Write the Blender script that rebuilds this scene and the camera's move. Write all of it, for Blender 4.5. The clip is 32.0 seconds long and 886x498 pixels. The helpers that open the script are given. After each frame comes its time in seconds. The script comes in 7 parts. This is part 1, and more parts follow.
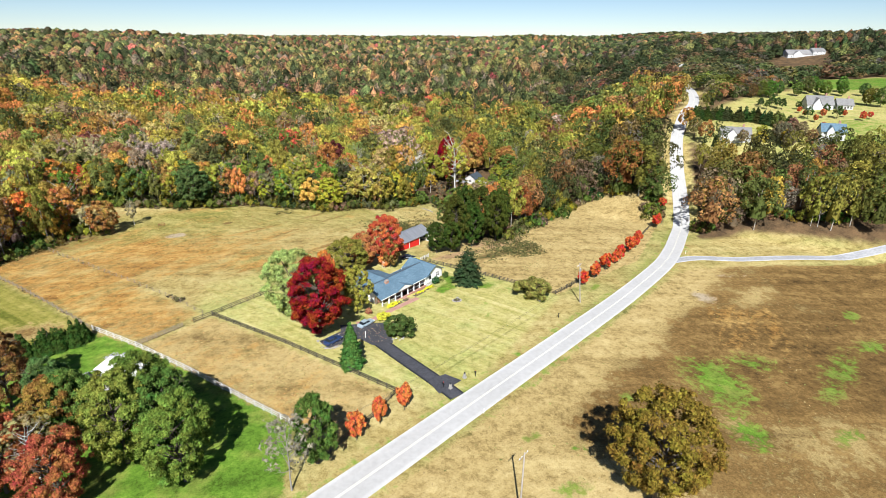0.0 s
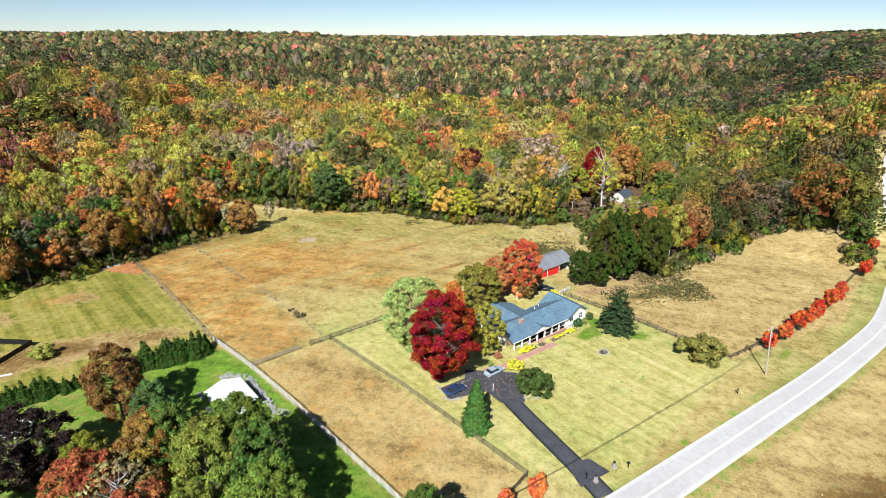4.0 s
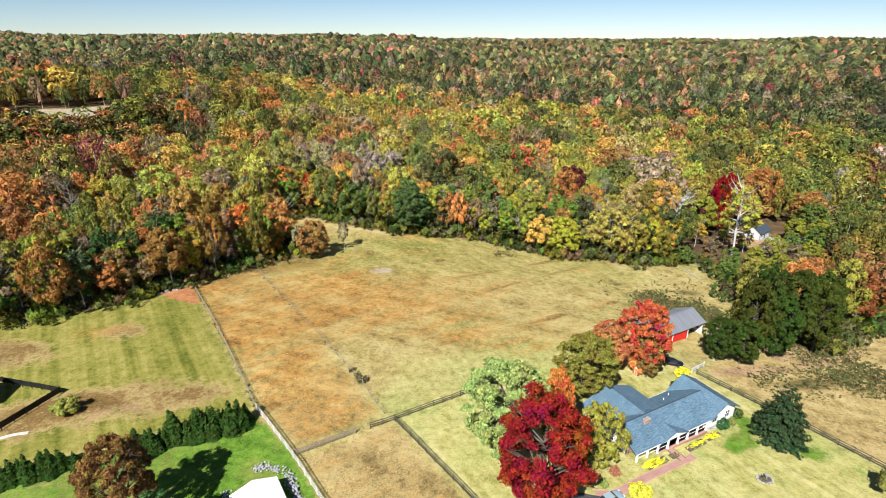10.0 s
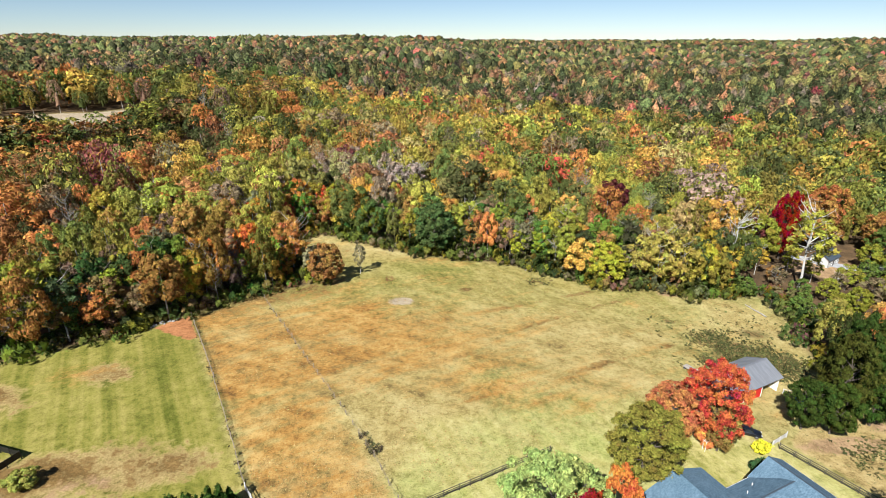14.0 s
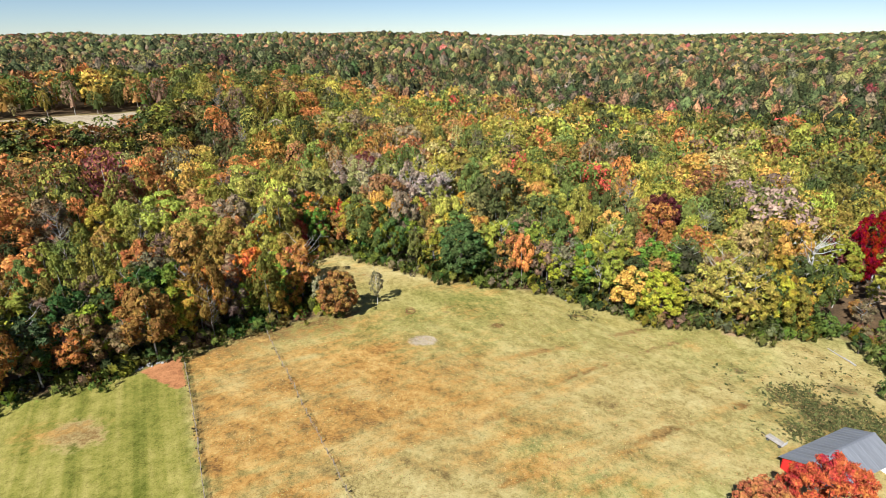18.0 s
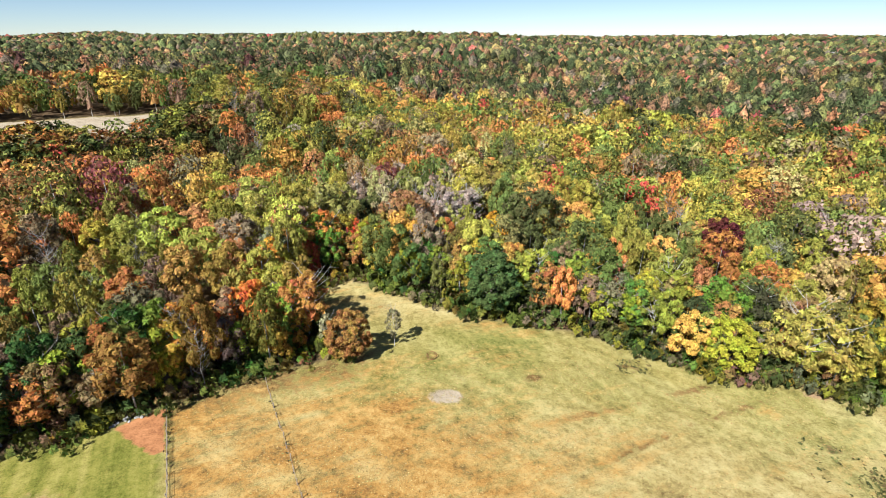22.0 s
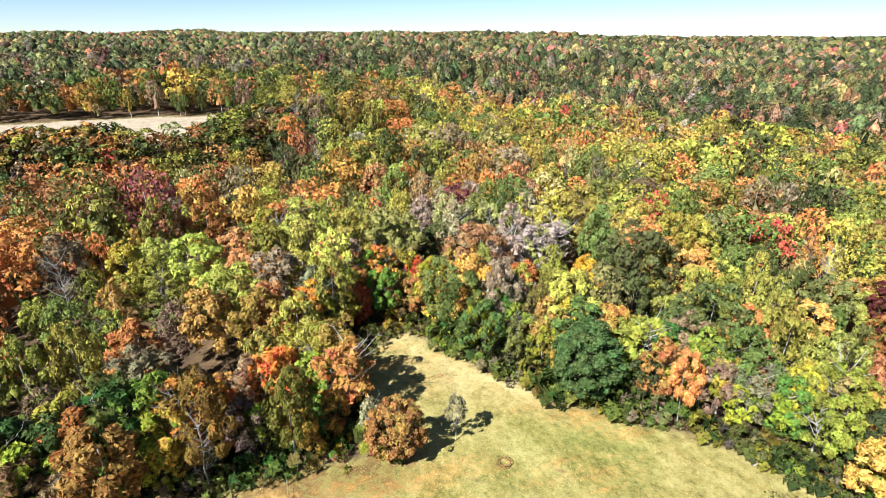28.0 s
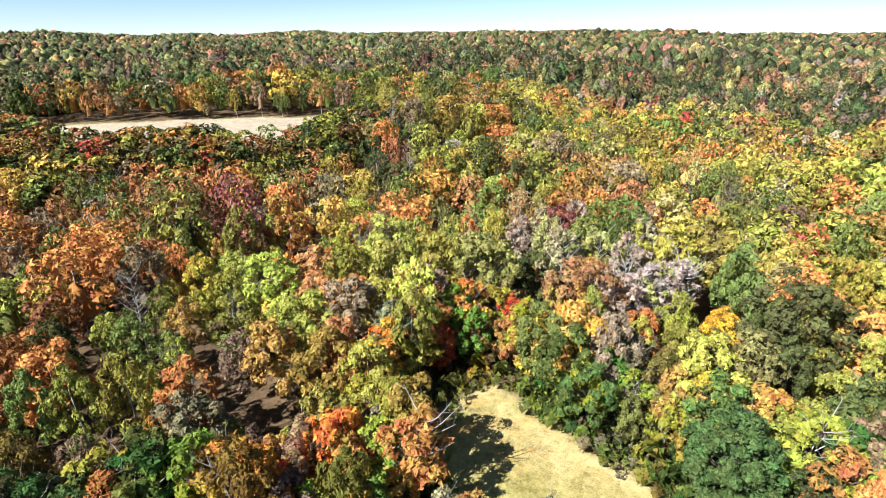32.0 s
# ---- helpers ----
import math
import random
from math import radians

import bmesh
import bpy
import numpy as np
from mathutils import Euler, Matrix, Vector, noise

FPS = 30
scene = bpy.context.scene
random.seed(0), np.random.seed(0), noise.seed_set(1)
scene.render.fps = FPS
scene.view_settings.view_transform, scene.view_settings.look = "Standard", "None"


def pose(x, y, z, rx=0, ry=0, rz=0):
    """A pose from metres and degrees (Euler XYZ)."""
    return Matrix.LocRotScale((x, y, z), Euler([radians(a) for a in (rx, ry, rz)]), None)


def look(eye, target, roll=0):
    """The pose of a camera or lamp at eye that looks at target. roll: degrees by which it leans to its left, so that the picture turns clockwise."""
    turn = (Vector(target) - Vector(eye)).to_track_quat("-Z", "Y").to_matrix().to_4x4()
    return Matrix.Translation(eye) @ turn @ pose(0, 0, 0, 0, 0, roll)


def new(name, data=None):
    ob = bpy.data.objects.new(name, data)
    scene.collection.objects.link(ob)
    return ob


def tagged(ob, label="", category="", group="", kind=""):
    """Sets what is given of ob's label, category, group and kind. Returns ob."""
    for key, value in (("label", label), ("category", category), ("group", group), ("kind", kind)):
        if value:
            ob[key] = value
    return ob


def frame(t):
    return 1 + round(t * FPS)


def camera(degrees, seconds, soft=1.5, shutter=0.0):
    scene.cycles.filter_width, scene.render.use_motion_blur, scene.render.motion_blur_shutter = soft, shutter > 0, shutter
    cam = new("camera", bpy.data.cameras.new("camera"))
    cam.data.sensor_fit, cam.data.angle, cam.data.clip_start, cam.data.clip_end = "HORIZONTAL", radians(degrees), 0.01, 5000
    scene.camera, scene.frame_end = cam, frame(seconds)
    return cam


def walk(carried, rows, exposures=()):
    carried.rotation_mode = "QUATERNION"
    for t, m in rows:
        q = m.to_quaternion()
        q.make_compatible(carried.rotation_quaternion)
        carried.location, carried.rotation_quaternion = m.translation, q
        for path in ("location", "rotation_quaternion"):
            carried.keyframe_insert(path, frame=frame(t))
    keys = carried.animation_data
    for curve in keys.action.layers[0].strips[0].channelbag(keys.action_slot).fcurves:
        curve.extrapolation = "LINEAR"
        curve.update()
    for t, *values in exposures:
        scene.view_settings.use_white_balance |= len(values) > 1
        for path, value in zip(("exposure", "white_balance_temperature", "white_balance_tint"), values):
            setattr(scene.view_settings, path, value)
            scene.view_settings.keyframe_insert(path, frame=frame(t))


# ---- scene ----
cam = camera(80.1, 32.0, 0.75)
PATH = [
    (0, (-6.28, 1.535, 64.696), (-5.375, 3.152, 63.942), 0.35),
    (1, (-4.801, 7.111, 64.69), (-4.0, 8.779, 63.931), 0.3),
    (2, (-3.312, 12.38, 64.669), (-2.624, 14.098, 63.911), 0.2),
    (3, (-2.244, 17.494, 64.643), (-1.67, 19.254, 63.886), -0.0),
    (6, (-0.34, 33.182, 64.289), (-0.025, 35.008, 63.537), 0.2),
    (6.5, (-0.016, 35.73, 64.277), (0.274, 37.56, 63.525), 0.1),
    (7, (0.291, 38.215, 64.269), (0.571, 40.047, 63.517), 0.2),
    (8, (0.806, 43.099, 64.252), (1.049, 44.938, 63.504), 0.2),
    (9, (1.068, 47.874, 64.249), (1.271, 49.718, 63.502), 0.1),
    (10, (1.59, 52.818, 64.274), (1.76, 54.665, 63.527), 0.1),
    (11, (1.9, 57.722, 64.3), (2.051, 59.572, 63.555), 0.0),
    (12, (2.102, 62.521, 64.323), (2.229, 64.373, 63.578), -0.0),
    (13, (2.174, 67.382, 64.358), (2.277, 69.236, 63.615), -0.0),
    (14, (2.105, 72.631, 64.412), (2.187, 74.486, 63.669), -0.0),
    (14.5, (2.057, 75.27, 64.431), (2.128, 77.126, 63.689), -0.0),
    (16.5, (1.994, 85.934, 64.703), (2.019, 87.788, 63.954), -0.3),
    (17, (1.997, 88.651, 64.72), (2.01, 90.504, 63.967), -0.3),
    (18, (1.798, 94.032, 64.787), (1.789, 95.884, 64.032), -0.4),
    (19, (1.491, 99.359, 64.847), (1.461, 101.21, 64.091), -0.4),
    (20, (1.185, 104.444, 64.88), (1.132, 106.295, 64.124), -0.3),
    (21, (0.945, 109.54, 64.903), (0.871, 111.39, 64.147), -0.4),
    (22, (0.664, 114.636, 64.905), (0.563, 116.486, 64.151), -0.2),
    (23, (0.237, 119.785, 64.907), (0.113, 121.634, 64.153), -0.3),
    (24, (-0.431, 124.956, 64.917), (-0.578, 126.804, 64.165), -0.1),
    (25, (-1.341, 130.241, 64.92), (-1.509, 132.087, 64.17), 0.0),
    (25.5, (-1.858, 132.883, 64.922), (-2.044, 134.727, 64.17), 0.2),
    (27.5, (-4.199, 143.032, 64.942), (-4.498, 144.858, 64.183), 0.2),
    (28, (-5.006, 145.369, 64.951), (-5.346, 147.189, 64.195), 0.1),
    (28.5, (-5.876, 147.62, 64.96), (-6.257, 149.432, 64.205), 0.1),
    (29, (-6.701, 149.964, 64.96), (-7.122, 151.767, 64.204), 0.1),
    (30, (-8.221, 155.044, 64.95), (-8.722, 156.826, 64.193), 0.0),
    (31, (-9.508, 159.781, 64.928), (-10.095, 161.537, 64.171), -0.1),
    (32, (-10.785, 164.367, 64.914), (-11.457, 166.092, 64.157), -0.4),
]
walk(cam, [(t, look(eye, target, roll)) for t, eye, target, roll in PATH],
     [(0, 0.9, 6150, 10), (14, 0.9, 6150, 10), (19, 0.92, 6050, 10), (25, 1.24, 5900, 10), (28, 1.36, 5850, 10), (32, 1.42, 5850, 10)])

# ---- light ----
SUN_DIR = Vector((-0.365, -0.61, 0.70)).normalized()
world = bpy.data.worlds.new("world")
scene.world = world
world.use_nodes = True
wn = world.node_tree.nodes
wl = world.node_tree.links
sky = wn.new("ShaderNodeTexSky")
sky.sky_type = "NISHITA"
sky.sun_disc = False
sky.sun_elevation = math.asin(SUN_DIR.z)
sky.sun_rotation = math.atan2(SUN_DIR.x, SUN_DIR.y)
sky.air_density = 0.65
sky.dust_density = 0.0
sky.ozone_density = 1.7
wl.new(sky.outputs[0], wn["Background"].inputs[0])
wn["Background"].inputs[1].default_value = 0.05
sun_data = bpy.data.lights.new("sun", "SUN")
sun_data.energy = 5.0
sun_data.angle = radians(0.5)
sun_data.color = (1.0, 0.965, 0.91)
sun = new("sun", sun_data)
sun.matrix_world = look(SUN_DIR * 300, (0, 0, 0))


# ---- materials ----
def mat(name, rough=0.8, metal=0.0, spec=0.3):
    m = bpy.data.materials.new(name)
    m.use_nodes = True
    b = m.node_tree.nodes["Principled BSDF"]
    b.inputs["Roughness"].default_value = rough
    b.inputs["Metallic"].default_value = metal
    b.inputs["Specular IOR Level"].default_value = spec
    return m, m.node_tree.nodes, m.node_tree.links, b


def rgb(c):
    return (c[0], c[1], c[2], 1.0)


def noise_tex(n, l, scale, detail=4, rough=0.6, coords=None, stretch=None, turn=0.0):
    t = n.new("ShaderNodeTexNoise")
    t.inputs["Scale"].default_value = scale
    t.inputs["Detail"].default_value = detail
    t.inputs["Roughness"].default_value = rough
    if coords is not None:
        if turn:
            rot = n.new("ShaderNodeMapping")
            rot.inputs["Rotation"].default_value = (0, 0, radians(turn))
            l.new(coords, rot.inputs["Vector"])
            coords = rot.outputs["Vector"]
        if stretch:
            mp = n.new("ShaderNodeMapping")
            mp.inputs["Scale"].default_value = stretch
            l.new(coords, mp.inputs["Vector"])
            coords = mp.outputs["Vector"]
        l.new(coords, t.inputs["Vector"])
    return t


def ramp(n, l, fac, stops):
    r = n.new("ShaderNodeValToRGB")
    e = r.color_ramp.elements
    while len(e) < len(stops):
        e.new(0.5)
    for i, (p, c) in enumerate(stops):
        e[i].position = p
        e[i].color = rgb(c)
    l.new(fac, r.inputs["Fac"])
    return r.outputs["Color"]


def mix(n, l, fac, a, b, blend="MIX"):
    m = n.new("ShaderNodeMix")
    m.data_type = "RGBA"
    m.blend_type = blend
    for sock, v in ((m.inputs["Factor"], fac), (m.inputs[6], a), (m.inputs[7], b)):
        if hasattr(v, "is_linked"):
            l.new(v, sock)
        elif isinstance(v, (tuple, list)):
            sock.default_value = rgb(v)
        else:
            sock.default_value = v
    return m.outputs[2]


def maths(n, l, op, a, b=None):
    m = n.new("ShaderNodeMath")
    m.operation = op
    for i, v in enumerate((a, b)):
        if v is None:
            continue
        if hasattr(v, "is_linked"):
            l.new(v, m.inputs[i])
        else:
            m.inputs[i].default_value = v
    return m.outputs[0]


def bump(n, l, b, height, strength=0.4, dist=0.05):
    k = n.new("ShaderNodeBump")
    k.inputs["Strength"].default_value = strength
    k.inputs["Distance"].default_value = dist
    l.new(height, k.inputs["Height"])
    l.new(k.outputs["Normal"], b.inputs["Normal"])


def surface(name, dark, light, scale=3.0, rough=0.8, metal=0.0, relief=0.3, spec=0.3, stretch=None, big=0.35):
    """A painted, wooden or mineral surface with grain and larger stains, varied a little from piece to piece."""
    m, n, l, b = mat(name, rough, metal, spec)
    co = n.new("ShaderNodeTexCoord").outputs["Object"]
    fine = noise_tex(n, l, scale, 6, 0.65, co, stretch)
    broad = noise_tex(n, l, scale * 0.12, 3, 0.5, co)
    f = mix(n, l, big, fine.outputs["Fac"], broad.outputs["Fac"])
    col = ramp(n, l, f, [(0.3, dark), (0.7, light)])
    info = n.new("ShaderNodeObjectInfo")
    hsv = n.new("ShaderNodeHueSaturation")
    l.new(maths(n, l, "MULTIPLY_ADD", info.outputs["Random"], 0.16), hsv.inputs["Value"])
    hsv.inputs["Value"].links[0].from_node.inputs[2].default_value = 0.92
    l.new(col, hsv.inputs["Color"])
    l.new(hsv.outputs[0], b.inputs["Base Color"])
    bump(n, l, b, fine.outputs["Fac"], relief, 0.02)
    return m


def foliage(name, source, gaps=0.0):
    """Leaves: the hue comes from the tree (its object colour, or the point attribute of joined woods), varied clump by clump."""
    m, n, l, b = mat(name, 0.75, 0.0, 0.06)
    co = n.new("ShaderNodeTexCoord").outputs["Object"]
    near = source == "object"
    drift = noise_tex(n, l, 5.0 if near else 0.30, 3, 0.6, co).outputs["Fac"]
    if near:
        base = n.new("ShaderNodeObjectInfo").outputs["Color"]
    else:
        at = n.new("ShaderNodeAttribute")
        at.attribute_name = "leaf_hue"
        base = at.outputs["Color"]
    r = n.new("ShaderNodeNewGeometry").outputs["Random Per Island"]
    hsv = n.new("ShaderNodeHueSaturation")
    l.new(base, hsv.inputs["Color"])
    # random leaf tone per clump, widened so dark clumps stand in for shade
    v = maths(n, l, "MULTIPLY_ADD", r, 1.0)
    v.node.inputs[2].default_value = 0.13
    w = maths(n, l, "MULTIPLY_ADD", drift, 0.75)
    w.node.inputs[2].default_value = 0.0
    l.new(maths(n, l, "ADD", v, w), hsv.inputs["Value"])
    h = maths(n, l, "MULTIPLY_ADD", maths(n, l, "FRACT", maths(n, l, "MULTIPLY", r, 37.0)), 0.03)
    h.node.inputs[2].default_value = 0.425 if near else 0.463
    l.new(maths(n, l, "ADD", h, maths(n, l, "MULTIPLY", drift, 0.16 if near else 0.05)), hsv.inputs["Hue"])
    l.new(hsv.outputs[0], b.inputs["Base Color"])
    tr = n.new("ShaderNodeBsdfTranslucent")
    l.new(hsv.outputs[0], tr.inputs["Color"])
    ms = n.new("ShaderNodeMixShader")
    ms.inputs[0].default_value = 0.10
    l.new(b.outputs[0], ms.inputs[1])
    l.new(tr.outputs[0], ms.inputs[2])
    out = ms.outputs[0]
    if not near and not gaps:
        tufted = noise_tex(n, l, 0.55, 4, 0.7, co).outputs["Fac"]
        bump(n, l, b, tufted, 1.0, 2.0)
        # painted shade and light: cool dark gaps and warm bright tufts in the colour
        shade_mottle = noise_tex(n, l, 0.42, 5, 0.75, co).outputs["Fac"]
        spots = mix(n, l, 1.0, hsv.outputs[0], ramp(n, l, shade_mottle, [(0.40, (0.22, 0.24, 0.26)), (0.50, (0.85, 0.85, 0.85)), (0.60, (1.45, 1.4, 1.3))]), "MULTIPLY")
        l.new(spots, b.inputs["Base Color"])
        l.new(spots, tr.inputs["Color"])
    if gaps:
        # gaps between the leaves of a clump
        holes = noise_tex(n, l, 80.0 if near else 4.2, 2, 0.6, co).outputs["Fac"]
        cut = n.new("ShaderNodeMixShader")
        l.new(ramp(n, l, holes, [(gaps, (0, 0, 0)), (gaps + 0.012, (1, 1, 1))]), cut.inputs[0])
        l.new(out, cut.inputs[1])
        l.new(n.new("ShaderNodeBsdfTransparent").outputs[0], cut.inputs[2])
        out = cut.outputs[0]
    l.new(out, n["Material Output"].inputs["Surface"])
    return m


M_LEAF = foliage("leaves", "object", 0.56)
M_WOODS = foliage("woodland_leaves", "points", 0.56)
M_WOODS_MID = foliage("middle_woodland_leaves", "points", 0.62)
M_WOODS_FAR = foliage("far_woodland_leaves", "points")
M_BARK = surface("bark", (0.05, 0.04, 0.03), (0.16, 0.13, 0.10), 4.0, 0.95, relief=0.8, stretch=(1, 1, 0.2))
M_BARK_GREY = surface("grey_bark", (0.16, 0.145, 0.125), (0.36, 0.33, 0.29), 3.0, 0.9, relief=0.5)
M_BARK_WHITE = surface("white_bark", (0.34, 0.32, 0.28), (0.60, 0.58, 0.53), 3.0, 0.85, relief=0.4)
M_BARK_PALE = surface("pale_bark", (0.24, 0.22, 0.19), (0.50, 0.47, 0.42), 3.0, 0.9, relief=0.5)


# ---- the lie of the land ----
def sstep(a, b, v):
    u = np.clip((v - a) / (b - a), 0, 1)
    return u * u * (3 - 2 * u)


def ground_z(x,y):
    x=np.asarray(x,float); y=np.asarray(y,float)
    fall=0.08*14*np.log1p(np.exp(np.clip((x+8)/14,-30,30)))
    fall=np.where((x+8)/14>30,0.08*(x+8),fall)
    fall=17*np.tanh(fall/17)
    z=-fall-1.3*np.exp(-((y-200)/35)**2)
    d=np.hypot(x,y-60)
    ang=np.arctan2(x,y-60)
    q=y-0.54*(x+171)
    z=z+22*sstep(275,340,q)*sstep(-10,-120,x)*(1-sstep(500,1300,d))
    z=z+48*sstep(560,2100,d)*(1-0.25*np.exp(-((ang-0.35)/0.2)**2)*sstep(2600,1500,d))
    rr=np.hypot(x+6,y)
    bear=np.degrees(np.arctan2(x+6,y))
    z=z+46*np.tanh(np.maximum(0,rr-238)/150)*sstep(40,52,bear)*sstep(130,95,bear)*(1-sstep(700,1500,rr)*0.6)
    z=z+6*sstep(500,1100,rr)*sstep(47,60,bear)*(1-sstep(2200,4000,rr))+16*sstep(22,55,bear)*sstep(1800,3300,d)
    z=z+22*np.exp(-(((x-1050)/450)**2+((y-560)/450)**2))
    z=z-18*np.exp(-(((x-850)/230)**2+((y-1480)/230)**2))
    z=z+sstep(300,700,d)*(9*np.sin(x/140+1.0)*np.sin(y/170)+6*np.sin((x+y)/90))
    return z


def inside(poly, x, y, soft=2.0):
    """1 inside a polygon, 0 outside, with an edge soft metres wide."""
    x, y = np.asarray(x, float), np.asarray(y, float)
    odd = np.zeros(x.shape, bool)
    dist = np.full(x.shape, 1e9)
    for (ax, ay), (bx, by) in zip(poly, poly[1:] + poly[:1]):
        cross = (ay > y) != (by > y)
        with np.errstate(divide="ignore", invalid="ignore"):
            odd ^= cross & (x < (bx - ax) * (y - ay) / (by - ay + 1e-12) + ax)
        ex, ey = bx - ax, by - ay
        u = np.clip(((x - ax) * ex + (y - ay) * ey) / (ex * ex + ey * ey + 1e-9), 0, 1)
        dist = np.minimum(dist, np.hypot(x - ax - u * ex, y - ay - u * ey))
    return sstep(-soft, soft, np.where(odd, dist, -dist))


def along(points, step):
    """A smooth line through plan points, at an even step."""
    p = [Vector((*q, 0)) for q in points]
    p = [2 * p[0] - p[1]] + p + [2 * p[-1] - p[-2]]
    out = []
    for a, b, c, d in zip(p, p[1:], p[2:], p[3:]):
        k = max(2, int((c - b).length / step))
        for i in range(k):
            t = i / k
            v = 0.5 * (2 * b + (c - a) * t + (2 * a - 5 * b + 4 * c - d) * t * t + (3 * b - a - 3 * c + d) * t ** 3)
            out.append((v.x, v.y))
    out.append((p[-2].x, p[-2].y))
    return np.array(out)


def near_line(line, x, y):
    best = np.full(np.shape(x), 1e9)
    for (ax, ay), (bx, by) in zip(line[:-1], line[1:]):
        ex, ey = bx - ax, by - ay
        u = np.clip(((x - ax) * ex + (y - ay) * ey) / (ex * ex + ey * ey + 1e-9), 0, 1)
        best = np.minimum(best, np.hypot(x - ax - u * ex, y - ay - u * ey))
    return best


ROAD = along([(-420, -90), (-180, -4), (-60, 39), (8, 62), (41, 73.8), (78, 87), (110, 98.5), (143.2, 111.8), (160, 120.6), (175.3, 130.2), (190.5, 140.4),
              (207.8, 156.1), (228.7, 175.9), (257.3, 200.4), (281.5, 217.5), (300, 229.3), (322, 241), (350, 264), (420, 332), (600, 470)], 4.0)
SIDE_ROAD = along([(150, 114), (163, 112), (176, 105), (198, 97), (232, 81), (300, 55), (420, 20)], 4.0)
OPEN = [(-140, 152), (-93, 171.5), (-76, 180), (-62.5, 189), (-57, 195), (-41, 206), (-29, 211), (-38, 221), (-43.5, 235), (-34, 250),
        (-22, 245), (-11, 238.5), (9, 231.5), (29, 228.5), (46, 221.5), (56, 214), (70, 216), (84, 211), (104, 214), (111, 205), (100, 186),
        (94, 163), (104, 152), (123, 162), (149, 171.5), (176, 180), (197, 166), (184, 148), (184, 125), (206, 120.5), (217, 108), (234, 82), (300, 50), (330, 40), (330, -160), (-330, -160), (-330, 100)]
EAST_CLEAR = [(250, 166), (272, 140), (300, 104), (360, 98), (520, 165), (505, 234), (372, 234), (328, 226), (296, 214), (262, 193)]
EAST_LAWNS = [[(272, 148), (296, 110), (345, 122), (364, 148), (352, 172), (318, 162)], [(322, 222), (338, 202), (350, 178), (420, 158), (470, 184), (432, 226), (400, 230), (364, 234)],
              [(430, 244), (490, 204), (600, 216), (640, 262), (520, 292)], [(258, 176), (296, 166), (302, 184), (268, 194)]]
HAY_BENCH = [(-171, 428), (-335, 339), (-300, 322), (-226, 304), (-150, 340), (-138, 402)]
FAR_CLEARINGS = [[(60, 392), (110, 384), (135, 392), (110, 402), (70, 404)], [(10, 640), (160, 655), (200, 740), (150, 750), (20, 692)],
                 [(820, 1540), (900, 1500), (990, 1560), (900, 1640)], [(112, 208), (124, 203), (150, 222), (162, 240), (150, 252), (124, 246), (112, 226)]]


# ---- the ground ----
def graded(lo, hi, fine_lo, fine_hi, fine, grow=1.13):
    core = list(np.arange(fine_lo, fine_hi + fine, fine))
    s, v, up = fine, core[-1], []
    while v < hi:
        s *= grow
        v += s
        up.append(v)
    s, v, down = fine, core[0], []
    while v > lo:
        s *= grow
        v -= s
        down.append(v)
    return np.array(down[::-1] + core + up)


def sheet(name, xs, ys, lift=0.0):
    gx, gy = np.meshgrid(xs, ys)
    gz = ground_z(gx, gy) + lift
    co = np.stack([gx, gy, gz], -1).reshape(-1, 3)
    w, h = len(xs), len(ys)
    i = (np.arange(h - 1)[:, None] * w + np.arange(w - 1)[None]).ravel()
    return fast_mesh(name, co, np.stack([i, i + 1, i + w + 1, i + w], -1)), co


def fast_mesh(name, co, faces, material=None, hue=None, smooth=False):
    me = bpy.data.meshes.new(name)
    k = faces.shape[1]
    me.vertices.add(len(co))
    me.vertices.foreach_set("co", np.asarray(co, np.float32).ravel())
    me.loops.add(faces.size)
    me.loops.foreach_set("vertex_index", faces.astype(np.int32).ravel())
    me.polygons.add(len(faces))
    me.polygons.foreach_set("loop_start", np.arange(0, faces.size, k, dtype=np.int32))
    me.update(calc_edges=True)
    if hue is not None:
        at = me.attributes.new("leaf_hue", "FLOAT_COLOR", "POINT")
        at.data.foreach_set("color", np.c_[hue, np.ones(len(hue))].astype(np.float32).ravel())
    if material:
        me.materials.append(material)
    if smooth:
        me.polygons.foreach_set("use_smooth", np.ones(len(faces), bool))
    return me


WEST_MOWN = [(-200, 130), (-140, 152), (-93, 171), (-62, 188), (-57, 193), (-26, 136), (-38, 131), (-66, 123), (-120, 112), (-200, 90)]
WEST_YARD = [(-200, 90), (-66, 121), (-26, 135.5), (-16.5, 123), (8, 82), (2, 66), (-60, 43), (-200, -5)]
PASTURE = [(-57, 194), (-41, 206), (-20, 214), (20, 226), (72, 214), (104, 212), (110, 204), (98, 184), (84, 160), (76, 152), (46, 160), (14, 141.5), (0.5, 131), (-16.5, 123), (-26, 136)]
PADDOCK = [(-16, 122.5), (0, 131), (29, 83), (12, 72), (8, 80)]
LAWN = [(0.5, 131), (14, 141), (30, 150), (60, 150), (68, 147), (93, 107), (41, 77), (29, 83)]
EAST_FIELD = [(70, 148), (93, 108), (140, 119), (178, 143), (205, 176), (175, 192), (128, 178), (104, 152), (92, 160), (78, 154)]
SOUTH_FIELD = [(-200, -12), (8, 58), (78, 83), (145, 107), (170, 102), (260, 60), (330, 20), (330, -160), (-200, -160)]


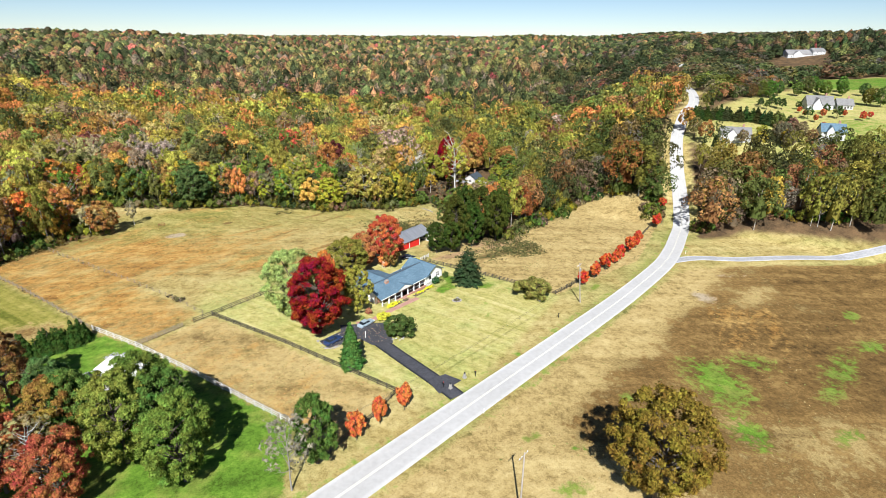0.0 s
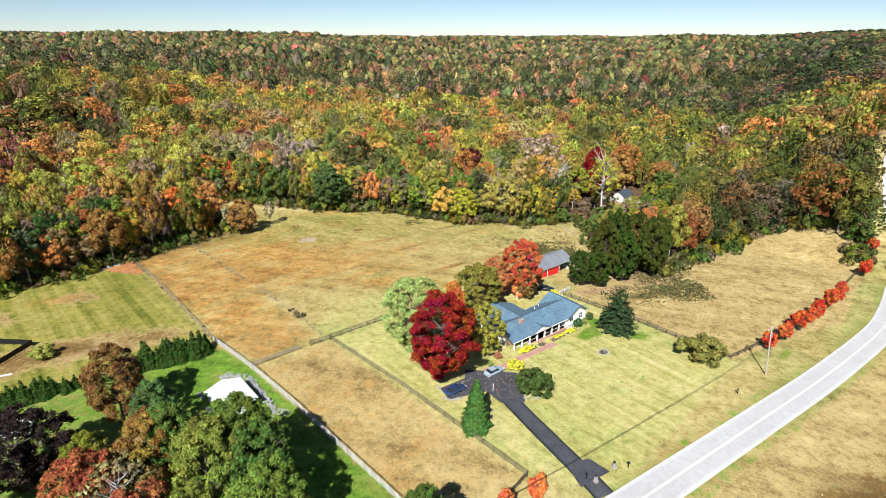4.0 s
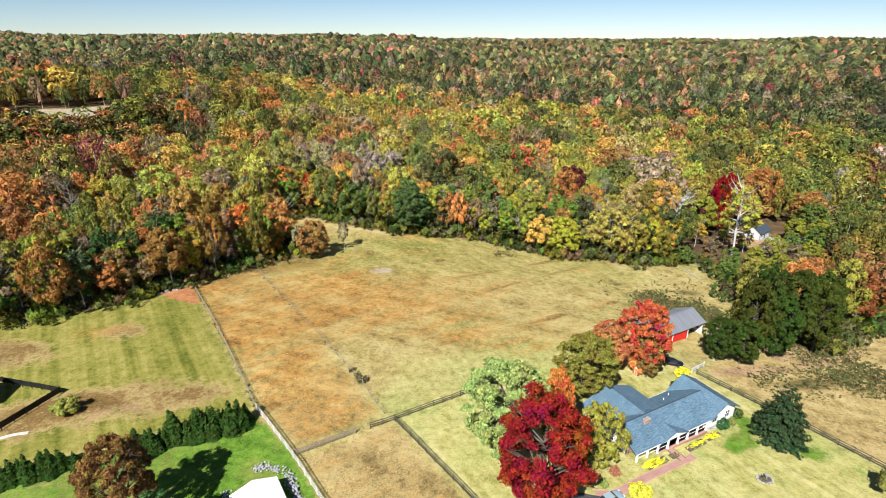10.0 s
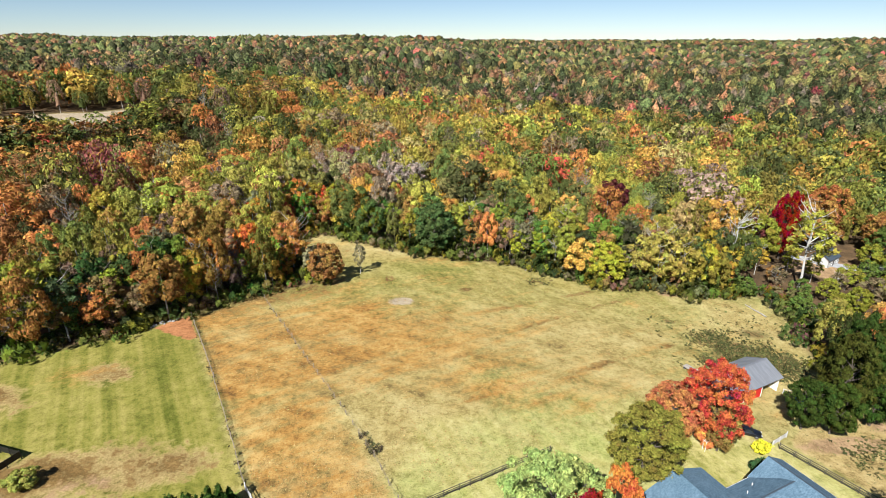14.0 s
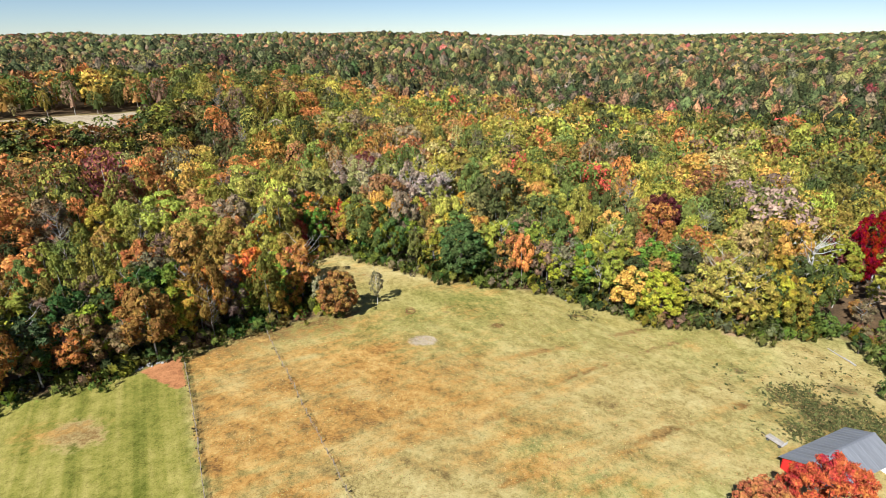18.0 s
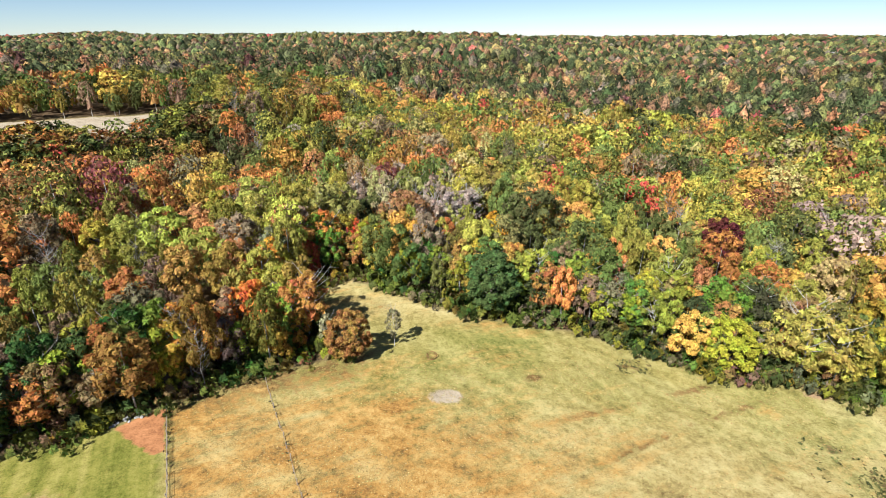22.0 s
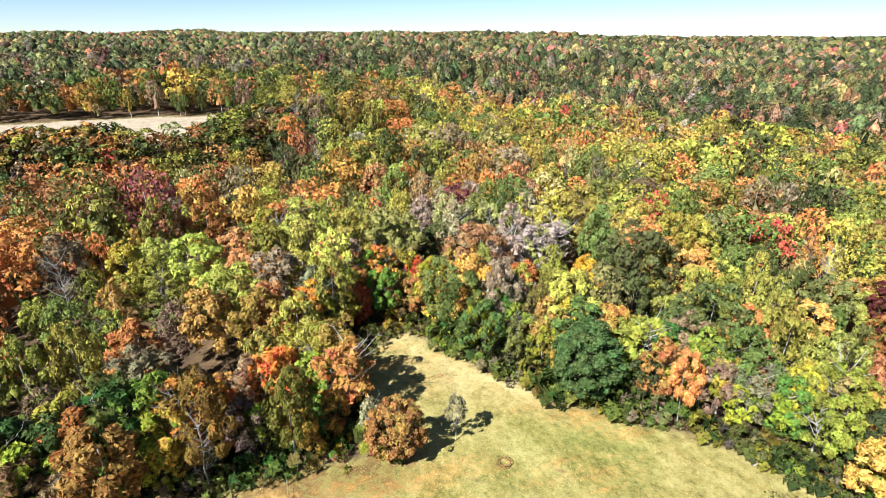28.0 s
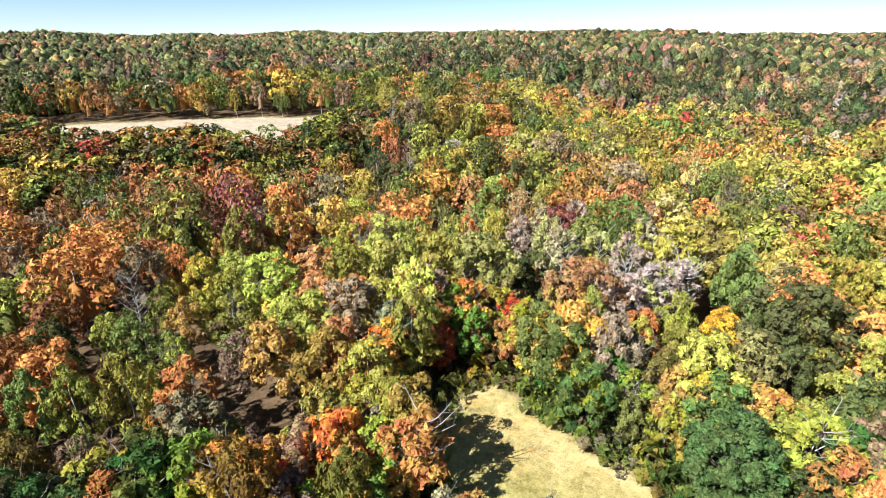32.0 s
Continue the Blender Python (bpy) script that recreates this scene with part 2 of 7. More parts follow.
def ground_material():
    m, n, l, b = mat("grassland", 0.95, 0, 0.1)
    co = n.new("ShaderNodeTexCoord").outputs["Object"]

    def weight(name):
        a = n.new("ShaderNodeAttribute")
        a.attribute_name = name
        return a.outputs["Fac"]

    fine = noise_tex(n, l, 1.6, 8, 0.72, co).outputs["Fac"]
    mid = noise_tex(n, l, 0.16, 6, 0.62, co).outputs["Fac"]
    broad = noise_tex(n, l, 0.035, 4, 0.6, co).outputs["Fac"]
    tuft = noise_tex(n, l, 0.55, 8, 0.75, co).outputs["Fac"]
    stripes = noise_tex(n, l, 0.6, 2, 0.5, co, (1.0, 0.015, 1.0), -29).outputs["Fac"]
    rows = noise_tex(n, l, 0.22, 4, 0.6, co, (0.06, 1.0, 1.0), 24).outputs["Fac"]
    speck = noise_tex(n, l, 3.4, 4, 0.8, co).outputs["Fac"]
    fine = mix(n, l, 0.45, fine, speck)
    f_lit = mix(n, l, 0.5, fine, mid)
    litter = ramp(n, l, f_lit, [(0.410, (0.05, 0.035, 0.02)), (0.590, (0.16, 0.10, 0.05))])
    f_p = mix(n, l, 0.22, mix(n, l, 0.25, mix(n, l, 0.45, fine, tuft), rows), mid)
    straw = ramp(n, l, f_p, [(0.392, (0.15, 0.10, 0.035)), (0.476, (0.33, 0.255, 0.09)), (0.560, (0.45, 0.37, 0.16))])
    sedge = ramp(n, l, f_p, [(0.416, (0.13, 0.065, 0.022)), (0.490, (0.34, 0.18, 0.045)), (0.572, (0.46, 0.30, 0.10))])
    greeny = ramp(n, l, f_p, [(0.416, (0.10, 0.11, 0.025)), (0.572, (0.38, 0.35, 0.12))])
    lawn = ramp(n, l, mix(n, l, 0.25, mix(n, l, 0.3, mix(n, l, 0.3, fine, tuft), stripes), mid), [(0.404, (0.22, 0.22, 0.045)), (0.500, (0.41, 0.365, 0.13)), (0.596, (0.52, 0.45, 0.21))])
    lawn = mix(n, l, maths(n, l, "MULTIPLY", ramp(n, l, mix(n, l, 0.4, mid, broad), [(0.47, (0, 0, 0)), (0.60, (1, 1, 1))]), 0.6), lawn, ramp(n, l, mix(n, l, 0.4, fine, tuft), [(0.42, (0.13, 0.19, 0.03)), (0.58, (0.34, 0.38, 0.10))]))
    mown = ramp(n, l, mix(n, l, 0.22, mix(n, l, 0.38, mix(n, l, 0.3, fine, tuft), stripes), mid), [(0.404, (0.095, 0.108, 0.014)), (0.500, (0.21, 0.195, 0.038)), (0.596, (0.325, 0.275, 0.078))])
    lush = ramp(n, l, f_p, [(0.404, (0.045, 0.085, 0.009)), (0.500, (0.105, 0.20, 0.020)), (0.584, (0.20, 0.29, 0.040))])
    lush = mix(n, l, maths(n, l, "MULTIPLY", ramp(n, l, mix(n, l, 0.35, mid, broad), [(0.48, (0, 0, 0)), (0.62, (1, 1, 1))]), 0.55), lush, (0.20, 0.165, 0.05))
    soil = ramp(n, l, f_p, [(0.392, (0.17, 0.10, 0.05)), (0.572, (0.42, 0.28, 0.15))])
    earth = ramp(n, l, f_p, [(0.392, (0.19, 0.07, 0.025)), (0.572, (0.44, 0.20, 0.085))])
    tan = ramp(n, l, f_p, [(0.404, (0.17, 0.115, 0.042)), (0.490, (0.36, 0.265, 0.105)), (0.584, (0.48, 0.375, 0.17))])
    pale = ramp(n, l, f_p, [(0.380, (0.26, 0.20, 0.125)), (0.560, (0.42, 0.345, 0.24))])
    brown = ramp(n, l, f_p, [(0.404, (0.06, 0.038, 0.013)), (0.500, (0.155, 0.093, 0.03)), (0.584, (0.27, 0.175, 0.062))])
    brush = ramp(n, l, tuft, [(0.440, (0.05, 0.06, 0.02)), (0.560, (0.20, 0.13, 0.05))])
    field = mix(n, l, ramp(n, l, broad, [(0.46, (0, 0, 0)), (0.66, (1, 1, 1))]), straw, greeny)
    c = litter
    c = mix(n, l, weight("straw"), c, field)
    c = mix(n, l, weight("lawn"), c, lawn)
    c = mix(n, l, weight("mown"), c, mown)
    edge = mix(n, l, 0.6, mid, tuft)
    streak = noise_tex(n, l, 0.30, 5, 0.65, co, (0.16, 1.0, 1.0), -28).outputs["Fac"]
    patchy = mix(n, l, 0.35, mix(n, l, 0.45, streak, broad), tuft)
    for name, col in (("tan", tan), ("brown", brown), ("sedge", sedge), ("lush", lush), ("soil", soil), ("earth", earth), ("brush", brush), ("pale", pale)):
        w = maths(n, l, "ADD", weight(name), maths(n, l, "MULTIPLY_ADD", patchy if name == "sedge" else edge, 2.6 if name in ("sedge", "brown") else 2.2 if name == "lush" else 1.4))
        w.node.inputs[1].links[0].from_node.inputs[2].default_value = -1.32 if name in ("sedge", "brown") else -1.12 if name == "lush" else -0.72
        w2 = maths(n, l, "MULTIPLY", ramp(n, l, w, [(0.36, (0, 0, 0)), (0.70, (1, 1, 1))] if name == "sedge" else [(0.42, (0, 0, 0)), (0.62, (1, 1, 1))]), ramp(n, l, weight(name), [(0.02, (0, 0, 0)), (0.1, (1, 1, 1))]))
        c = mix(n, l, w2, c, col)
    blades = noise_tex(n, l, 4.5, 3, 0.75, co).outputs["Fac"]
    c = mix(n, l, 0.6, c, ramp(n, l, mix(n, l, 0.45, blades, tuft), [(0.40, (0.40, 0.38, 0.33)), (0.50, (1, 1, 1)), (0.60, (1.12, 1.12, 1.1))]), "MULTIPLY")
    l.new(c, b.inputs["Base Color"])
    bump(n, l, b, mix(n, l, 0.5, fine, tuft), 0.8, 0.3)
    return m


def spot(x, y, cx, cy, rx, ry, turn=0.0):
    c, s = math.cos(radians(turn)), math.sin(radians(turn))
    u, v = ((x - cx) * c + (y - cy) * s) / rx, (-(x - cx) * s + (y - cy) * c) / ry
    return np.clip(1.15 - np.hypot(u, v), 0, 1)


def rough(x, y, s):
    return np.sin(x / s + 1.3 * np.sin(y / (s * 1.7))) * np.sin(y / (s * 0.9) + 1.1 * np.sin(x / (s * 1.3)))


FURROWS = [along(q, 4.0) for q in ([(-14, 169), (-0.5, 175.1), (9.5, 179.3), (20.4, 184), (40.8, 196.6), (57.2, 205.5), (66, 210)], [(10, 157.6), (19.2, 161.8), (28.2, 165.8), (37.2, 169.8), (54.6, 178.7), (64, 183)],
                                   [(8, 192), (22.9, 198.5), (37.6, 205), (52.8, 212)], [(-6, 164), (3.1, 170.1), (19.6, 179)], [(-27, 185.5), (-13.9, 192.4)])]


def furrow(x, y):
    """Old plough lines across the pasture, broken and uneven."""
    d = np.minimum.reduce([near_line(q, x, y) for q in FURROWS])
    gaps = 0.78 + 0.22 * np.sin(x * 0.19 + 0.11 * y)
    return sstep(2.2, 0.3, d) * np.clip(gaps, 0, 1)


def build_ground():
    xs = graded(-4300, 4300, -110, 215, 1.7)
    ys = graded(-1500, 4400, -6, 262, 1.7)
    me, co = sheet("ground", xs, ys)
    x, y = co[:, 0], co[:, 1]
    w = {k: np.zeros(len(x)) for k in ("straw", "lawn", "mown", "sedge", "lush", "soil", "earth", "brush", "pale", "brown", "tan")}
    west_bare = np.maximum.reduce([0.85 * spot(x, y, -64, 168, 12, 8, -20), spot(x, y, -84, 160, 18, 10, -20), spot(x, y, -62, 138, 40, 11, 14), 0.9 * spot(x, y, -42, 140, 18, 8, 20)]) * inside(WEST_MOWN, x, y, 2)
    south = inside(SOUTH_FIELD, x, y, 4)
    east = np.maximum.reduce([inside(p, x, y, 4) for p in EAST_LAWNS + [EAST_CLEAR]])
    w["straw"] = np.maximum.reduce([inside(OPEN, x, y, 2), east, inside(HAY_BENCH, x, y, 5), np.maximum.reduce([inside(p, x, y, 6) for p in FAR_CLEARINGS[:3]]), near_line(ROAD, x, y) < 7])
    w["lawn"] = np.maximum.reduce([inside(LAWN, x, y, 1.0), 0.75 * east, 0.65 * inside([(-4, 137), (2, 152), (15, 154), (34, 160), (52, 160), (40, 148), (14, 139), (0, 131)], x, y, 2.5)])
    w["mown"] = np.maximum(inside(WEST_MOWN, x, y, 1.0), (0.48 * sstep(188, 210, y) * sstep(236, 224, y)) * inside(OPEN, x, y, 1) * (x < 75))
    w["lush"] = np.maximum.reduce([0.38 * inside(EAST_CLEAR, x, y, 6), inside(WEST_YARD, x, y, 2) * (0.66 + 0.32 * sstep(-36, -24, x)), 0.55 * inside(EAST_LAWNS[0], x, y, 10),
                                   0.95 * inside(EAST_LAWNS[2], x, y, 8), 0.42 * inside(EAST_LAWNS[1], x, y, 10), 0.45 * sstep(8, 4.5, near_line(ROAD[::3], x, y)) * inside(OPEN, x, y, 1),
                                   0.72 * spot(x, y, 97, 58, 13, 19, -35), 0.66 * spot(x, y, 112, 59, 12, 7, -30), 0.68 * spot(x, y, 86, 44, 9, 13, -20), 0.58 * spot(x, y, 130, 48, 26, 9, 15), 0.7 * spot(x, y, 88, 111, 5, 2, 20), 0.6 * spot(x, y, 60, 104, 3, 1.5, 30), 0.6 * spot(x, y, 75, 90, 14, 1.2, 20), 0.6 * spot(x, y, 66, 56, 5, 3), 0.6 * spot(x, y, 46, 61, 5, 2.5, 20), 0.62 * spot(x, y, 52, 55, 6, 4), 0.6 * spot(x, y, 44, 48, 6, 4), 0.6 * spot(x, y, 72, 62, 6, 3, 20), 0.55 * spot(x, y, 60, 47, 8, 5), 0.6 * spot(x, y, 118, 44, 14, 5, 10), 0.6 * spot(x, y, 104, 34, 9, 4), 0.7 * spot(x, y, 150, 50, 10, 5), 0.7 * spot(x, y, 165, 62, 9, 4, 20), 0.4 * spot(x, y, -80, 176, 36, 5, 25),
                                   1.0 * spot(x, y, 63.5, 124.6, 8, 3.2, 24), 1.0 * spot(x, y, 68, 130, 3.2, 5, -10), 0.8 * spot(x, y, 75, 122.5, 7, 4.5, -20), 0.6 * spot(x, y, 80, 117, 6, 4), 0.55 * spot(x, y, 56, 118, 7, 2, 20), 0.5 * spot(x, y, 70, 112, 5, 2.5, 20), 0.55 * spot(x, y, 66, 105, 6, 2, 20),
                                   0.7 * spot(x, y, 86, 107, 6, 3, 30), 0.7 * spot(x, y, 108, 108, 8, 2, 25), 0.7 * spot(x, y, 62, 86, 3, 1.2, 20)])
    w["sedge"] = np.maximum.reduce([0.42 * sstep(218, 230, y) * inside(OPEN, x, y, 1) * (x < 20), 0.66 * inside(PASTURE, x, y, 3) * (0.55 + 0.45 * sstep(60, -20, x - 0.2 * (y - 170))) * sstep(148, 162, y + 0.12 * x) * (1 - 0.42 * sstep(184, 212, y)), 0.40 * inside(PADDOCK, x, y, 2),
                                    0.6 * spot(x, y, 62.6, 204.4, 7, 4, 20), 0.62 * inside([(-57, 193), (-41, 205), (-2, 134), (-16, 124), (-26, 137)], x, y, 2),
                                    0.5 * spot(x, y, -70, 168, 16, 8, 20), 0.45 * spot(x, y, 130, 70, 30, 20, 20)])
    w["soil"] = np.maximum.reduce([0.6 * spot(x, y, 134.5, 89, 8, 9, 0), 1.1 * spot(x, y, 82, 147.6, 15, 3.4, 4), 1.1 * spot(x, y, 105, 153.0, 17, 4.5, 17), 0.9 * spot(x, y, 96, 155, 12, 3.5, 25), 1.0 * spot(x, y, 142, 236, 22, 12, 15), 0.8 * spot(x, y, 76, 212, 9, 2.2, -10),
                                   0.7 * spot(x, y, 118, 172, 26, 3, 35),
                                   0.55 * spot(x, y, -52, 137, 20, 5, 18), 1.0 * spot(x, y, -35.5, 103.5, 8.5, 5.5, 15), 0.6 * spot(x, y, -50, 121.5, 20, 1.4, 17), 0.5 * spot(x, y, -15.5, 121, 4, 2, 60)])
    w["brush"] = np.maximum.reduce([0.7 * spot(x, y, 104, 146, 9, 6, 20), 0.85 * spot(x, y, 92, 142.6, 15, 4, 4), 0.95 * spot(x, y, 79, 180, 11, 8, 20), 0.6 * spot(x, y, 90, 190, 12, 7, 0), 0.75 * spot(x, y, 108, 157, 13, 5, 25), 0.7 * spot(x, y, 130, 172, 16, 4, 30),
                                    0.8 * spot(x, y, 38.5, 216, 3.2, 1.8), 0.95 * spot(x, y, 68.9, 195.4, 3, 2), 0.5 * spot(x, y, 14.8, 209.5, 2.4, 1.5), 0.6 * spot(x, y, -11.2, 210.1, 4, 2), 0.6 * spot(x, y, 1.8, 214.8, 2.5, 1.5)])
    w["pale"] = np.maximum.reduce([inside(HAY_BENCH, x, y, 5), 1.1 * spot(x, y, -3.7, 201.2, 5.6, 3.4), 0.7 * spot(x, y, -37.5, 224, 1.6, 5, 10), np.maximum.reduce([inside(q, x, y, 6) for q in FAR_CLEARINGS[:3]]) * 0.6, 0.75 * spot(x, y, 134.5, 89, 6, 8), 0.5 * spot(x, y, 160, 96, 22, 3, -20)])
    w["tan"] = np.maximum.reduce([0.3 * sstep(216, 228, y) * inside(OPEN, x, y, 1) * (x < 20), 0.9 * inside(EAST_FIELD, x, y, 2), 0.72 * inside(PADDOCK, x, y, 1), 0.85 * south, 0.9 * west_bare,
                                  0.6 * inside([(-57, 193), (-41, 205), (-2, 134), (-16, 124), (-26, 137)], x, y, 2) * sstep(165, 135, y)])
    w["earth"] = np.maximum(1.1 * inside([(-63.4, 188.0), (-57.0, 194.0), (-50.4, 181.6), (-52.5, 181.6), (-57.5, 184.2)], x, y, 1.6), 0.6 * spot(x, y, -45, 197, 3, 2))
    verge = sstep(16, 7, near_line(ROAD[::3], x, y))
    w["brown"] = np.maximum.reduce([south * sstep(44, 74, x + 0.1 * y) * (0.86 + 0.55 * np.clip(rough(x + 9, y, 21) + 0.5 * rough(x, y + 30, 9), -0.3, 1)) * sstep(7, 24, near_line(ROAD[::3], x, y)) * (1 - 0.45 * np.maximum.reduce([spot(x, y, 100.7, 36, 14, 9, 10), spot(x, y, 106, 47, 9, 6, 0), spot(x, y, 150, 82, 14, 6, 10), spot(x, y, 118, 30, 20, 8, 20)])), 0.70 * furrow(x, y), 0.30 * inside(PADDOCK, x, y, 2), 0.68 * west_bare, 0.55 * spot(x, y, -30, 215, 15, 6, 25), 0.5 * spot(x, y, -38, 236, 6, 12), 0.45 * spot(x, y, -24, 236, 10, 5, -20), 1.0 * spot(x, y, 14.8, 209.5, 3.4, 2.0, 20), 0.8 * spot(x, y, 36, 216.5, 4.5, 2.2), 0.62 * sstep(15, 4, near_line([(-57, 195), (-41, 206), (-29, 211)], x, y)) * inside(OPEN, x, y, 1)])
    for k, v in w.items():
        at = me.attributes.new(k, "FLOAT", "POINT")
        at.data.foreach_set("value", v.astype(np.float32))
    me.materials.append(ground_material())
    me.polygons.foreach_set("use_smooth", np.ones(len(me.polygons), bool))
    return tagged(new("ground", me), "rolling autumn farmland of straw, sedge and mown grass", "ground", kind="structure")


def strip(name, line, half_left, half_right, lift, material, across=6):
    """A band of paving laid on the land along a plan line."""
    line = np.asarray(line)
    d = np.gradient(line, axis=0)
    d /= np.linalg.norm(d, axis=1)[:, None]
    side = np.stack([-d[:, 1], d[:, 0]], -1)
    us = np.linspace(-half_right, half_left, across)
    p = line[:, None] + side[:, None] * us[None, :, None]
    z = ground_z(line[:, 0], line[:, 1])[:, None] * 0 + ground_z(p[..., 0], p[..., 1]) + lift
    co = np.concatenate([p, z[..., None]], -1)
    w, h = across, len(line)
    edge = np.zeros((h, w), bool)
    edge[:, 0] = edge[:, -1] = True
    skirt = co.copy()
    skirt[..., 2] -= lift + 0.25
    i = (np.arange(h - 1)[:, None] * w + np.arange(w - 1)[None]).ravel()
    faces = [np.stack([i, i + 1, i + w + 1, i + w], -1)]
    n0 = h * w
    for col in (0, w - 1):
        j = np.arange(h - 1) * w + col
        faces.append(np.stack([j, j + w, n0 + j + w, n0 + j], -1))
    me = fast_mesh(name, np.concatenate([co.reshape(-1, 3), skirt.reshape(-1, 3)]), np.concatenate(faces), material)
    return new(name, me)


ground = build_ground()
M_ROAD = surface("worn_concrete_road", (0.38, 0.37, 0.355), (0.50, 0.49, 0.475), 0.9, 0.85, relief=0.15)
M_ASPHALT = surface("dark_asphalt", (0.025, 0.026, 0.03), (0.075, 0.075, 0.085), 2.2, 0.85, relief=0.4)
M_GRAVEL = surface("grey_gravel", (0.20, 0.20, 0.21), (0.40, 0.40, 0.40), 1.6, 0.95, relief=0.6)
road = tagged(strip("road", ROAD, 3.3, 3.3, 0.14, M_ROAD, 9), "pale worn country road with faint centre lines", "road", kind="structure")
side_road = tagged(strip("side_road", SIDE_ROAD, 2.0, 2.0, 0.10, M_GRAVEL), "grey gravel lane leaving the road", "road", kind="structure")


# ---- trees ----
RNG = np.random.default_rng(7)
HUES = {"green": (0.115, 0.145, 0.028), "deep": (0.052, 0.07, 0.018), "olive": (0.215, 0.195, 0.026), "lime": (0.27, 0.25, 0.028), "yellow": (0.44, 0.31, 0.04),
        "gold": (0.38, 0.22, 0.034), "orange": (0.46, 0.17, 0.036), "rust": (0.30, 0.125, 0.042), "red": (0.44, 0.055, 0.04), "maroon": (0.18, 0.045, 0.045),
        "pink": (0.27, 0.20, 0.15), "brown": (0.18, 0.125, 0.07), "straw": (0.29, 0.225, 0.075)}


def unit(v):
    return v / (np.linalg.norm(v, axis=-1, keepdims=True) + 1e-9)


def crown_cards(rng, n, size, lobes=9, tall=1.0, width=0.5, base=0.28, ragged=0.25, cone=False, wild=0.38):
    """Leaf clumps of a crown of height 1: quads on the skins of many lobes. Returns n x 4 x 3."""
    if cone:
        h = 1 - np.sqrt(rng.random(n)) * 0.97
        r = width * (1 - h) ** 0.8 * (0.72 + 0.28 * rng.random(n)) + 0.01
        a = rng.random(n) * 6.283
        r = r * (1 + 0.16 * np.sin(a * 5 + h * 31) + 0.12 * np.sin(a * 9 - h * 57) + 0.10 * rng.normal(size=n) * (rng.random(n) < 0.25))
        c = np.stack([r * np.cos(a), r * np.sin(a), base + (1 - base) * h], -1)
        out = unit(np.stack([np.cos(a), np.sin(a), np.full(n, 0.45)], -1))
    else:
        mid = (1 + base) / 2
        lc = unit(rng.normal(size=(lobes, 3)) * (1, 1, 0.8)) * rng.uniform(0.30, 0.85, (lobes, 1)) * (width, width, (1 - base) / 2) + (0, 0, mid)
        if lobes >= 40:
            # a full crown: small boughs spread evenly over an egg, widest below the middle
            q = np.arange(lobes) + 0.5
            zz = 1 - 1.86 * q / lobes
            aa = q * 2.39996 + rng.normal(size=lobes) * 0.25
            rad = np.sqrt(np.clip(1 - zz * zz, 0, 1)) * (1 - 0.16 * zz) * rng.uniform(0.66, 0.94, lobes) * width
            lc = np.stack([rad * np.cos(aa), rad * np.sin(aa), mid + zz * (1 - base) / 2 * rng.uniform(0.74, 0.95, lobes)], -1)
        lc[0] = (0, 0, mid + 0.12)
        lr = rng.uniform(0.30, 0.62, lobes) * width * (1.25 if lobes < 12 else 0.95 if lobes < 20 else 0.72 if lobes < 40 else 0.46)
        k = rng.integers(0, lobes, n)
        d = unit(rng.normal(size=(n, 3)) + (0, 0, 0.35))
        rr = lr[k] * (1 - ragged * rng.random(n) ** 2 + 0.22 * rng.random(n) ** 6)
        c = lc[k] + d * rr[:, None] * (1, 1, 0.9)
        c[:, 2] = np.maximum(c[:, 2], base * 0.7)
        out = unit(d + 0.6 * unit(c - (0, 0, mid)))
    nrm = unit(out + rng.normal(size=(n, 3)) * wild)
    t1 = unit(np.cross(nrm, rng.normal(size=(n, 3))))
    t2 = np.cross(nrm, t1)
    s = size * rng.uniform(0.6, 1.3, (n, 1))
    q = [c + t1 * s * a + t2 * s * b for a, b in ((-0.62, -0.15), (0.1, -0.6), (0.65, 0.12), (-0.1, 0.6))]
    q[0] = q[0] - nrm * s * 0.22
    q[2] = q[2] - nrm * s * 0.25
    return np.stack(q, 1)


def crown_tris(rng, n, size, boughs=14, width=0.40, base=0.22, flat=0.75, ragged=0.3, wild=0.35, low=-0.55, bough=1.0, stray=0.08):
    """Leaf clumps of a broad crown of height 1: triangles on the outer sides of separate boughs, with gaps between them. Returns n x 3 x 3."""
    half, mid = (1 - base) / 2, (1 + base) / 2
    q = np.arange(boughs) + 0.5
    zz = 1 - (1 - low) * q / boughs
    a = q * 2.39996 + rng.normal(size=boughs) * 0.35
    lean = 1 + 0.16 * np.sin(2 * a + rng.random() * 6) + 0.12 * np.sin(3 * a + rng.random() * 6)
    rad = np.sqrt(np.clip(1 - zz * zz, 0.02, 1)) * rng.uniform(0.55, 0.9, boughs) * lean * width
    lc = np.stack([rad * np.cos(a), rad * np.sin(a), mid + zz * half * rng.uniform(0.66, 0.92, boughs)], -1)
    lr = width * rng.uniform(0.75, 1.3, boughs) * 1.42 / math.sqrt(boughs) * bough
    p = lr ** 2 / (lr ** 2).sum()
    k = rng.choice(boughs, n, p=p)
    outward = unit(lc - (0, 0, mid - 0.25 * half))
    d = unit(rng.normal(size=(n, 3)) + outward[k] * 0.95 + (0, 0, 0.25))
    rr = lr[k] * (1 - ragged * rng.random(n) ** 2)
    rr = np.where(rng.random(n) < stray, rr * rng.uniform(1.1, 1.5, n), rr)
    c = lc[k] + d * rr[:, None] * (1, 1, flat)
    return leaf_tris(rng, c, unit(d * (1, 1, 1 / flat)), size, wild)


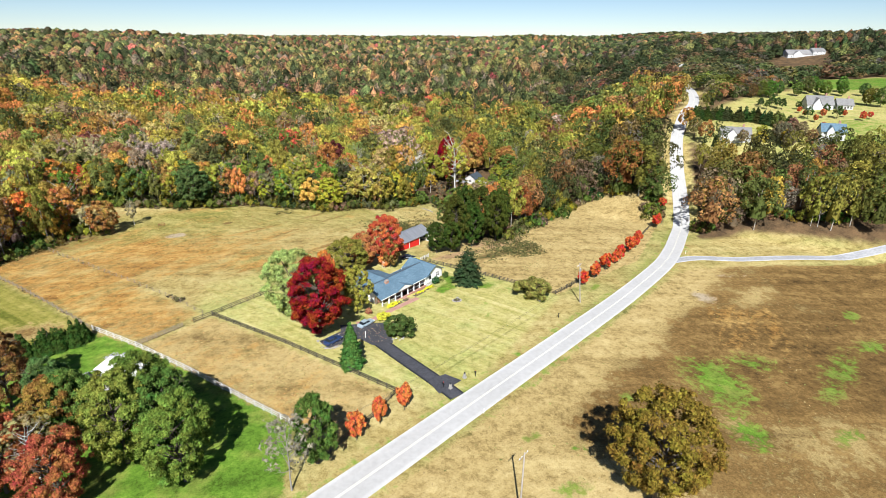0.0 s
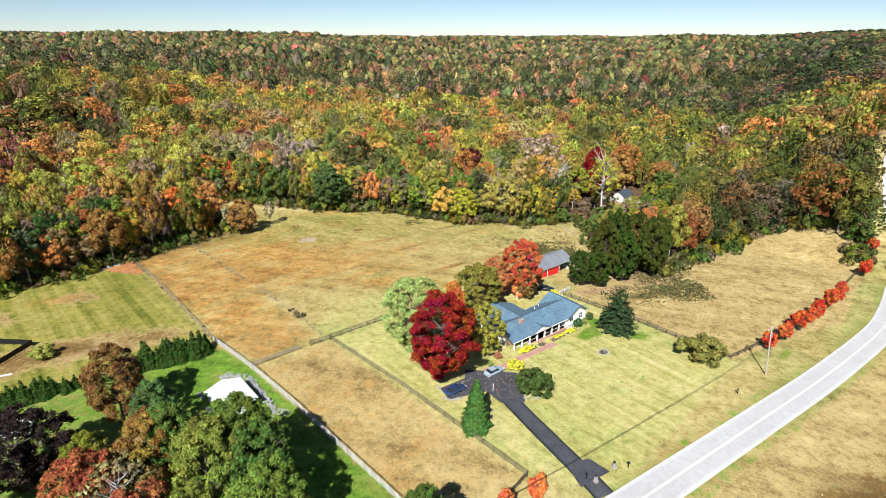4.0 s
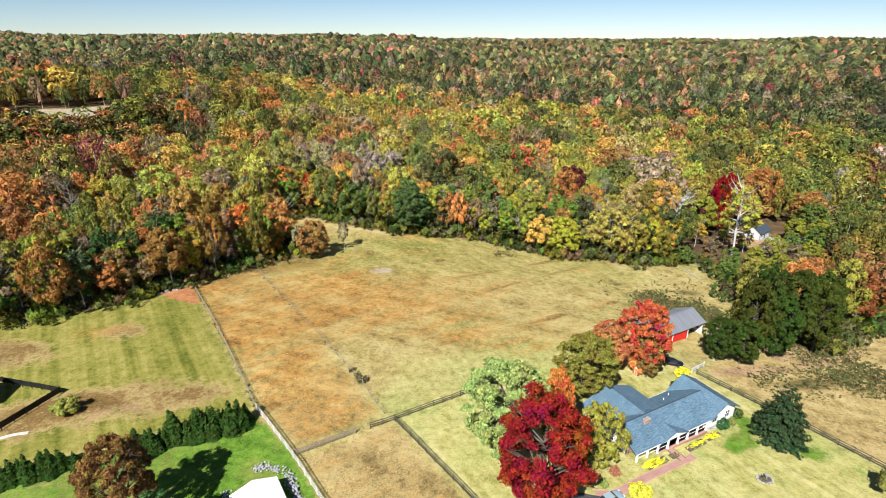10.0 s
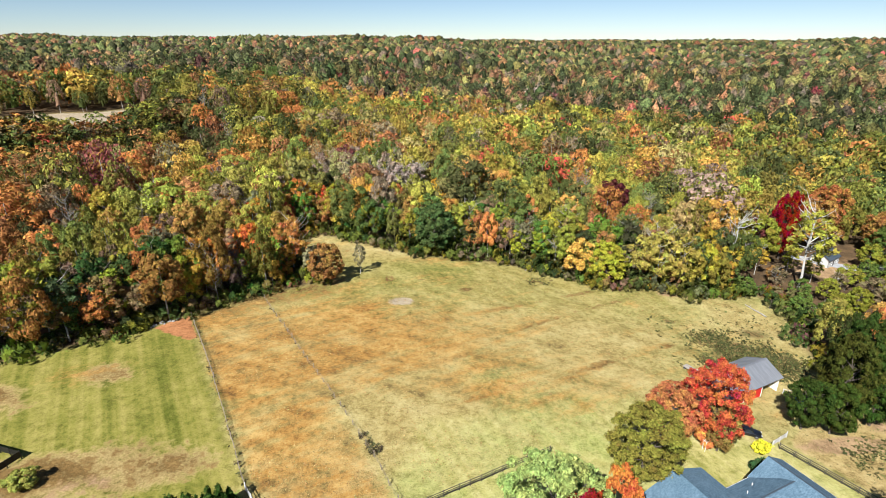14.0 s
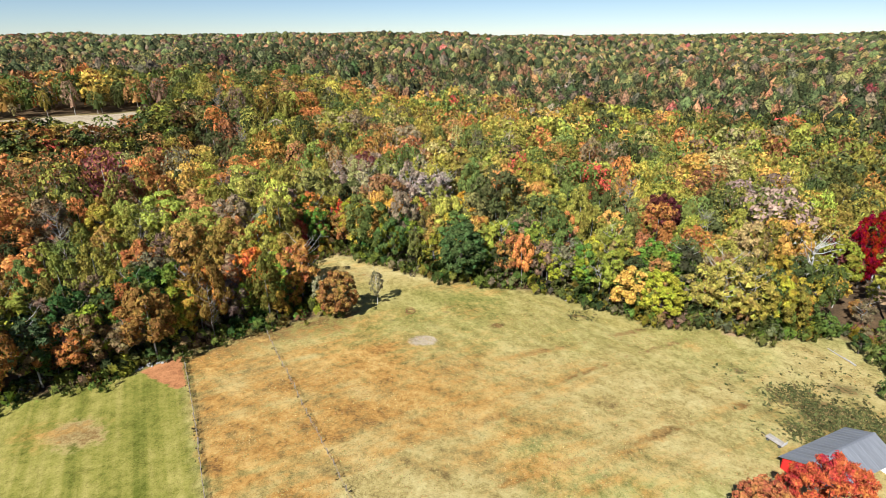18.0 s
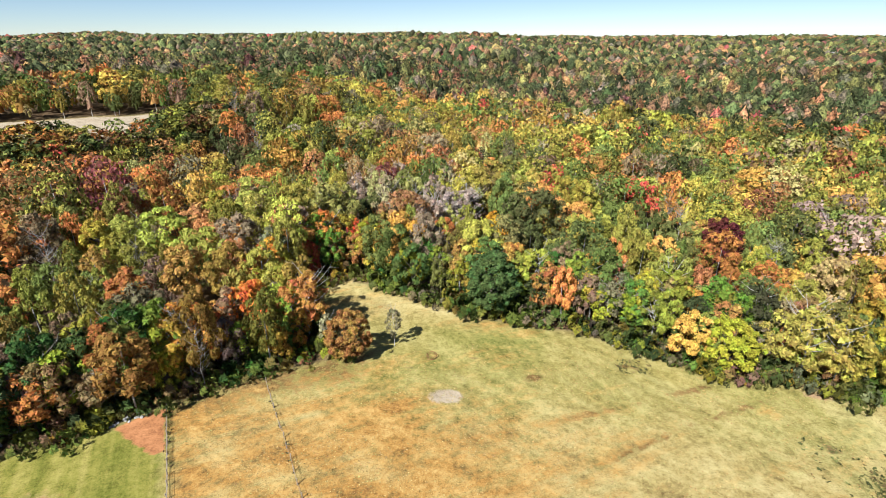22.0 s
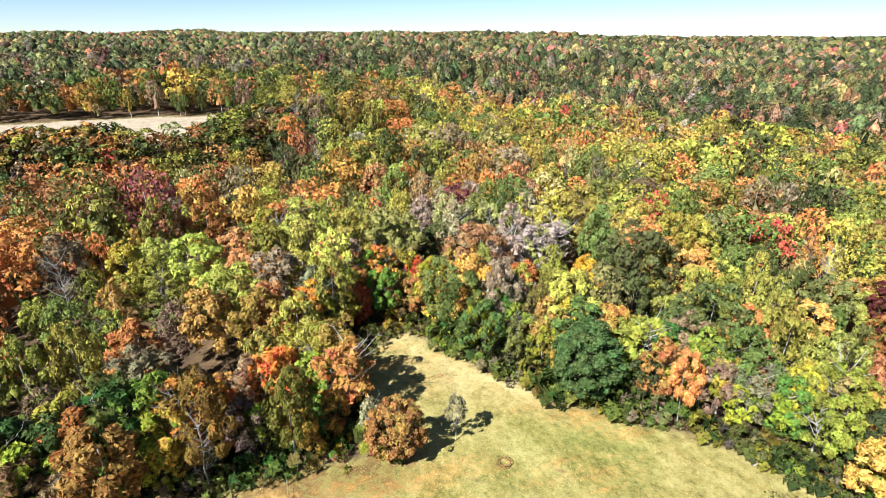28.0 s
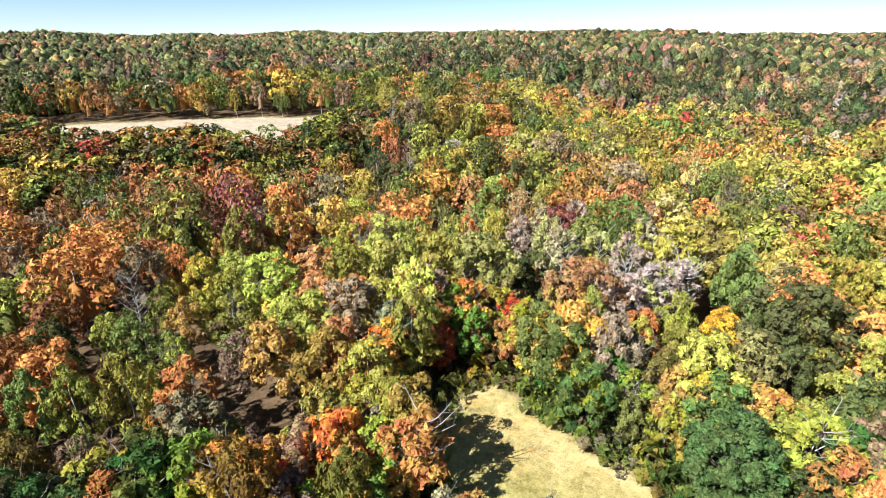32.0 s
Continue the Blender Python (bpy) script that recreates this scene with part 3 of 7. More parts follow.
def leaf_tris(rng, c, out, size, wild=0.35):
    n = len(c)
    nrm = unit(out + rng.normal(size=(n, 3)) * wild)
    t1 = unit(np.cross(nrm, rng.normal(size=(n, 3))))
    t2 = np.cross(nrm, t1)
    s = size * rng.uniform(0.55, 1.35, (n, 1))
    k = rng.uniform(0.55, 1.0, (n, 1))
    return np.stack([c - t1 * s * 0.75 - t2 * s * 0.35 * k, c + t1 * s * 0.7 - t2 * s * 0.5 * k, c + t2 * s * 0.85 * k + t1 * s * rng.uniform(-0.4, 0.4, (n, 1))], 1)


def spruce_tris(rng, n, size, branches=130, width=0.36, base=0.02, droop=0.22, power=0.75):
    """An evergreen of height 1: whorls of separate drooping branches, longest below."""
    h = 1 - np.sqrt((np.arange(branches) + 0.5) / branches)
    h = np.clip(h + rng.normal(size=branches) * 0.012, 0, 0.99)
    a = np.arange(branches) * 2.39996 + rng.normal(size=branches) * 0.3
    ln = width * (1 - h) ** power * rng.uniform(0.72, 1.12, branches) + 0.012
    k = rng.choice(branches, n, p=ln / ln.sum())
    u = rng.random(n) ** 0.6
    side = rng.normal(size=n) * 0.11 * (1.15 - u) * ln[k] * 1.6
    ca, sa = np.cos(a[k]), np.sin(a[k])
    r = u * ln[k]
    z = base + (1 - base) * h[k] - droop * r + 0.5 * droop * r * u + rng.normal(size=n) * 0.010
    c = np.stack([r * ca - side * sa, r * sa + side * ca, np.maximum(z, 0.004)], -1)
    out = unit(np.stack([0.7 * ca, 0.7 * sa, np.full(n, 0.8)], -1))
    return leaf_tris(rng, c, out, size, 0.45)


def dome_tris(rng, seg, rings, width, base, rough_):
    """A crown seen from afar: a bumpy closed dome of height 1."""
    pts = [np.array((0.0, 0.0, 1.0))[None]]
    for i in range(1, rings + 1):
        f = i / rings
        a = np.arange(seg) * 6.2832 / seg + 0.4 * (i % 2) + rng.normal(size=seg) * 0.15
        r = width * np.sin(f * 1.85) * (1 + rng.normal(size=seg) * rough_)
        z = base + (1 - base) * (0.5 + 0.5 * np.cos(f * 2.5)) + rng.normal(size=seg) * rough_ * 0.28
        pts.append(np.stack([r * np.cos(a), r * np.sin(a), z], -1))
    faces = []
    for j in range(seg):
        k = (j + 1) % seg
        faces.append((0, 1 + j, 1 + k))
        for i in range(rings - 1):
            a, b = 1 + i * seg, 1 + (i + 1) * seg
            faces += [(a + j, b + j, a + k), (a + k, b + j, b + k)]
    return np.concatenate(pts), np.array(faces)


def dome_tree(seed, seg, rings, width, base, rough_, n=0, size=0.14, boughs=7):
    """A far crown with a few clumps standing out of it."""
    v, f = dome_tris(np.random.default_rng(seed), seg, rings, width, base, rough_)
    if n > 100:
        v = v * (0.42, 0.42, 0.56) + (0, 0, 0.10)
    if n:
        c = crown_tris(np.random.default_rng(seed + 50), n, size, boughs, width * (1.2 if n > 100 else 1.32), base, 0.8, 0.2, 0.42).reshape(-1, 3)
        f = np.concatenate([f, len(v) + np.arange(len(c)).reshape(-1, 3)])
        v = np.concatenate([v, c])
    return v, f


def plume_tris(rng, n, size, plumes=9, width=0.30):
    """A feathery cedar of height 1: upright pointed plumes round one stem."""
    a = np.arange(plumes) * 2.39996 + rng.normal(size=plumes) * 0.3
    rad = width * np.sqrt((np.arange(plumes) + 0.2) / plumes) * 0.72
    top = 1 - 0.75 * (rad / width) + rng.normal(size=plumes) * 0.06
    top[0] = 1.0
    k = rng.choice(plumes, n, p=top / top.sum())
    h = 1 - np.sqrt(rng.random(n))
    b = rng.random(n) * 6.2832
    r = width * 0.42 * (1 - h) ** 0.8 * (0.8 + 0.2 * rng.random(n)) + 0.01
    c = np.stack([rad[k] * np.cos(a[k]) * (1 - 0.35 * h) + r * np.cos(b), rad[k] * np.sin(a[k]) * (1 - 0.35 * h) + r * np.sin(b), h * top[k]], -1)
    return leaf_tris(rng, c, unit(np.stack([np.cos(b), np.sin(b), np.full(n, 0.55)], -1)), size, 0.4)


def limb(co, faces, a, b, ra, rb, sides=6):
    a, b = np.array(a, float), np.array(b, float)
    d = unit(b - a)
    u = unit(np.cross(d, (0.3, 0.7, 0.2)))
    v = np.cross(d, u)
    k = len(co)
    for p, r in ((a, ra), (b, rb)):
        for i in range(sides):
            t = 6.2832 * i / sides
            co.append(p + r * (np.cos(t) * u + np.sin(t) * v))
    for i in range(sides):
        j = (i + 1) % sides
        faces.append((k + i, k + j, k + sides + j, k + sides + i))


def trunk_mesh(name, rng, top=0.72, radius=0.022, limbs=9, material=None, twigs=0, spread=0.34, low=0.25):
    """A tapered, slightly crooked trunk with forking limbs, for a tree of height 1."""
    co, faces = [], []
    pts = [np.array((0, 0, -0.03))]
    for i in range(1, 6):
        pts.append(np.array((rng.normal() * 0.012 * i / 2, rng.normal() * 0.012 * i / 2, top * i / 5)))
    for i in range(5):
        limb(co, faces, pts[i], pts[i + 1], radius * (1.15 if i == 0 else 1) * (1 - 0.17 * i), radius * (1 - 0.17 * (i + 1)), 8)
    for k in range(limbs):
        f = rng.uniform(low, top * 0.97)
        p = pts[0] + (pts[-1] - pts[0]) * (f / top)
        a = k * 2.4 + rng.normal() * 0.3
        r = spread * rng.uniform(0.6, 1.1)
        e = p + np.array((np.cos(a) * r, np.sin(a) * r, r * rng.uniform(0.5, 1.0)))
        m = (p + e) / 2 + np.array((0, 0, -0.02))
        limb(co, faces, p, m, radius * 0.42, radius * 0.28, 5)
        limb(co, faces, m, e, radius * 0.28, radius * 0.08, 5)
        for _ in range(twigs):
            s = m + (e - m) * rng.random()
            limb(co, faces, s, s + unit(rng.normal(size=3) + (0, 0, 0.6)) * r * rng.uniform(0.25, 0.55), radius * 0.12, radius * 0.03, 3)
    return fast_mesh(name, np.array(co), np.array(faces), material or M_BARK, smooth=True)


def crown_mesh(name, cards, material):
    return fast_mesh(name, cards.reshape(-1, 3), np.arange(cards.shape[0] * cards.shape[1]).reshape(-1, cards.shape[1]), material)


TREE_KINDS = {}


def tree_kind(key, crown, trunk):
    TREE_KINDS[key] = (crown, trunk)


for v in range(5):
    r = np.random.default_rng(20 + v)
    tree_kind(f"round{v}", crown_mesh("crown", crown_tris(r, 2000, 0.048, 30 + 2 * v, 0.40, 0.12), M_LEAF), trunk_mesh("trunk", r))
for v in range(5):
    r = np.random.default_rng(30 + v)
    tree_kind(f"full{v}", crown_mesh("crown", crown_tris(r, 12000, 0.027, 115 + 12 * v, 0.41, 0.05, 0.72, 0.45, 0.5, -0.92, 1.14, 0.16), M_LEAF), trunk_mesh("trunk", r, 0.66, limbs=20, twigs=2, spread=0.25))
for v in range(3):
    r = np.random.default_rng(35 + v)
    tree_kind(f"fine{v}", crown_mesh("crown", crown_tris(r, 26000, 0.0185, 150 + 20 * v, 0.41, 0.05, 0.75, 0.6, 0.6, -0.92, 1.12, 0.2), M_LEAF), trunk_mesh("trunk", r, 0.66, limbs=24, twigs=3, spread=0.27))
for v in range(5):
    r = np.random.default_rng(40 + v)
    tree_kind(f"tall{v}", crown_mesh("crown", crown_tris(r, 1700, 0.038, 26, 0.29, 0.12, 0.9, 0.4, 0.4, -0.9), M_LEAF), trunk_mesh("trunk", r, 0.85, 0.016, 12))
for v in range(2):
    r = np.random.default_rng(60 + v)
    tree_kind(f"thin{v}", crown_mesh("crown", crown_tris(r, 1100, 0.046, 26, 0.32, 0.25, 0.7, 0.6, 0.6, -0.8, 0.9, 0.2), M_LEAF),
              trunk_mesh("trunk", r, 0.9, 0.014, 18, M_BARK_PALE, 3, 0.30, 0.3))
for v in range(2):
    r = np.random.default_rng(80 + v)
    tree_kind(f"cone{v}", crown_mesh("crown", plume_tris(r, 2200, 0.075, 10 + v), M_LEAF), trunk_mesh("trunk", r, 0.8, 0.02, 1, spread=0.1))
for v in range(2):
    r = np.random.default_rng(85 + v)
    tree_kind(f"spruce{v}", crown_mesh("crown", spruce_tris(r, 11000, 0.030, 240, 0.40, 0.02, 0.12), M_LEAF), trunk_mesh("trunk", r, 0.8, 0.02, 12, spread=0.15))
    tree_kind(f"cypress{v}", crown_mesh("crown", crown_cards(r, 5200, 0.036, width=0.24, base=0.02, cone=True), M_LEAF), trunk_mesh("trunk", r, 0.6, 0.02, 1, spread=0.08))
for v in range(2):
    r = np.random.default_rng(90 + v)
    tree_kind(f"bare{v}", crown_mesh("crown", crown_tris(r, 380, 0.034, 24, 0.32, 0.3), M_LEAF), trunk_mesh("trunk", r, 0.92, 0.012, 26, M_BARK_PALE if v else M_BARK_GREY, 7, 0.20, 0.30))
tree_kind("dead0", crown_mesh("crown", crown_tris(np.random.default_rng(97), 60, 0.03, 20, 0.30, 0.4), M_LEAF), trunk_mesh("trunk", np.random.default_rng(96), 0.86, 0.020, 20, M_BARK_WHITE, 5, 0.30, 0.34))
tree_kind("sycamore0", crown_mesh("crown", crown_tris(np.random.default_rng(99), 1500, 0.030, 40, 0.30, 0.34, 0.8, 0.6, 0.6, -0.8, 0.8, 0.25), M_LEAF), trunk_mesh("trunk", np.random.default_rng(98), 0.92, 0.018, 22, M_BARK_WHITE, 5, 0.26, 0.30))
for v in range(3):
    r = np.random.default_rng(100 + v)
    tree_kind(f"bush{v}", crown_mesh("crown", crown_tris(r, 2600, 0.085, 20, 0.58, 0.0, 0.8, 0.3, 0.4, -0.9), M_LEAF), trunk_mesh("trunk", r, 0.5, 0.03, 6))
    tree_kind(f"young{v}", crown_mesh("crown", crown_tris(r, 1900, 0.075, 24, 0.36, 0.22, 0.9, 0.4, 0.5, -0.9), M_LEAF), trunk_mesh("trunk", r, 0.75, 0.016, 8))


def jitter(c, rng, k=0.16):
    return tuple(float(max(0.008, q * (1 + rng.normal() * k))) for q in c)


def plant(kind, x, y, height, hue, wide=1.0, name="tree", label="", category="tree", group="", sink=0.0, spin=None):
    """One tree: an Empty at its foot with a trunk and a crown of leaf clumps."""
    crown, trunk = TREE_KINDS[kind]
    root = new(name)
    root.location = (x, y, float(ground_z(x, y)) - sink)
    root.rotation_euler = (0, 0, RNG.random() * 6.28 if spin is None else spin)
    root.scale = (height * wide, height * wide, height)
    for part_name, me in (("trunk", trunk), ("crown", crown)):
        ob = new(part_name, me)
        ob.parent = root
        if part_name == "crown":
            ob.color = rgb(hue if not isinstance(hue, str) else jitter(HUES[hue], RNG, 0.08))
    return tagged(root, label or "autumn tree", category, group)


# woods: joined, too many to count
NAMES = list(HUES)


def pick_hues(x, y, rng):
    """Each tree's hue, in drifts of one kind."""
    n = len(x)
    a, b = rough(x + 40, y, 37), rough(x - 90, y + 55, 61)
    p = np.tile(np.array([0.24, 0.19, 0.23, 0.06, 0.018, 0.08, 0.075, 0.085, 0.008, 0.008, 0.010, 0.065, 0.02]), (n, 1))
    idx = {k: i for i, k in enumerate(NAMES)}
    p[:, idx["orange"]] *= 1 + 1.6 * np.clip(a, 0, 1)
    p[:, idx["rust"]] *= 1 + 1.4 * np.clip(a, 0, 1)
    p[:, idx["green"]] *= 1 + 1.2 * np.clip(-a, 0, 1)
    p[:, idx["olive"]] *= 1 + 1.2 * np.clip(b, 0, 1)
    p[:, idx["lime"]] *= 1 + 1.5 * np.clip(b, 0, 1)
    p[:, idx["deep"]] *= 1 + 1.4 * np.clip(-b, 0, 1)
    bright = np.maximum(sstep(-60, 30, x), sstep(-130, -50, x) * sstep(222, 250, y)) * (np.hypot(x, y - 150) < 420) * sstep(220, 120, x)
    for q, f in (("lime", 0.9), ("straw", 1.2), ("pink", 1.2), ("gold", 0.8), ("olive", 0.5), ("brown", 0.4), ("deep", -0.15)):
        p[:, idx[q]] *= 1 + f * bright
    warm = sstep(10, -30, x) * sstep(205, 225, y) * sstep(360, 300, y)
    for q, f in (("orange", 0.8), ("gold", 1.1), ("rust", 1.0), ("brown", 0.5), ("deep", -0.5), ("green", -0.35), ("lime", -0.2)):
        p[:, idx[q]] *= 1 + f * warm
    green_side = sstep(0, 30, x) * (y < 340)
    for q in ("orange", "rust", "red"):
        p[:, idx[q]] *= 1 - 0.2 * green_side
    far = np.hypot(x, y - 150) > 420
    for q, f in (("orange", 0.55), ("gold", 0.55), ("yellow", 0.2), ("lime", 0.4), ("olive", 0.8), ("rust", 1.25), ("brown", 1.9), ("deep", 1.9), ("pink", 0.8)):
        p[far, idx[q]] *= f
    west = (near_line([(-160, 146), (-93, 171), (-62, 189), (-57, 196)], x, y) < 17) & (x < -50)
    # shady east edge of the woods, its darkness put into the leaf colour
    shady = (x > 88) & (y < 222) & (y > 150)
    p[west, idx["deep"]] *= 1.5
    p[west, idx["brown"]] *= 4.5
    p[west, idx["rust"]] *= 1.3
    for q in ("lime", "yellow", "pink", "straw"):
        p[west, idx[q]] *= 0.2
    p[west, idx["orange"]] *= 0.4
    p[(x < -45) & (y > 165) & (y < 240), idx["deep"]] *= 0.4
    c = np.cumsum(p, 1) / p.sum(1, keepdims=True)
    k = (rng.random((n, 1)) > c).sum(1)
    col = np.array([HUES[q] for q in NAMES])[k]
    col = (0.92 * col + 0.08 * np.array((0.24, 0.19, 0.05))) * (1 + np.clip(rng.normal(size=(n, 1)), -2, 1.5) * 0.22) * (1 + rng.normal(size=(n, 3)) * 0.07)
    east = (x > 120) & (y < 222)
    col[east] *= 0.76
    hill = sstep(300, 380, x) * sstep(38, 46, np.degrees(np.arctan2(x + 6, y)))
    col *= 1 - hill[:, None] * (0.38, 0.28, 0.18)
    # distant crowns are greyed, which puts haze into their leaf colour
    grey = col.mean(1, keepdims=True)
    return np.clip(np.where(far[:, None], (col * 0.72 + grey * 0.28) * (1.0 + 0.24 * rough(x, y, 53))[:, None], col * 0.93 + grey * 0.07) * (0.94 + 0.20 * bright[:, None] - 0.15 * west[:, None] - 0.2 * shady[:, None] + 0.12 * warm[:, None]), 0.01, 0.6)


SYCAMORE_GLADE = [(98, 200), (106, 186), (120, 188), (138, 198), (158, 214), (176, 236), (166, 252), (124, 249), (108, 236), (100, 216)]
GROVE = [(70, 148), (104, 147), (118, 166), (104, 172), (90, 166), (76, 158)]
BENCH_FRONT = [(-306, 324), (-226, 306), (-150, 342), (-138, 404), (-112, 394), (-122, 322), (-205, 276), (-296, 294)]
CLEAR = [OPEN, HAY_BENCH, BENCH_FRONT, GROVE, SYCAMORE_GLADE] + FAR_CLEARINGS + EAST_LAWNS + [EAST_CLEAR, [(560, 318), (640, 318), (750, 376), (730, 415), (655, 398)]]


def sites(step, near, far, rng):
    """Jittered tree sites between two distances, where there are woods and the camera ever looks."""
    g = np.arange(-far, far, step)
    x, y = np.meshgrid(g, g + 150)
    x, y = (q.ravel() + rng.uniform(-0.42, 0.42, q.size) * step for q in (x, y))
    d = np.hypot(x, y - 150)
    ok = (d >= near) & (d < far) & (y > 20 - 0.1 * np.abs(x))
    az = np.degrees(np.arctan2(x, y + 10))
    az2 = np.degrees(np.arctan2(x + 11, y - 120))
    ok &= (az < 74) & (az2 > -68)
    x, y = x[ok], y[ok]
    keep = np.ones(len(x), bool)
    for p in CLEAR:
        keep &= inside(p, x, y, 1.0) < 0.4
    road_gap = near_line(ROAD[::4], x, y)
    keep &= (road_gap > 9.6) | ((x > 306) & (road_gap > 4.2))
    keep &= near_line(SIDE_ROAD[::4], x, y) > 6
    return x[keep], y[keep]


def woods(name, label, x, y, templates, h_lo, h_hi, wide, rng, trunks=False, leaf=M_WOODS_FAR):
    n = len(x)
    k = rng.integers(0, len(templates), n)
    ht = (h_lo + (h_hi - h_lo) * rng.beta(1.7, 1.5, n)) * (1 + 0.18 * rough(x, y, 23))
    wd = ht * rng.uniform(0.7, 1.4, n) * wide
    ht = ht * (1 - 0.40 * sstep(300, 370, x) * sstep(40, 47, np.degrees(np.arctan2(x + 6, y))))
    an = rng.random(n) * 6.283
    z = ground_z(x, y)
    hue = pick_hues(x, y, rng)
    co, hu, fa, base_n = [], [], [], 0
    for i, t in enumerate(templates):
        s = np.nonzero(k == i)[0]
        flat, tris = t if isinstance(t, tuple) else (t.reshape(-1, 3), np.arange(t.shape[0] * 3).reshape(-1, 3))
        c, sn = np.cos(an[s])[:, None], np.sin(an[s])[:, None]
        px = (flat[None, :, 0] * c - flat[None, :, 1] * sn) * wd[s, None] + x[s, None]
        py = (flat[None, :, 0] * sn + flat[None, :, 1] * c) * wd[s, None] + y[s, None]
        pz = flat[None, :, 2] * ht[s, None] + z[s, None]
        co.append(np.stack([px, py, pz], -1).reshape(-1, 3))
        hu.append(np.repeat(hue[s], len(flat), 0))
        fa.append((tris[None] + (base_n + np.arange(len(s)) * len(flat))[:, None, None]).reshape(-1, 3))
        base_n += len(s) * len(flat)
    smooth = isinstance(templates[0], tuple)
    me = fast_mesh(name, np.concatenate(co), np.concatenate(fa), leaf, np.concatenate(hu), smooth)
    tagged(new(name, me), label, "woods", kind="stuff")
    if trunks:
        cyl = np.array([(math.cos(a) * 0.012, math.sin(a) * 0.012) for a in (0, 2.094, 4.189)])
        sel = rng.random(n) < 0.5
        xs, ys, zs, hs = x[sel], y[sel], z[sel], ht[sel]
        lo = np.stack([xs[:, None] + cyl[None, :, 0] * hs[:, None], ys[:, None] + cyl[None, :, 1] * hs[:, None], np.repeat(zs[:, None], 3, 1)], -1)
        hi = lo.copy()
        hi[..., 2] += 0.8 * hs[:, None]
        hi[..., :2] = hi[..., :2] * 0.4 + np.stack([xs, ys], -1)[:, None] * 0.6 + rng.normal(size=(len(xs), 1, 2)) * 0.4
        co = np.concatenate([lo, hi], 1).reshape(-1, 3)
        b = np.arange(len(xs))[:, None] * 6
        f = np.concatenate([b + np.array(q) for q in ((0, 1, 4, 3), (1, 2, 5, 4), (2, 0, 3, 5))])
        tagged(new("woodland_trunks", fast_mesh("woodland_trunks", co, f, M_BARK_PALE)), "pale bare trunks standing among the woods", "tree trunks", kind="stuff")


def templates(seed, count, n, size, boughs, width=0.36, base=0.12, low=-0.55, wild=0.32, flat=0.78, bough=1.0):
    return [crown_tris(np.random.default_rng(seed + i), n, size, boughs, width * (0.85 + 0.3 * i / count), base, flat, 0.3, wild, low, bough) for i in range(count)]


r = np.random.default_rng(11)
X, Y = sites(8.4, 0, 420, r)
LANDMARKS = [(120, 216.5), (109, 234.5), (131, 243), (78, 270), (8, 270), (-33, 261), (-44, 249), (-102, 256), (-107, 251), (-45, 232), (160, 262), (6.4, 234.5), (-1, 285), (-7, 281), (118, 222), (128, 238), (-29, 328), (-36, 312), (-19, 295), (-11, 289), (-3, 306), (-4, 282), (-13, 272), (-27, 288), (2, 293), (-41, 299), (-10, 314), (-47, 278)]
room = np.min([np.hypot(X - a, Y - b) for a, b in LANDMARKS], axis=0) > 5.5
X, Y = X[room], Y[room]
path_gap = near_line([(-3, 60), (2, 100), (-1, 130), (-11, 165)], X, Y)
close = (path_gap < 150) & (np.abs(X) < 125)
mid = ~close & ((path_gap < 235) | ((X > 60) & (Y < 260) & (np.hypot(X, Y) < 320)) | ((X < -20) & (X > -330) & (Y > 230) & (path_gap < 320)))
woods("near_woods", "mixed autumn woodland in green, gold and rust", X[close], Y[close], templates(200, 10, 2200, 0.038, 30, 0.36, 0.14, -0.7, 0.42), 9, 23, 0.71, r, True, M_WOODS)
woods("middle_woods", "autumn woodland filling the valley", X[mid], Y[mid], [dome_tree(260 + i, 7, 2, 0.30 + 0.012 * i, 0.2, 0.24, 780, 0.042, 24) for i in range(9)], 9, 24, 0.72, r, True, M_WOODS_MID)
rest = ~close & ~mid
# bare and thinly leaved trees standing among the others
pick = np.nonzero((close | mid) & (rough(X, Y, 19) > -0.2))[0]
pick = pick[r.random(len(pick)) < 0.10]
co, fa, base_n = [], [], 0
for i, k in enumerate(pick):
    me = TREE_KINDS[f"bare{i % 2}"][1]
    v = np.zeros(len(me.vertices) * 3)
    me.vertices.foreach_get("co", v)
    f = np.zeros(len(me.loops), int)
    me.loops.foreach_get("vertex_index", f)
    a, h = r.random() * 6.28, r.uniform(14, 24)
    v = v.reshape(-1, 3) * (h * 0.7, h * 0.7, h * 0.92)
    x, y = X[k] + r.normal() * 2.5, Y[k] + r.normal() * 2.5
    co.append(np.stack([v[:, 0] * math.cos(a) - v[:, 1] * math.sin(a) + x, v[:, 0] * math.sin(a) + v[:, 1] * math.cos(a) + y, v[:, 2] + float(ground_z(x, y))], -1))
    fa.append(f.reshape(-1, 4) + base_n)
    base_n += len(v)
tagged(new("bare_woods", fast_mesh("bare_woods", np.concatenate(co), np.concatenate(fa), M_BARK_GREY)), "pale leafless trees scattered through the woods", "bare trees", kind="stuff")
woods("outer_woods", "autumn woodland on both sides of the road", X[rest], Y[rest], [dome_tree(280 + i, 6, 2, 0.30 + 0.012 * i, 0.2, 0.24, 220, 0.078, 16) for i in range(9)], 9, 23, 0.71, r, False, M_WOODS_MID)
gx, gy = (q.ravel() + r.uniform(-2, 2, q.size) for q in np.meshgrid(np.arange(-310, -100, 4.6), np.arange(270, 410, 4.6)))
low = inside(BENCH_FRONT, gx, gy, 1.0) > 0.5
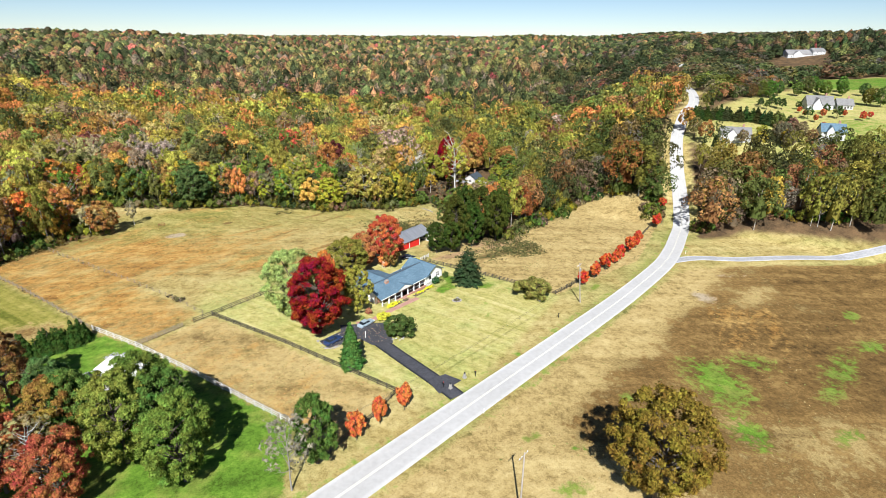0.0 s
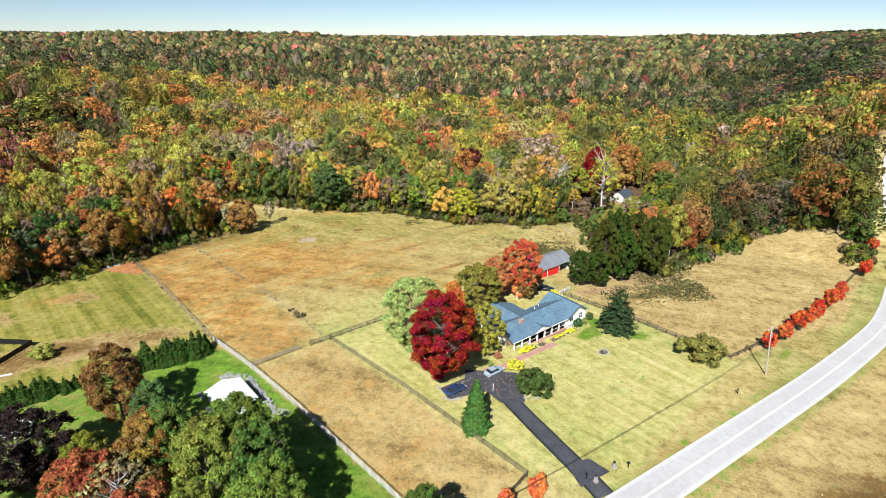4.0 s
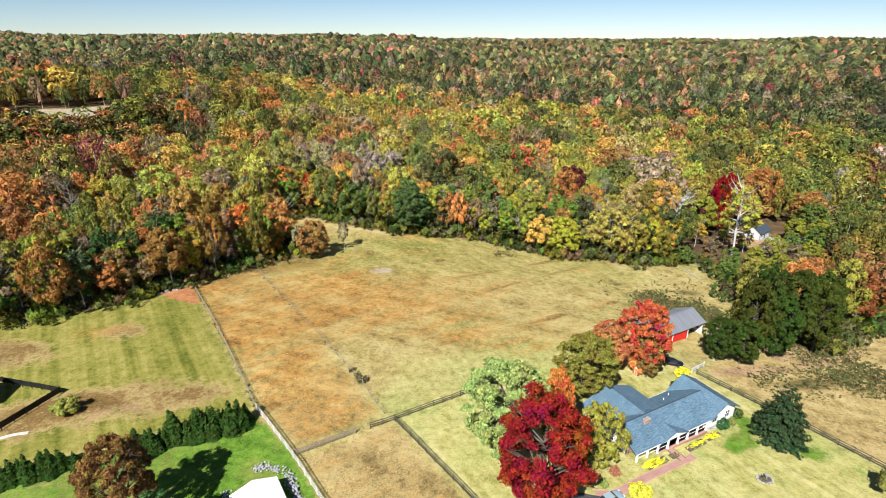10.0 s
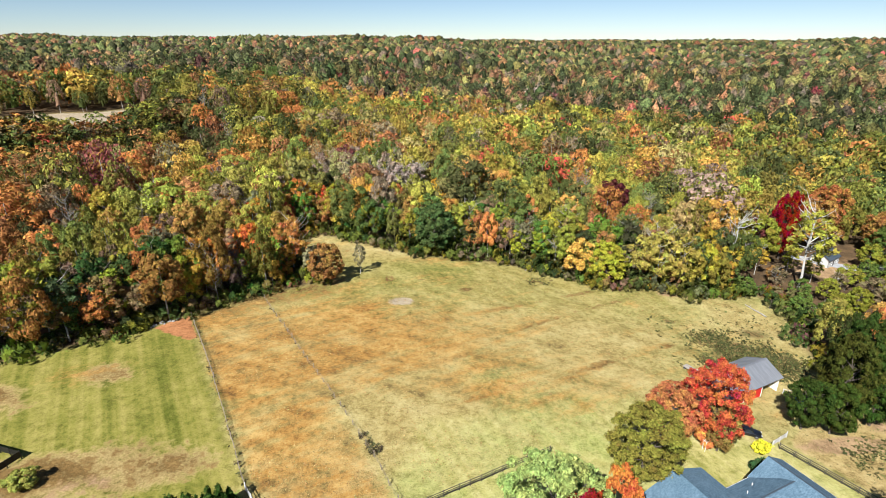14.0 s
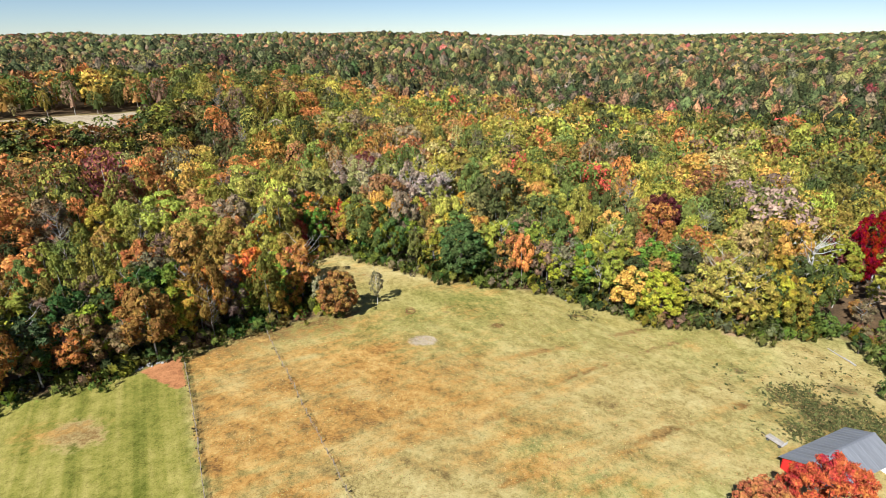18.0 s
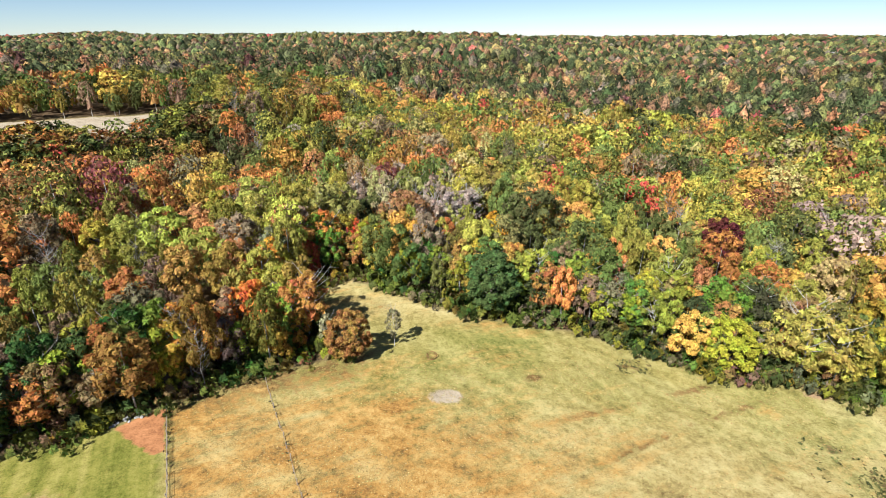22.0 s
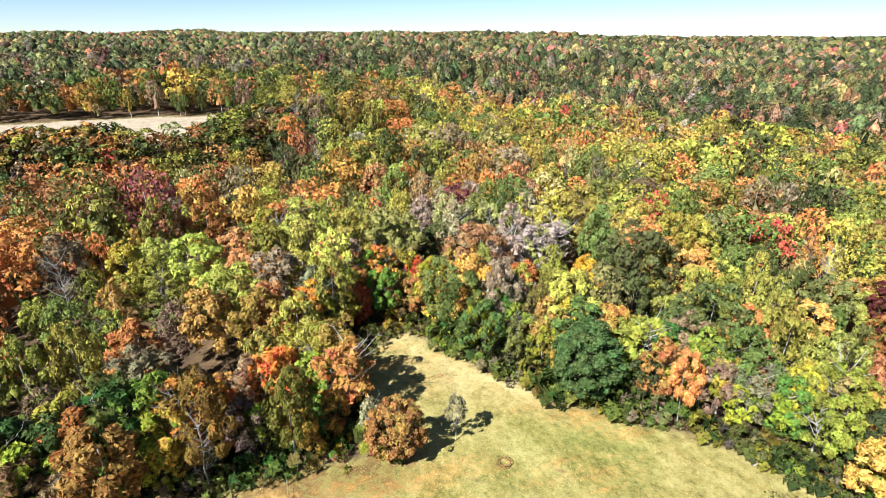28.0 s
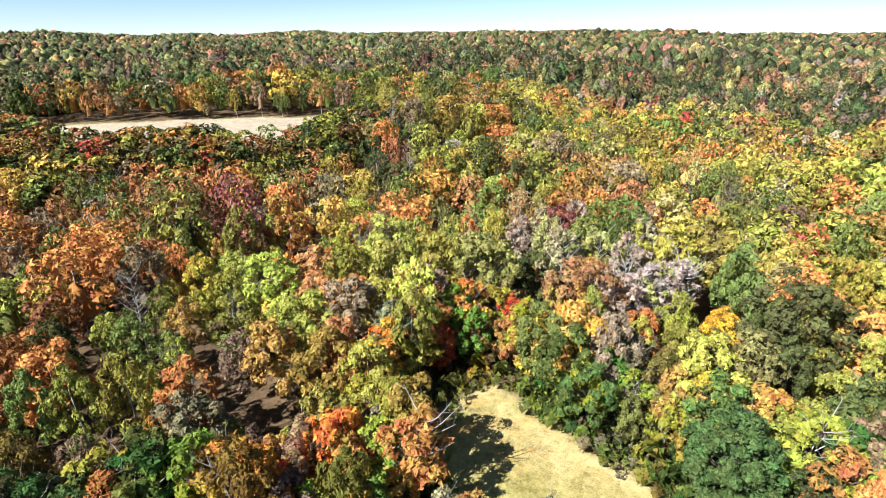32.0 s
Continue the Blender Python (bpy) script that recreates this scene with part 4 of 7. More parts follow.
woods("hillside_thicket", "low autumn thicket on the slope below the hay field", gx[low], gy[low], templates(290, 6, 200, 0.10, 12, 0.5, 0.0, -0.4, 0.3), 8.0, 13.5, 0.95, r)
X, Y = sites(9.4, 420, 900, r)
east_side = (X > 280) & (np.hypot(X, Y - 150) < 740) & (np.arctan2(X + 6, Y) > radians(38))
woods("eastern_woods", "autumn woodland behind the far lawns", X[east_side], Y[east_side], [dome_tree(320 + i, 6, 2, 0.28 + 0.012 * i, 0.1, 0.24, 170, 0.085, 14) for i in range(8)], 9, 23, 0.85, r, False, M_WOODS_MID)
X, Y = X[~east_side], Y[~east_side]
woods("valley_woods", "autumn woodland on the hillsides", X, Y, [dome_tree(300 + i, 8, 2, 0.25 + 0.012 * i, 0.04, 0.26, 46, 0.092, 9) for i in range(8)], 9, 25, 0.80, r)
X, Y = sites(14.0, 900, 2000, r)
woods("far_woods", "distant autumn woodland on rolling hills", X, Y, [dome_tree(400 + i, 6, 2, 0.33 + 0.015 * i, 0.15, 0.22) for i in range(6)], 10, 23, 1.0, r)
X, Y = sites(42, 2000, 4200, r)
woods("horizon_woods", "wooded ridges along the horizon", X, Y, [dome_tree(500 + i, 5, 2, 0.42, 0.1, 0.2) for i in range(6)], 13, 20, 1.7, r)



# ---- building blocks for things ----
def lift_to(x, y):
    return float(ground_z(x, y))


def part(name, data, material=None, parent=None, label="", m=None):
    """One mesh object under a thing or a part."""
    if isinstance(data, bmesh.types.BMesh):
        me = bpy.data.meshes.new(name)
        data.to_mesh(me)
        data.free()
    else:
        me = data
    if material and not me.materials:
        me.materials.append(material)
    ob = new(name, me)
    if parent:
        ob.parent = parent
    if m is not None:
        ob.matrix_basis = m
    if label:
        ob["label"] = label
    return ob


def empty(name, m, label, category, group=""):
    ob = new(name)
    ob.matrix_basis = m
    return tagged(ob, label, category, group)


def block(sx, sy, sz, bev=0.0, at=(0, 0, 0)):
    """A box standing on its base, centred in plan, with softened edges."""
    bm = bmesh.new()
    bmesh.ops.create_cube(bm, size=1)
    for v in bm.verts:
        v.co = Vector((v.co.x * sx + at[0], v.co.y * sy + at[1], (v.co.z + 0.5) * sz + at[2]))
    if bev:
        bmesh.ops.bevel(bm, geom=bm.edges[:], offset=bev, segments=1, affect="EDGES")
    return bm


def tube(r0, r1, h, sides=10, at=(0, 0, 0)):
    bm = bmesh.new()
    bmesh.ops.create_cone(bm, cap_ends=True, segments=sides, radius1=r0, radius2=r1, depth=h)
    bmesh.ops.translate(bm, verts=bm.verts[:], vec=(at[0], at[1], at[2] + h / 2))
    return bm


def prism(poly, thick):
    """A slab under a 3D polygon."""
    bm = bmesh.new()
    top = [bm.verts.new(p) for p in poly]
    low = [bm.verts.new((p[0], p[1], p[2] - thick)) for p in poly]
    bm.faces.new(top)
    bm.faces.new(low[::-1])
    for i in range(len(poly)):
        j = (i + 1) % len(poly)
        bm.faces.new((top[j], top[i], low[i], low[j]))
    bmesh.ops.recalc_face_normals(bm, faces=bm.faces[:])
    return bm


def mesh_of(bm, name, material):
    me = bpy.data.meshes.new(name)
    bm.to_mesh(me)
    bm.free()
    me.materials.append(material)
    return me


def bar_between(a, b, me_unit):
    """The pose that lays a unit bar (along x, 1 long) from a to b."""
    a, b = Vector(a), Vector(b)
    d = b - a
    q = d.to_track_quat("X", "Z")
    return Matrix.LocRotScale((a + b) / 2, q, (d.length, 1, 1))


M_WHITE = surface("white_paint", (0.72, 0.71, 0.68), (0.84, 0.83, 0.80), 2.0, 0.6, relief=0.1)
M_GREYWOOD = surface("weathered_white_boards", (0.40, 0.39, 0.37), (0.68, 0.66, 0.63), 3.0, 0.85, relief=0.4)
M_DARKWOOD = surface("dark_stained_boards", (0.03, 0.026, 0.022), (0.10, 0.085, 0.07), 3.0, 0.85, relief=0.4)
M_POST = surface("old_fence_post_wood", (0.14, 0.11, 0.08), (0.34, 0.28, 0.21), 3.0, 0.9, relief=0.5)
M_BLACK = surface("black_paint", (0.008, 0.008, 0.008), (0.02, 0.02, 0.02), 4.0, 0.5)
M_RED = surface("red_barn_paint", (0.50, 0.018, 0.014), (0.68, 0.03, 0.025), 2.0, 0.6, relief=0.15)
M_BRICK = surface("brown_brick", (0.26, 0.13, 0.09), (0.44, 0.26, 0.19), 6.0, 0.9, relief=0.5)
M_DARK = surface("dark_interior", (0.012, 0.012, 0.014), (0.03, 0.03, 0.034), 2.0, 0.7)
M_STONE = surface("field_stone", (0.18, 0.17, 0.15), (0.42, 0.40, 0.37), 2.5, 0.9, relief=0.8)
M_RUBBLE = surface("pale_rubble_stone", (0.20, 0.195, 0.20), (0.40, 0.39, 0.39), 2.5, 0.9, relief=0.8)
M_METAL = surface("grey_sheet_metal", (0.20, 0.21, 0.23), (0.30, 0.31, 0.33), 0.8, 0.45, 0.35, 0.1, stretch=(4, 0.3, 1))
M_PAVER = surface("red_brick_paving", (0.30, 0.15, 0.11), (0.46, 0.28, 0.22), 5.0, 0.9, relief=0.4)
M_RUBBER = surface("tyre_rubber", (0.012, 0.012, 0.012), (0.03, 0.03, 0.03), 6.0, 0.8)
M_SIDING = surface("white_siding", (0.70, 0.69, 0.65), (0.83, 0.82, 0.78), 1.2, 0.65, relief=0.15, stretch=(0.3, 0.3, 6))


def shingles():
    m, n, l, b = mat("blue_grey_shingles", 0.75, 0, 0.35)
    co = n.new("ShaderNodeTexCoord").outputs["Object"]
    rows = noise_tex(n, l, 2.2, 2, 0.5, co, (0.5, 3.0, 3.0)).outputs["Fac"]
    fine = noise_tex(n, l, 5.0, 5, 0.7, co).outputs["Fac"]
    broad = noise_tex(n, l, 0.35, 3, 0.5, co).outputs["Fac"]
    f = mix(n, l, 0.14, mix(n, l, 0.5, rows, fine), broad)
    l.new(ramp(n, l, f, [(0.40, (0.05, 0.09, 0.125)), (0.5, (0.085, 0.145, 0.195)), (0.60, (0.14, 0.215, 0.27))]), b.inputs["Base Color"])
    bump(n, l, b, mix(n, l, 0.5, rows, fine), 0.6, 0.03)
    return m


def glass_dark():
    m, n, l, b = mat("window_glass", 0.08, 0, 0.6)
    b.inputs["Base Color"].default_value = (0.02, 0.025, 0.03, 1)
    return m


def car_paint(name, c):
    m, n, l, b = mat(name, 0.28, 0.35, 0.5)
    co = n.new("ShaderNodeTexCoord").outputs["Object"]
    f = noise_tex(n, l, 1.5, 3, 0.5, co).outputs["Fac"]
    l.new(ramp(n, l, f, [(0.3, tuple(v * 0.88 for v in c)), (0.7, c)]), b.inputs["Base Color"])
    b.inputs["Coat Weight"].default_value = 0.6
    return m


M_SHINGLE, M_GLASS = shingles(), glass_dark()
M_RIDGE = surface("dark_ridge_shingles", (0.03, 0.042, 0.055), (0.07, 0.09, 0.11), 3.0, 0.8, relief=0.3)


# ---- fences ----
def fence(path, label, category, board, spacing=2.4, height=1.35, rails=3, post=0.13, lean=0.02, group="", wire=False, seed=1, name="board_fence"):
    """Posts set in the ground with rails from post to post; each post and rail is a part."""
    rng = np.random.default_rng(seed)
    pts = []
    for (ax, ay), (bx, by) in zip(path[:-1], path[1:]):
        k = max(1, round(math.hypot(bx - ax, by - ay) / spacing))
        pts += [(ax + (bx - ax) * i / k, ay + (by - ay) * i / k) for i in range(k)]
    pts.append(path[-1])
    root = empty(name, Matrix.Translation((*pts[0], lift_to(*pts[0]))), label, category, group)
    inv = root.matrix_basis.inverted()
    post_me = mesh_of(block(post, post, height + 0.35, 0.015, (0, 0, -0.25)), "post", board)
    rail_me = mesh_of(block(1.0, 0.035 if not wire else 0.03, 0.15 if not wire else 0.03, 0.0, (0, 0, -0.07)), "rail", board if not wire else M_POST)
    spots = []
    for x, y in pts:
        x, y = x + rng.normal() * lean, y + rng.normal() * lean
        z = lift_to(x, y)
        spots.append(Vector((x, y, z)))
        part("post", post_me, None, root, "", inv @ pose(x, y, z, rng.normal() * lean * 60, rng.normal() * lean * 60, rng.random() * 20))
    for a, b in zip(spots[:-1], spots[1:]):
        for i in range(rails):
            h = height * (0.28 + 0.64 * i / max(1, rails - 1))
            up = Vector((0, 0, h + rng.normal() * 0.015))
            part("rail" if not wire else "wire", rail_me, None, root, "", inv @ bar_between(a + up, b + up, None))
    return root


BLACK_FENCE = "dark-stained three-rail board fence along the grass"
fence([(-16.6, 123.2), (-6.9, 128.1)], "old brown rail fence with an open gap", "fence", M_POST, 2.2, 1.3, 4, seed=2)
fence([(-4.4, 129.3), (0, 131.3), (7.4, 135.2), (14.9, 139.2), (24, 144.0)], BLACK_FENCE, "fence", M_DARKWOOD, seed=3)
fence([(0.1, 131.0), (13.1, 110.6), (28.8, 83.2)], BLACK_FENCE + " beside the lawn", "fence", M_DARKWOOD, seed=4)
fence([(28.8, 83.2), (21.6, 77.9), (14, 73.8), (9.0, 70.9)], "dark rail fence behind three young trees", "fence", M_DARKWOOD, seed=5)
fence([(67.3, 146.2), (80, 128), (86.6, 117.5), (92.5, 108.6)], "dark rail fence between lawn and rough field", "fence", M_DARKWOOD, seed=6)
fence([(92.5, 108.6), (104.5, 112.6), (124, 120.4), (136, 125.2), (156, 134.4), (180, 147)], "dark rail fence behind a row of young red trees", "fence", M_DARKWOOD, spacing=3.0, seed=7)
fence([(-25.5, 135.5), (-16.8, 122.9), (-8.2, 109), (0.3, 94.2), (8.2, 80.6)], "weathered white three-rail fence beside rubble and grass", "fence", M_GREYWOOD, height=1.45, post=0.16, seed=8)
fence([(-56.5, 193.4), (-43.5, 170.2), (-25.5, 135.5)], "old wire fence on leaning posts, grown with weeds", "fence", M_POST, 2.6, 1.2, 5, 0.14, 0.05, wire=True, seed=9, name="wire_fence")
fence([(-42.3, 205.5), (-13.8, 155.6), (-6.5, 142.4), (-1.9, 133.2)], "old wire fence crossing the sedge pasture", "fence", M_POST, 3.0, 1.15, 2, 0.14, 0.07, wire=True, seed=10, name="wire_fence")
fence([(-90, 152.4), (-79.8, 148.8), (-64.4, 143.6), (-69.8, 131.8)], "black close-boarded fence round a neighbouring yard", "fence", M_BLACK, 2.2, 1.6, 9, 0.13, 0.01, seed=11)
fence([(66.3, 146.8), (70.8, 149.4)], "white-grey rail gate beside the dark fence", "gate", M_GREYWOOD, 2.5, 1.3, 4, 0.14, seed=12, name="field_gate")
fence([(79.6, 163.6), (84, 161.6), (87, 158)], "white rail pen beside the barn", "fence", M_GREYWOOD, 2.2, 1.2, 3, 0.12, seed=13)
fence([(57, 158), (62, 156.2)], "short pale rail fence beside the barn", "fence", M_GREYWOOD, 2.2, 1.2, 4, 0.12, seed=14)

# ---- drive, paths ----
def polygon_paving(name, poly, lift, material, label, category):
    bm = bmesh.new()
    bm.faces.new([bm.verts.new((x, y, 0)) for x, y in poly])
    bmesh.ops.triangulate(bm, faces=bm.faces[:])
    bmesh.ops.subdivide_edges(bm, edges=bm.edges[:], cuts=5, use_grid_fill=True)
    for v in bm.verts:
        v.co.z = lift_to(v.co.x, v.co.y) + lift
    ret = bmesh.ops.extrude_face_region(bm, geom=bm.faces[:])
    for v in ret["geom"]:
        if isinstance(v, bmesh.types.BMVert):
            v.co.z -= lift + 0.2
    bmesh.ops.recalc_face_normals(bm, faces=bm.faces[:])
    return tagged(part(name, bm, material), label, category, kind="structure")


DRIVE = along([(39.6, 77.0), (38.6, 82), (36.6, 90), (34.6, 98), (33.4, 103.5), (32.6, 108)], 1.0)
tagged(strip("driveway", DRIVE, 1.9, 1.9, 0.10, M_ASPHALT), "dark asphalt driveway from the road to the parking pad", "driveway", kind="structure")
polygon_paving("parking_pad", [(36.2, 101.5), (38.2, 108.2), (38.6, 111.2), (27.5, 114.2), (26.6, 111.2), (20.6, 108.6), (21.4, 104.9), (29.6, 106.2), (31.4, 102.2)], 0.13, M_ASPHALT,
               "dark asphalt parking pad beside the house", "driveway")
polygon_paving("drive_apron", [(36.6, 79.4), (43.2, 81.6), (41.2, 85.0), (36.6, 84.6)], 0.115, M_ASPHALT, "flared asphalt end of the driveway at the road", "driveway")
tagged(strip("garden_path", along([(31.5, 113.6), (35, 113.6), (40, 116.0), (46, 118.6), (52.6, 121.4)], 1.0), 0.75, 0.75, 0.09, M_PAVER), "red brick garden path along the house", "path", kind="structure")
tagged(strip("front_walk", along([(50.2, 120.6), (49.4, 122.4), (48.8, 124.2)], 0.6), 0.8, 0.8, 0.12, M_PAVER), "short red brick walk to the porch", "path", kind="structure")

M_SAND = surface("pale_sand", (0.36, 0.34, 0.29), (0.56, 0.54, 0.48), 1.2, 0.95, relief=0.3)
tagged(strip("sandy_path", along([(-74, 130.6), (-70.6, 131.3), (-68.4, 131.3), (-66.2, 132.2), (-63.8, 132.6)], 0.7), 0.34, 0.42, 0.03, M_SAND), "pale sandy path worn in the neighbouring grass", "path", kind="structure")

# road markings
M_LINE = surface("worn_yellow_paint", (0.46, 0.44, 0.36), (0.55, 0.535, 0.48), 1.2, 0.8)
for off in (-0.14, 0.14):
    d = np.gradient(ROAD, axis=0)
    d /= np.linalg.norm(d, axis=1)[:, None]
    ob = strip("road_line", ROAD + np.stack([-d[:, 1], d[:, 0]], -1) * off, 0.06, 0.06, 0.146, M_LINE, 2)
    tagged(ob, "faded yellow centre line on the road", "road line", kind="structure")
    ob.parent = None

# ---- house ----
def frame_at(x, y, z, turn):
    return pose(x, y, z, 0, 0, turn)


def opening_wall(length, height, thick, openings, depth_below=0.0):
    """A wall along x from 0, in the plane y = 0, with through openings (x0, x1, z0, z1)."""
    bm = bmesh.new()
    xs = sorted({0.0, length, *[o[0] for o in openings], *[o[1] for o in openings]})
    zs = sorted({-depth_below, height, *[o[2] for o in openings], *[o[3] for o in openings]})
    for x0, x1 in zip(xs, xs[1:]):
        for z0, z1 in zip(zs, zs[1:]):
            cx, cz = (x0 + x1) / 2, (z0 + z1) / 2
            if any(o[0] < cx < o[1] and o[2] < cz < o[3] for o in openings):
                continue
            b = block(x1 - x0, thick, z1 - z0, 0, (cx, thick / 2, z0))
            me = bpy.data.meshes.new("tmp")
            b.to_mesh(me)
            b.free()
            bm.from_mesh(me)
            bpy.data.meshes.remove(me)
    bmesh.ops.remove_doubles(bm, verts=bm.verts[:], dist=0.0005)
    return bm


def window(parent, m, w, h, name="window"):
    """A sash window: frame, sill, glazing bars and panes."""
    base = new(name)
    base.parent = parent
    base.matrix_basis = m
    bm = block(w + 0.16, 0.10, 0.08, 0.01, (0, 0, -0.08))
    for b in (block(w + 0.16, 0.10, 0.08, 0.01, (0, 0, h)), block(0.08, 0.10, h, 0.01, (-w / 2 - 0.04, 0, 0)), block(0.08, 0.10, h, 0.01, (w / 2 + 0.04, 0, 0)),
              block(w, 0.06, 0.05, 0.0, (0, 0, h / 2)), block(0.04, 0.06, h, 0.0)):
        me = bpy.data.meshes.new("tmp")
        b.to_mesh(me)
        b.free()
        bm.from_mesh(me)
        bpy.data.meshes.remove(me)
    part("window_frame", bm, M_WHITE, base)
    part("window_sill", block(w + 0.3, 0.18, 0.05, 0.01, (0, -0.06, -0.14)), M_WHITE, base)
    for sx in (-1, 1):
        part("pane", block(w / 2 - 0.02, 0.02, h, 0, (sx * w / 4, 0.03, 0)), M_GLASS, base)
    return base


def gable_wall(w, rise, thick, extra=0.0):
    bm = bmesh.new()
    p = [(-w / 2, 0), (w / 2, 0), (0, rise)]
    a = [bm.verts.new((x, 0, z)) for x, z in p]
    b = [bm.verts.new((x, thick, z)) for x, z in p]
    bm.faces.new(a)
    bm.faces.new(b[::-1])
    for i in range(3):
        j = (i + 1) % 3
        bm.faces.new((a[j], a[i], b[i], b[j]))
    bmesh.ops.recalc_face_normals(bm, faces=bm.faces[:])
    return bm


def build_house():
    H = empty("house", frame_at(41.0, 120.0, -4.2, 22.6), "long white ranch house with a blue-grey shingle roof and columned porch", "house")
    E, R, T = 2.75, 2.35, 0.16      # eave height, rise, roof thickness
    # walls: porch wall set back, outer walls
    porch = 2.1
    part("foundation", block(26.4, 8.6, 2.0, 0.02, (13.2, 4.5, -2.0)), M_BRICK, H, "brown brick foundation")
    wins = [(1.6, 2.8, 0.8, 2.2), (4.2, 5.4, 0.8, 2.2), (7.0, 8.0, 0.05, 2.1), (9.6, 11.4, 0.8, 2.2), (13.4, 14.6, 0.8, 2.2), (16.2, 17.4, 0.8, 2.2)]
    part("wall", opening_wall(18.9, E, 0.2, wins), M_BRICK, H, "brick porch wall", pose(0, porch, 0))
    for x0, x1, z0, z1 in wins:
        if z0 > 0.5:
            window(H, pose((x0 + x1) / 2, porch + 0.05, z0), x1 - x0, z1 - z0)
        else:
            d = part("door", block(x1 - x0 - 0.04, 0.06, z1 - z0, 0.01), M_WHITE, H, "white panelled front door", pose((x0 + x1) / 2, porch + 0.08, z0))
            part("door_handle", block(0.05, 0.1, 0.14, 0.01, (0.36, -0.05, 1.0)), M_BLACK, d)
    part("wall", opening_wall(7.0, E, 0.2, [(2.4, 3.6, 0.9, 2.2)], 2.0), M_SIDING, H, "white side wall", pose(0.2, 9.0, 0, 0, 0, -90))
    window(H, pose(0.2, 6.0, 0.9, 0, 0, -90), 1.2, 1.3)
    part("wall", opening_wall(26.0, E, 0.2, [(15.0, 16.2, 0.9, 2.2), (17.4, 18.2, 0.05, 2.1)], 2.0), M_SIDING, H, "white rear wall", pose(26.5, 9.0, 0, 0, 0, 180))
    part("wall", opening_wall(7.7, E, 0.2, [(1.4, 2.6, 0.8, 2.2), (5.0, 6.2, 0.8, 2.2)], 2.0), M_SIDING, H, "white gabled wing wall", pose(18.9, 0.2, 0))
    for x in (20.9, 24.5):
        window(H, pose(x, 0.24, 0.8), 1.2, 1.4)
    part("wall", opening_wall(8.8, E, 0.2, [(3.6, 4.8, 0.9, 2.2)], 2.0), M_SIDING, H, "white end wall", pose(26.6, 0.2, 0, 0, 0, 90))
    window(H, pose(26.6, 4.4, 0.9, 0, 0, 90), 1.2, 1.3)
    part("wall", opening_wall(2.0, E, 0.2, [], 2.0), M_SIDING, H, "", pose(18.9, 2.2, 0, 0, 0, -90))
    # rear wing
    part("wall", opening_wall(5.0, E, 0.2, [], 2.0), M_SIDING, H, "", pose(0.6, 13.8, 0, 0, 0, -90))
    part("wall", opening_wall(12.2, E, 0.2, [(2, 3.2, 0.9, 2.2), (8, 9.2, 0.9, 2.2)], 2.0), M_SIDING, H, "", pose(12.8, 13.8, 0, 0, 0, 180))
    part("wall", opening_wall(4.8, E, 0.2, [(1.6, 2.8, 0.9, 2.2)], 2.0), M_SIDING, H, "", pose(12.8, 9.0, 0, 0, 0, 90))
    part("porch_floor", block(18.6, 2.4, 0.12, 0.01, (9.4, 1.0, -0.12)), M_PAVER, H, "red paved porch floor")
    part("porch_skirt", block(18.6, 0.2, 1.6, 0.0, (9.4, -0.1, -1.72)), M_BRICK, H)
    for i in range(8):
        x = 0.5 + i * 2.58
        c = part("column", block(0.30, 0.30, E - 0.2, 0.02), M_WHITE, H, "white square porch column", pose(x, 0.1, 0))
        part("capital", block(0.42, 0.42, 0.12, 0.02, (0, 0, E - 0.34)), M_WHITE, c)
        part("plinth", block(0.40, 0.40, 0.12, 0.02), M_WHITE, c)
        if i not in (3,):
            part("porch_rail", block(2.2, 0.08, 0.07, 0.01, (1.29, 0, 0.85)), M_WHITE, c) if i < 7 else None
    part("beam", block(18.9, 0.28, 0.26, 0.01, (9.45, 0.1, E - 0.26)), M_WHITE, H)
    part("ceiling", block(18.7, 2.2, 0.05, 0, (9.4, 1.1, E - 0.06)), M_WHITE, H)
    # roofs: main, rear wing, right wing, porch gable
    o = 0.45
    Wm = 9.0
    rm = Wm / 2
    part("roof", prism([(-o, -o, E - 0.1), (20.5, -o, E - 0.1), (21.5, rm, E + R), (-o, rm, E + R)], T), M_SHINGLE, H, "blue-grey shingle roof slope")
    part("roof", prism([(-o, rm, E + R), (21.5, rm, E + R), (20.5, Wm + o, E - 0.1), (-o, Wm + o, E - 0.1)], T), M_SHINGLE, H)
    part("ridge_cap", prism([(-o, rm - 0.12, E + R + 0.03), (21.5, rm - 0.12, E + R + 0.03), (21.5, rm + 0.12, E + R + 0.03), (-o, rm + 0.12, E + R + 0.03)], 0.05), M_RIDGE, H)
    part("gable", gable_wall(Wm, R, 0.15), M_SIDING, H, "white gable end", pose(0.1, rm, E - 0.08, 0, 0, -90))
    c, w2, back = 6.7, 6.1, 13.8
    r2 = R * 0.98
    part("roof", prism([(c - w2 - o, back + o, E - 0.1), (c - w2 - o, Wm * 0.5, E - 0.1), (c, Wm * 0.5, E + r2), (c, back + o, E + r2)], T), M_SHINGLE, H)
    part("roof", prism([(c, back + o, E + r2), (c, Wm * 0.5, E + r2), (c + w2 + o, Wm * 0.98, E - 0.1), (c + w2 + o, back + o, E - 0.1)], T), M_SHINGLE, H)
    part("gable", gable_wall(w2 * 2, r2, 0.15), M_SIDING, H, "", pose(c, back - 0.1, E - 0.08))
    c, w3 = 22.75, 3.9
    r3 = R * 1.02
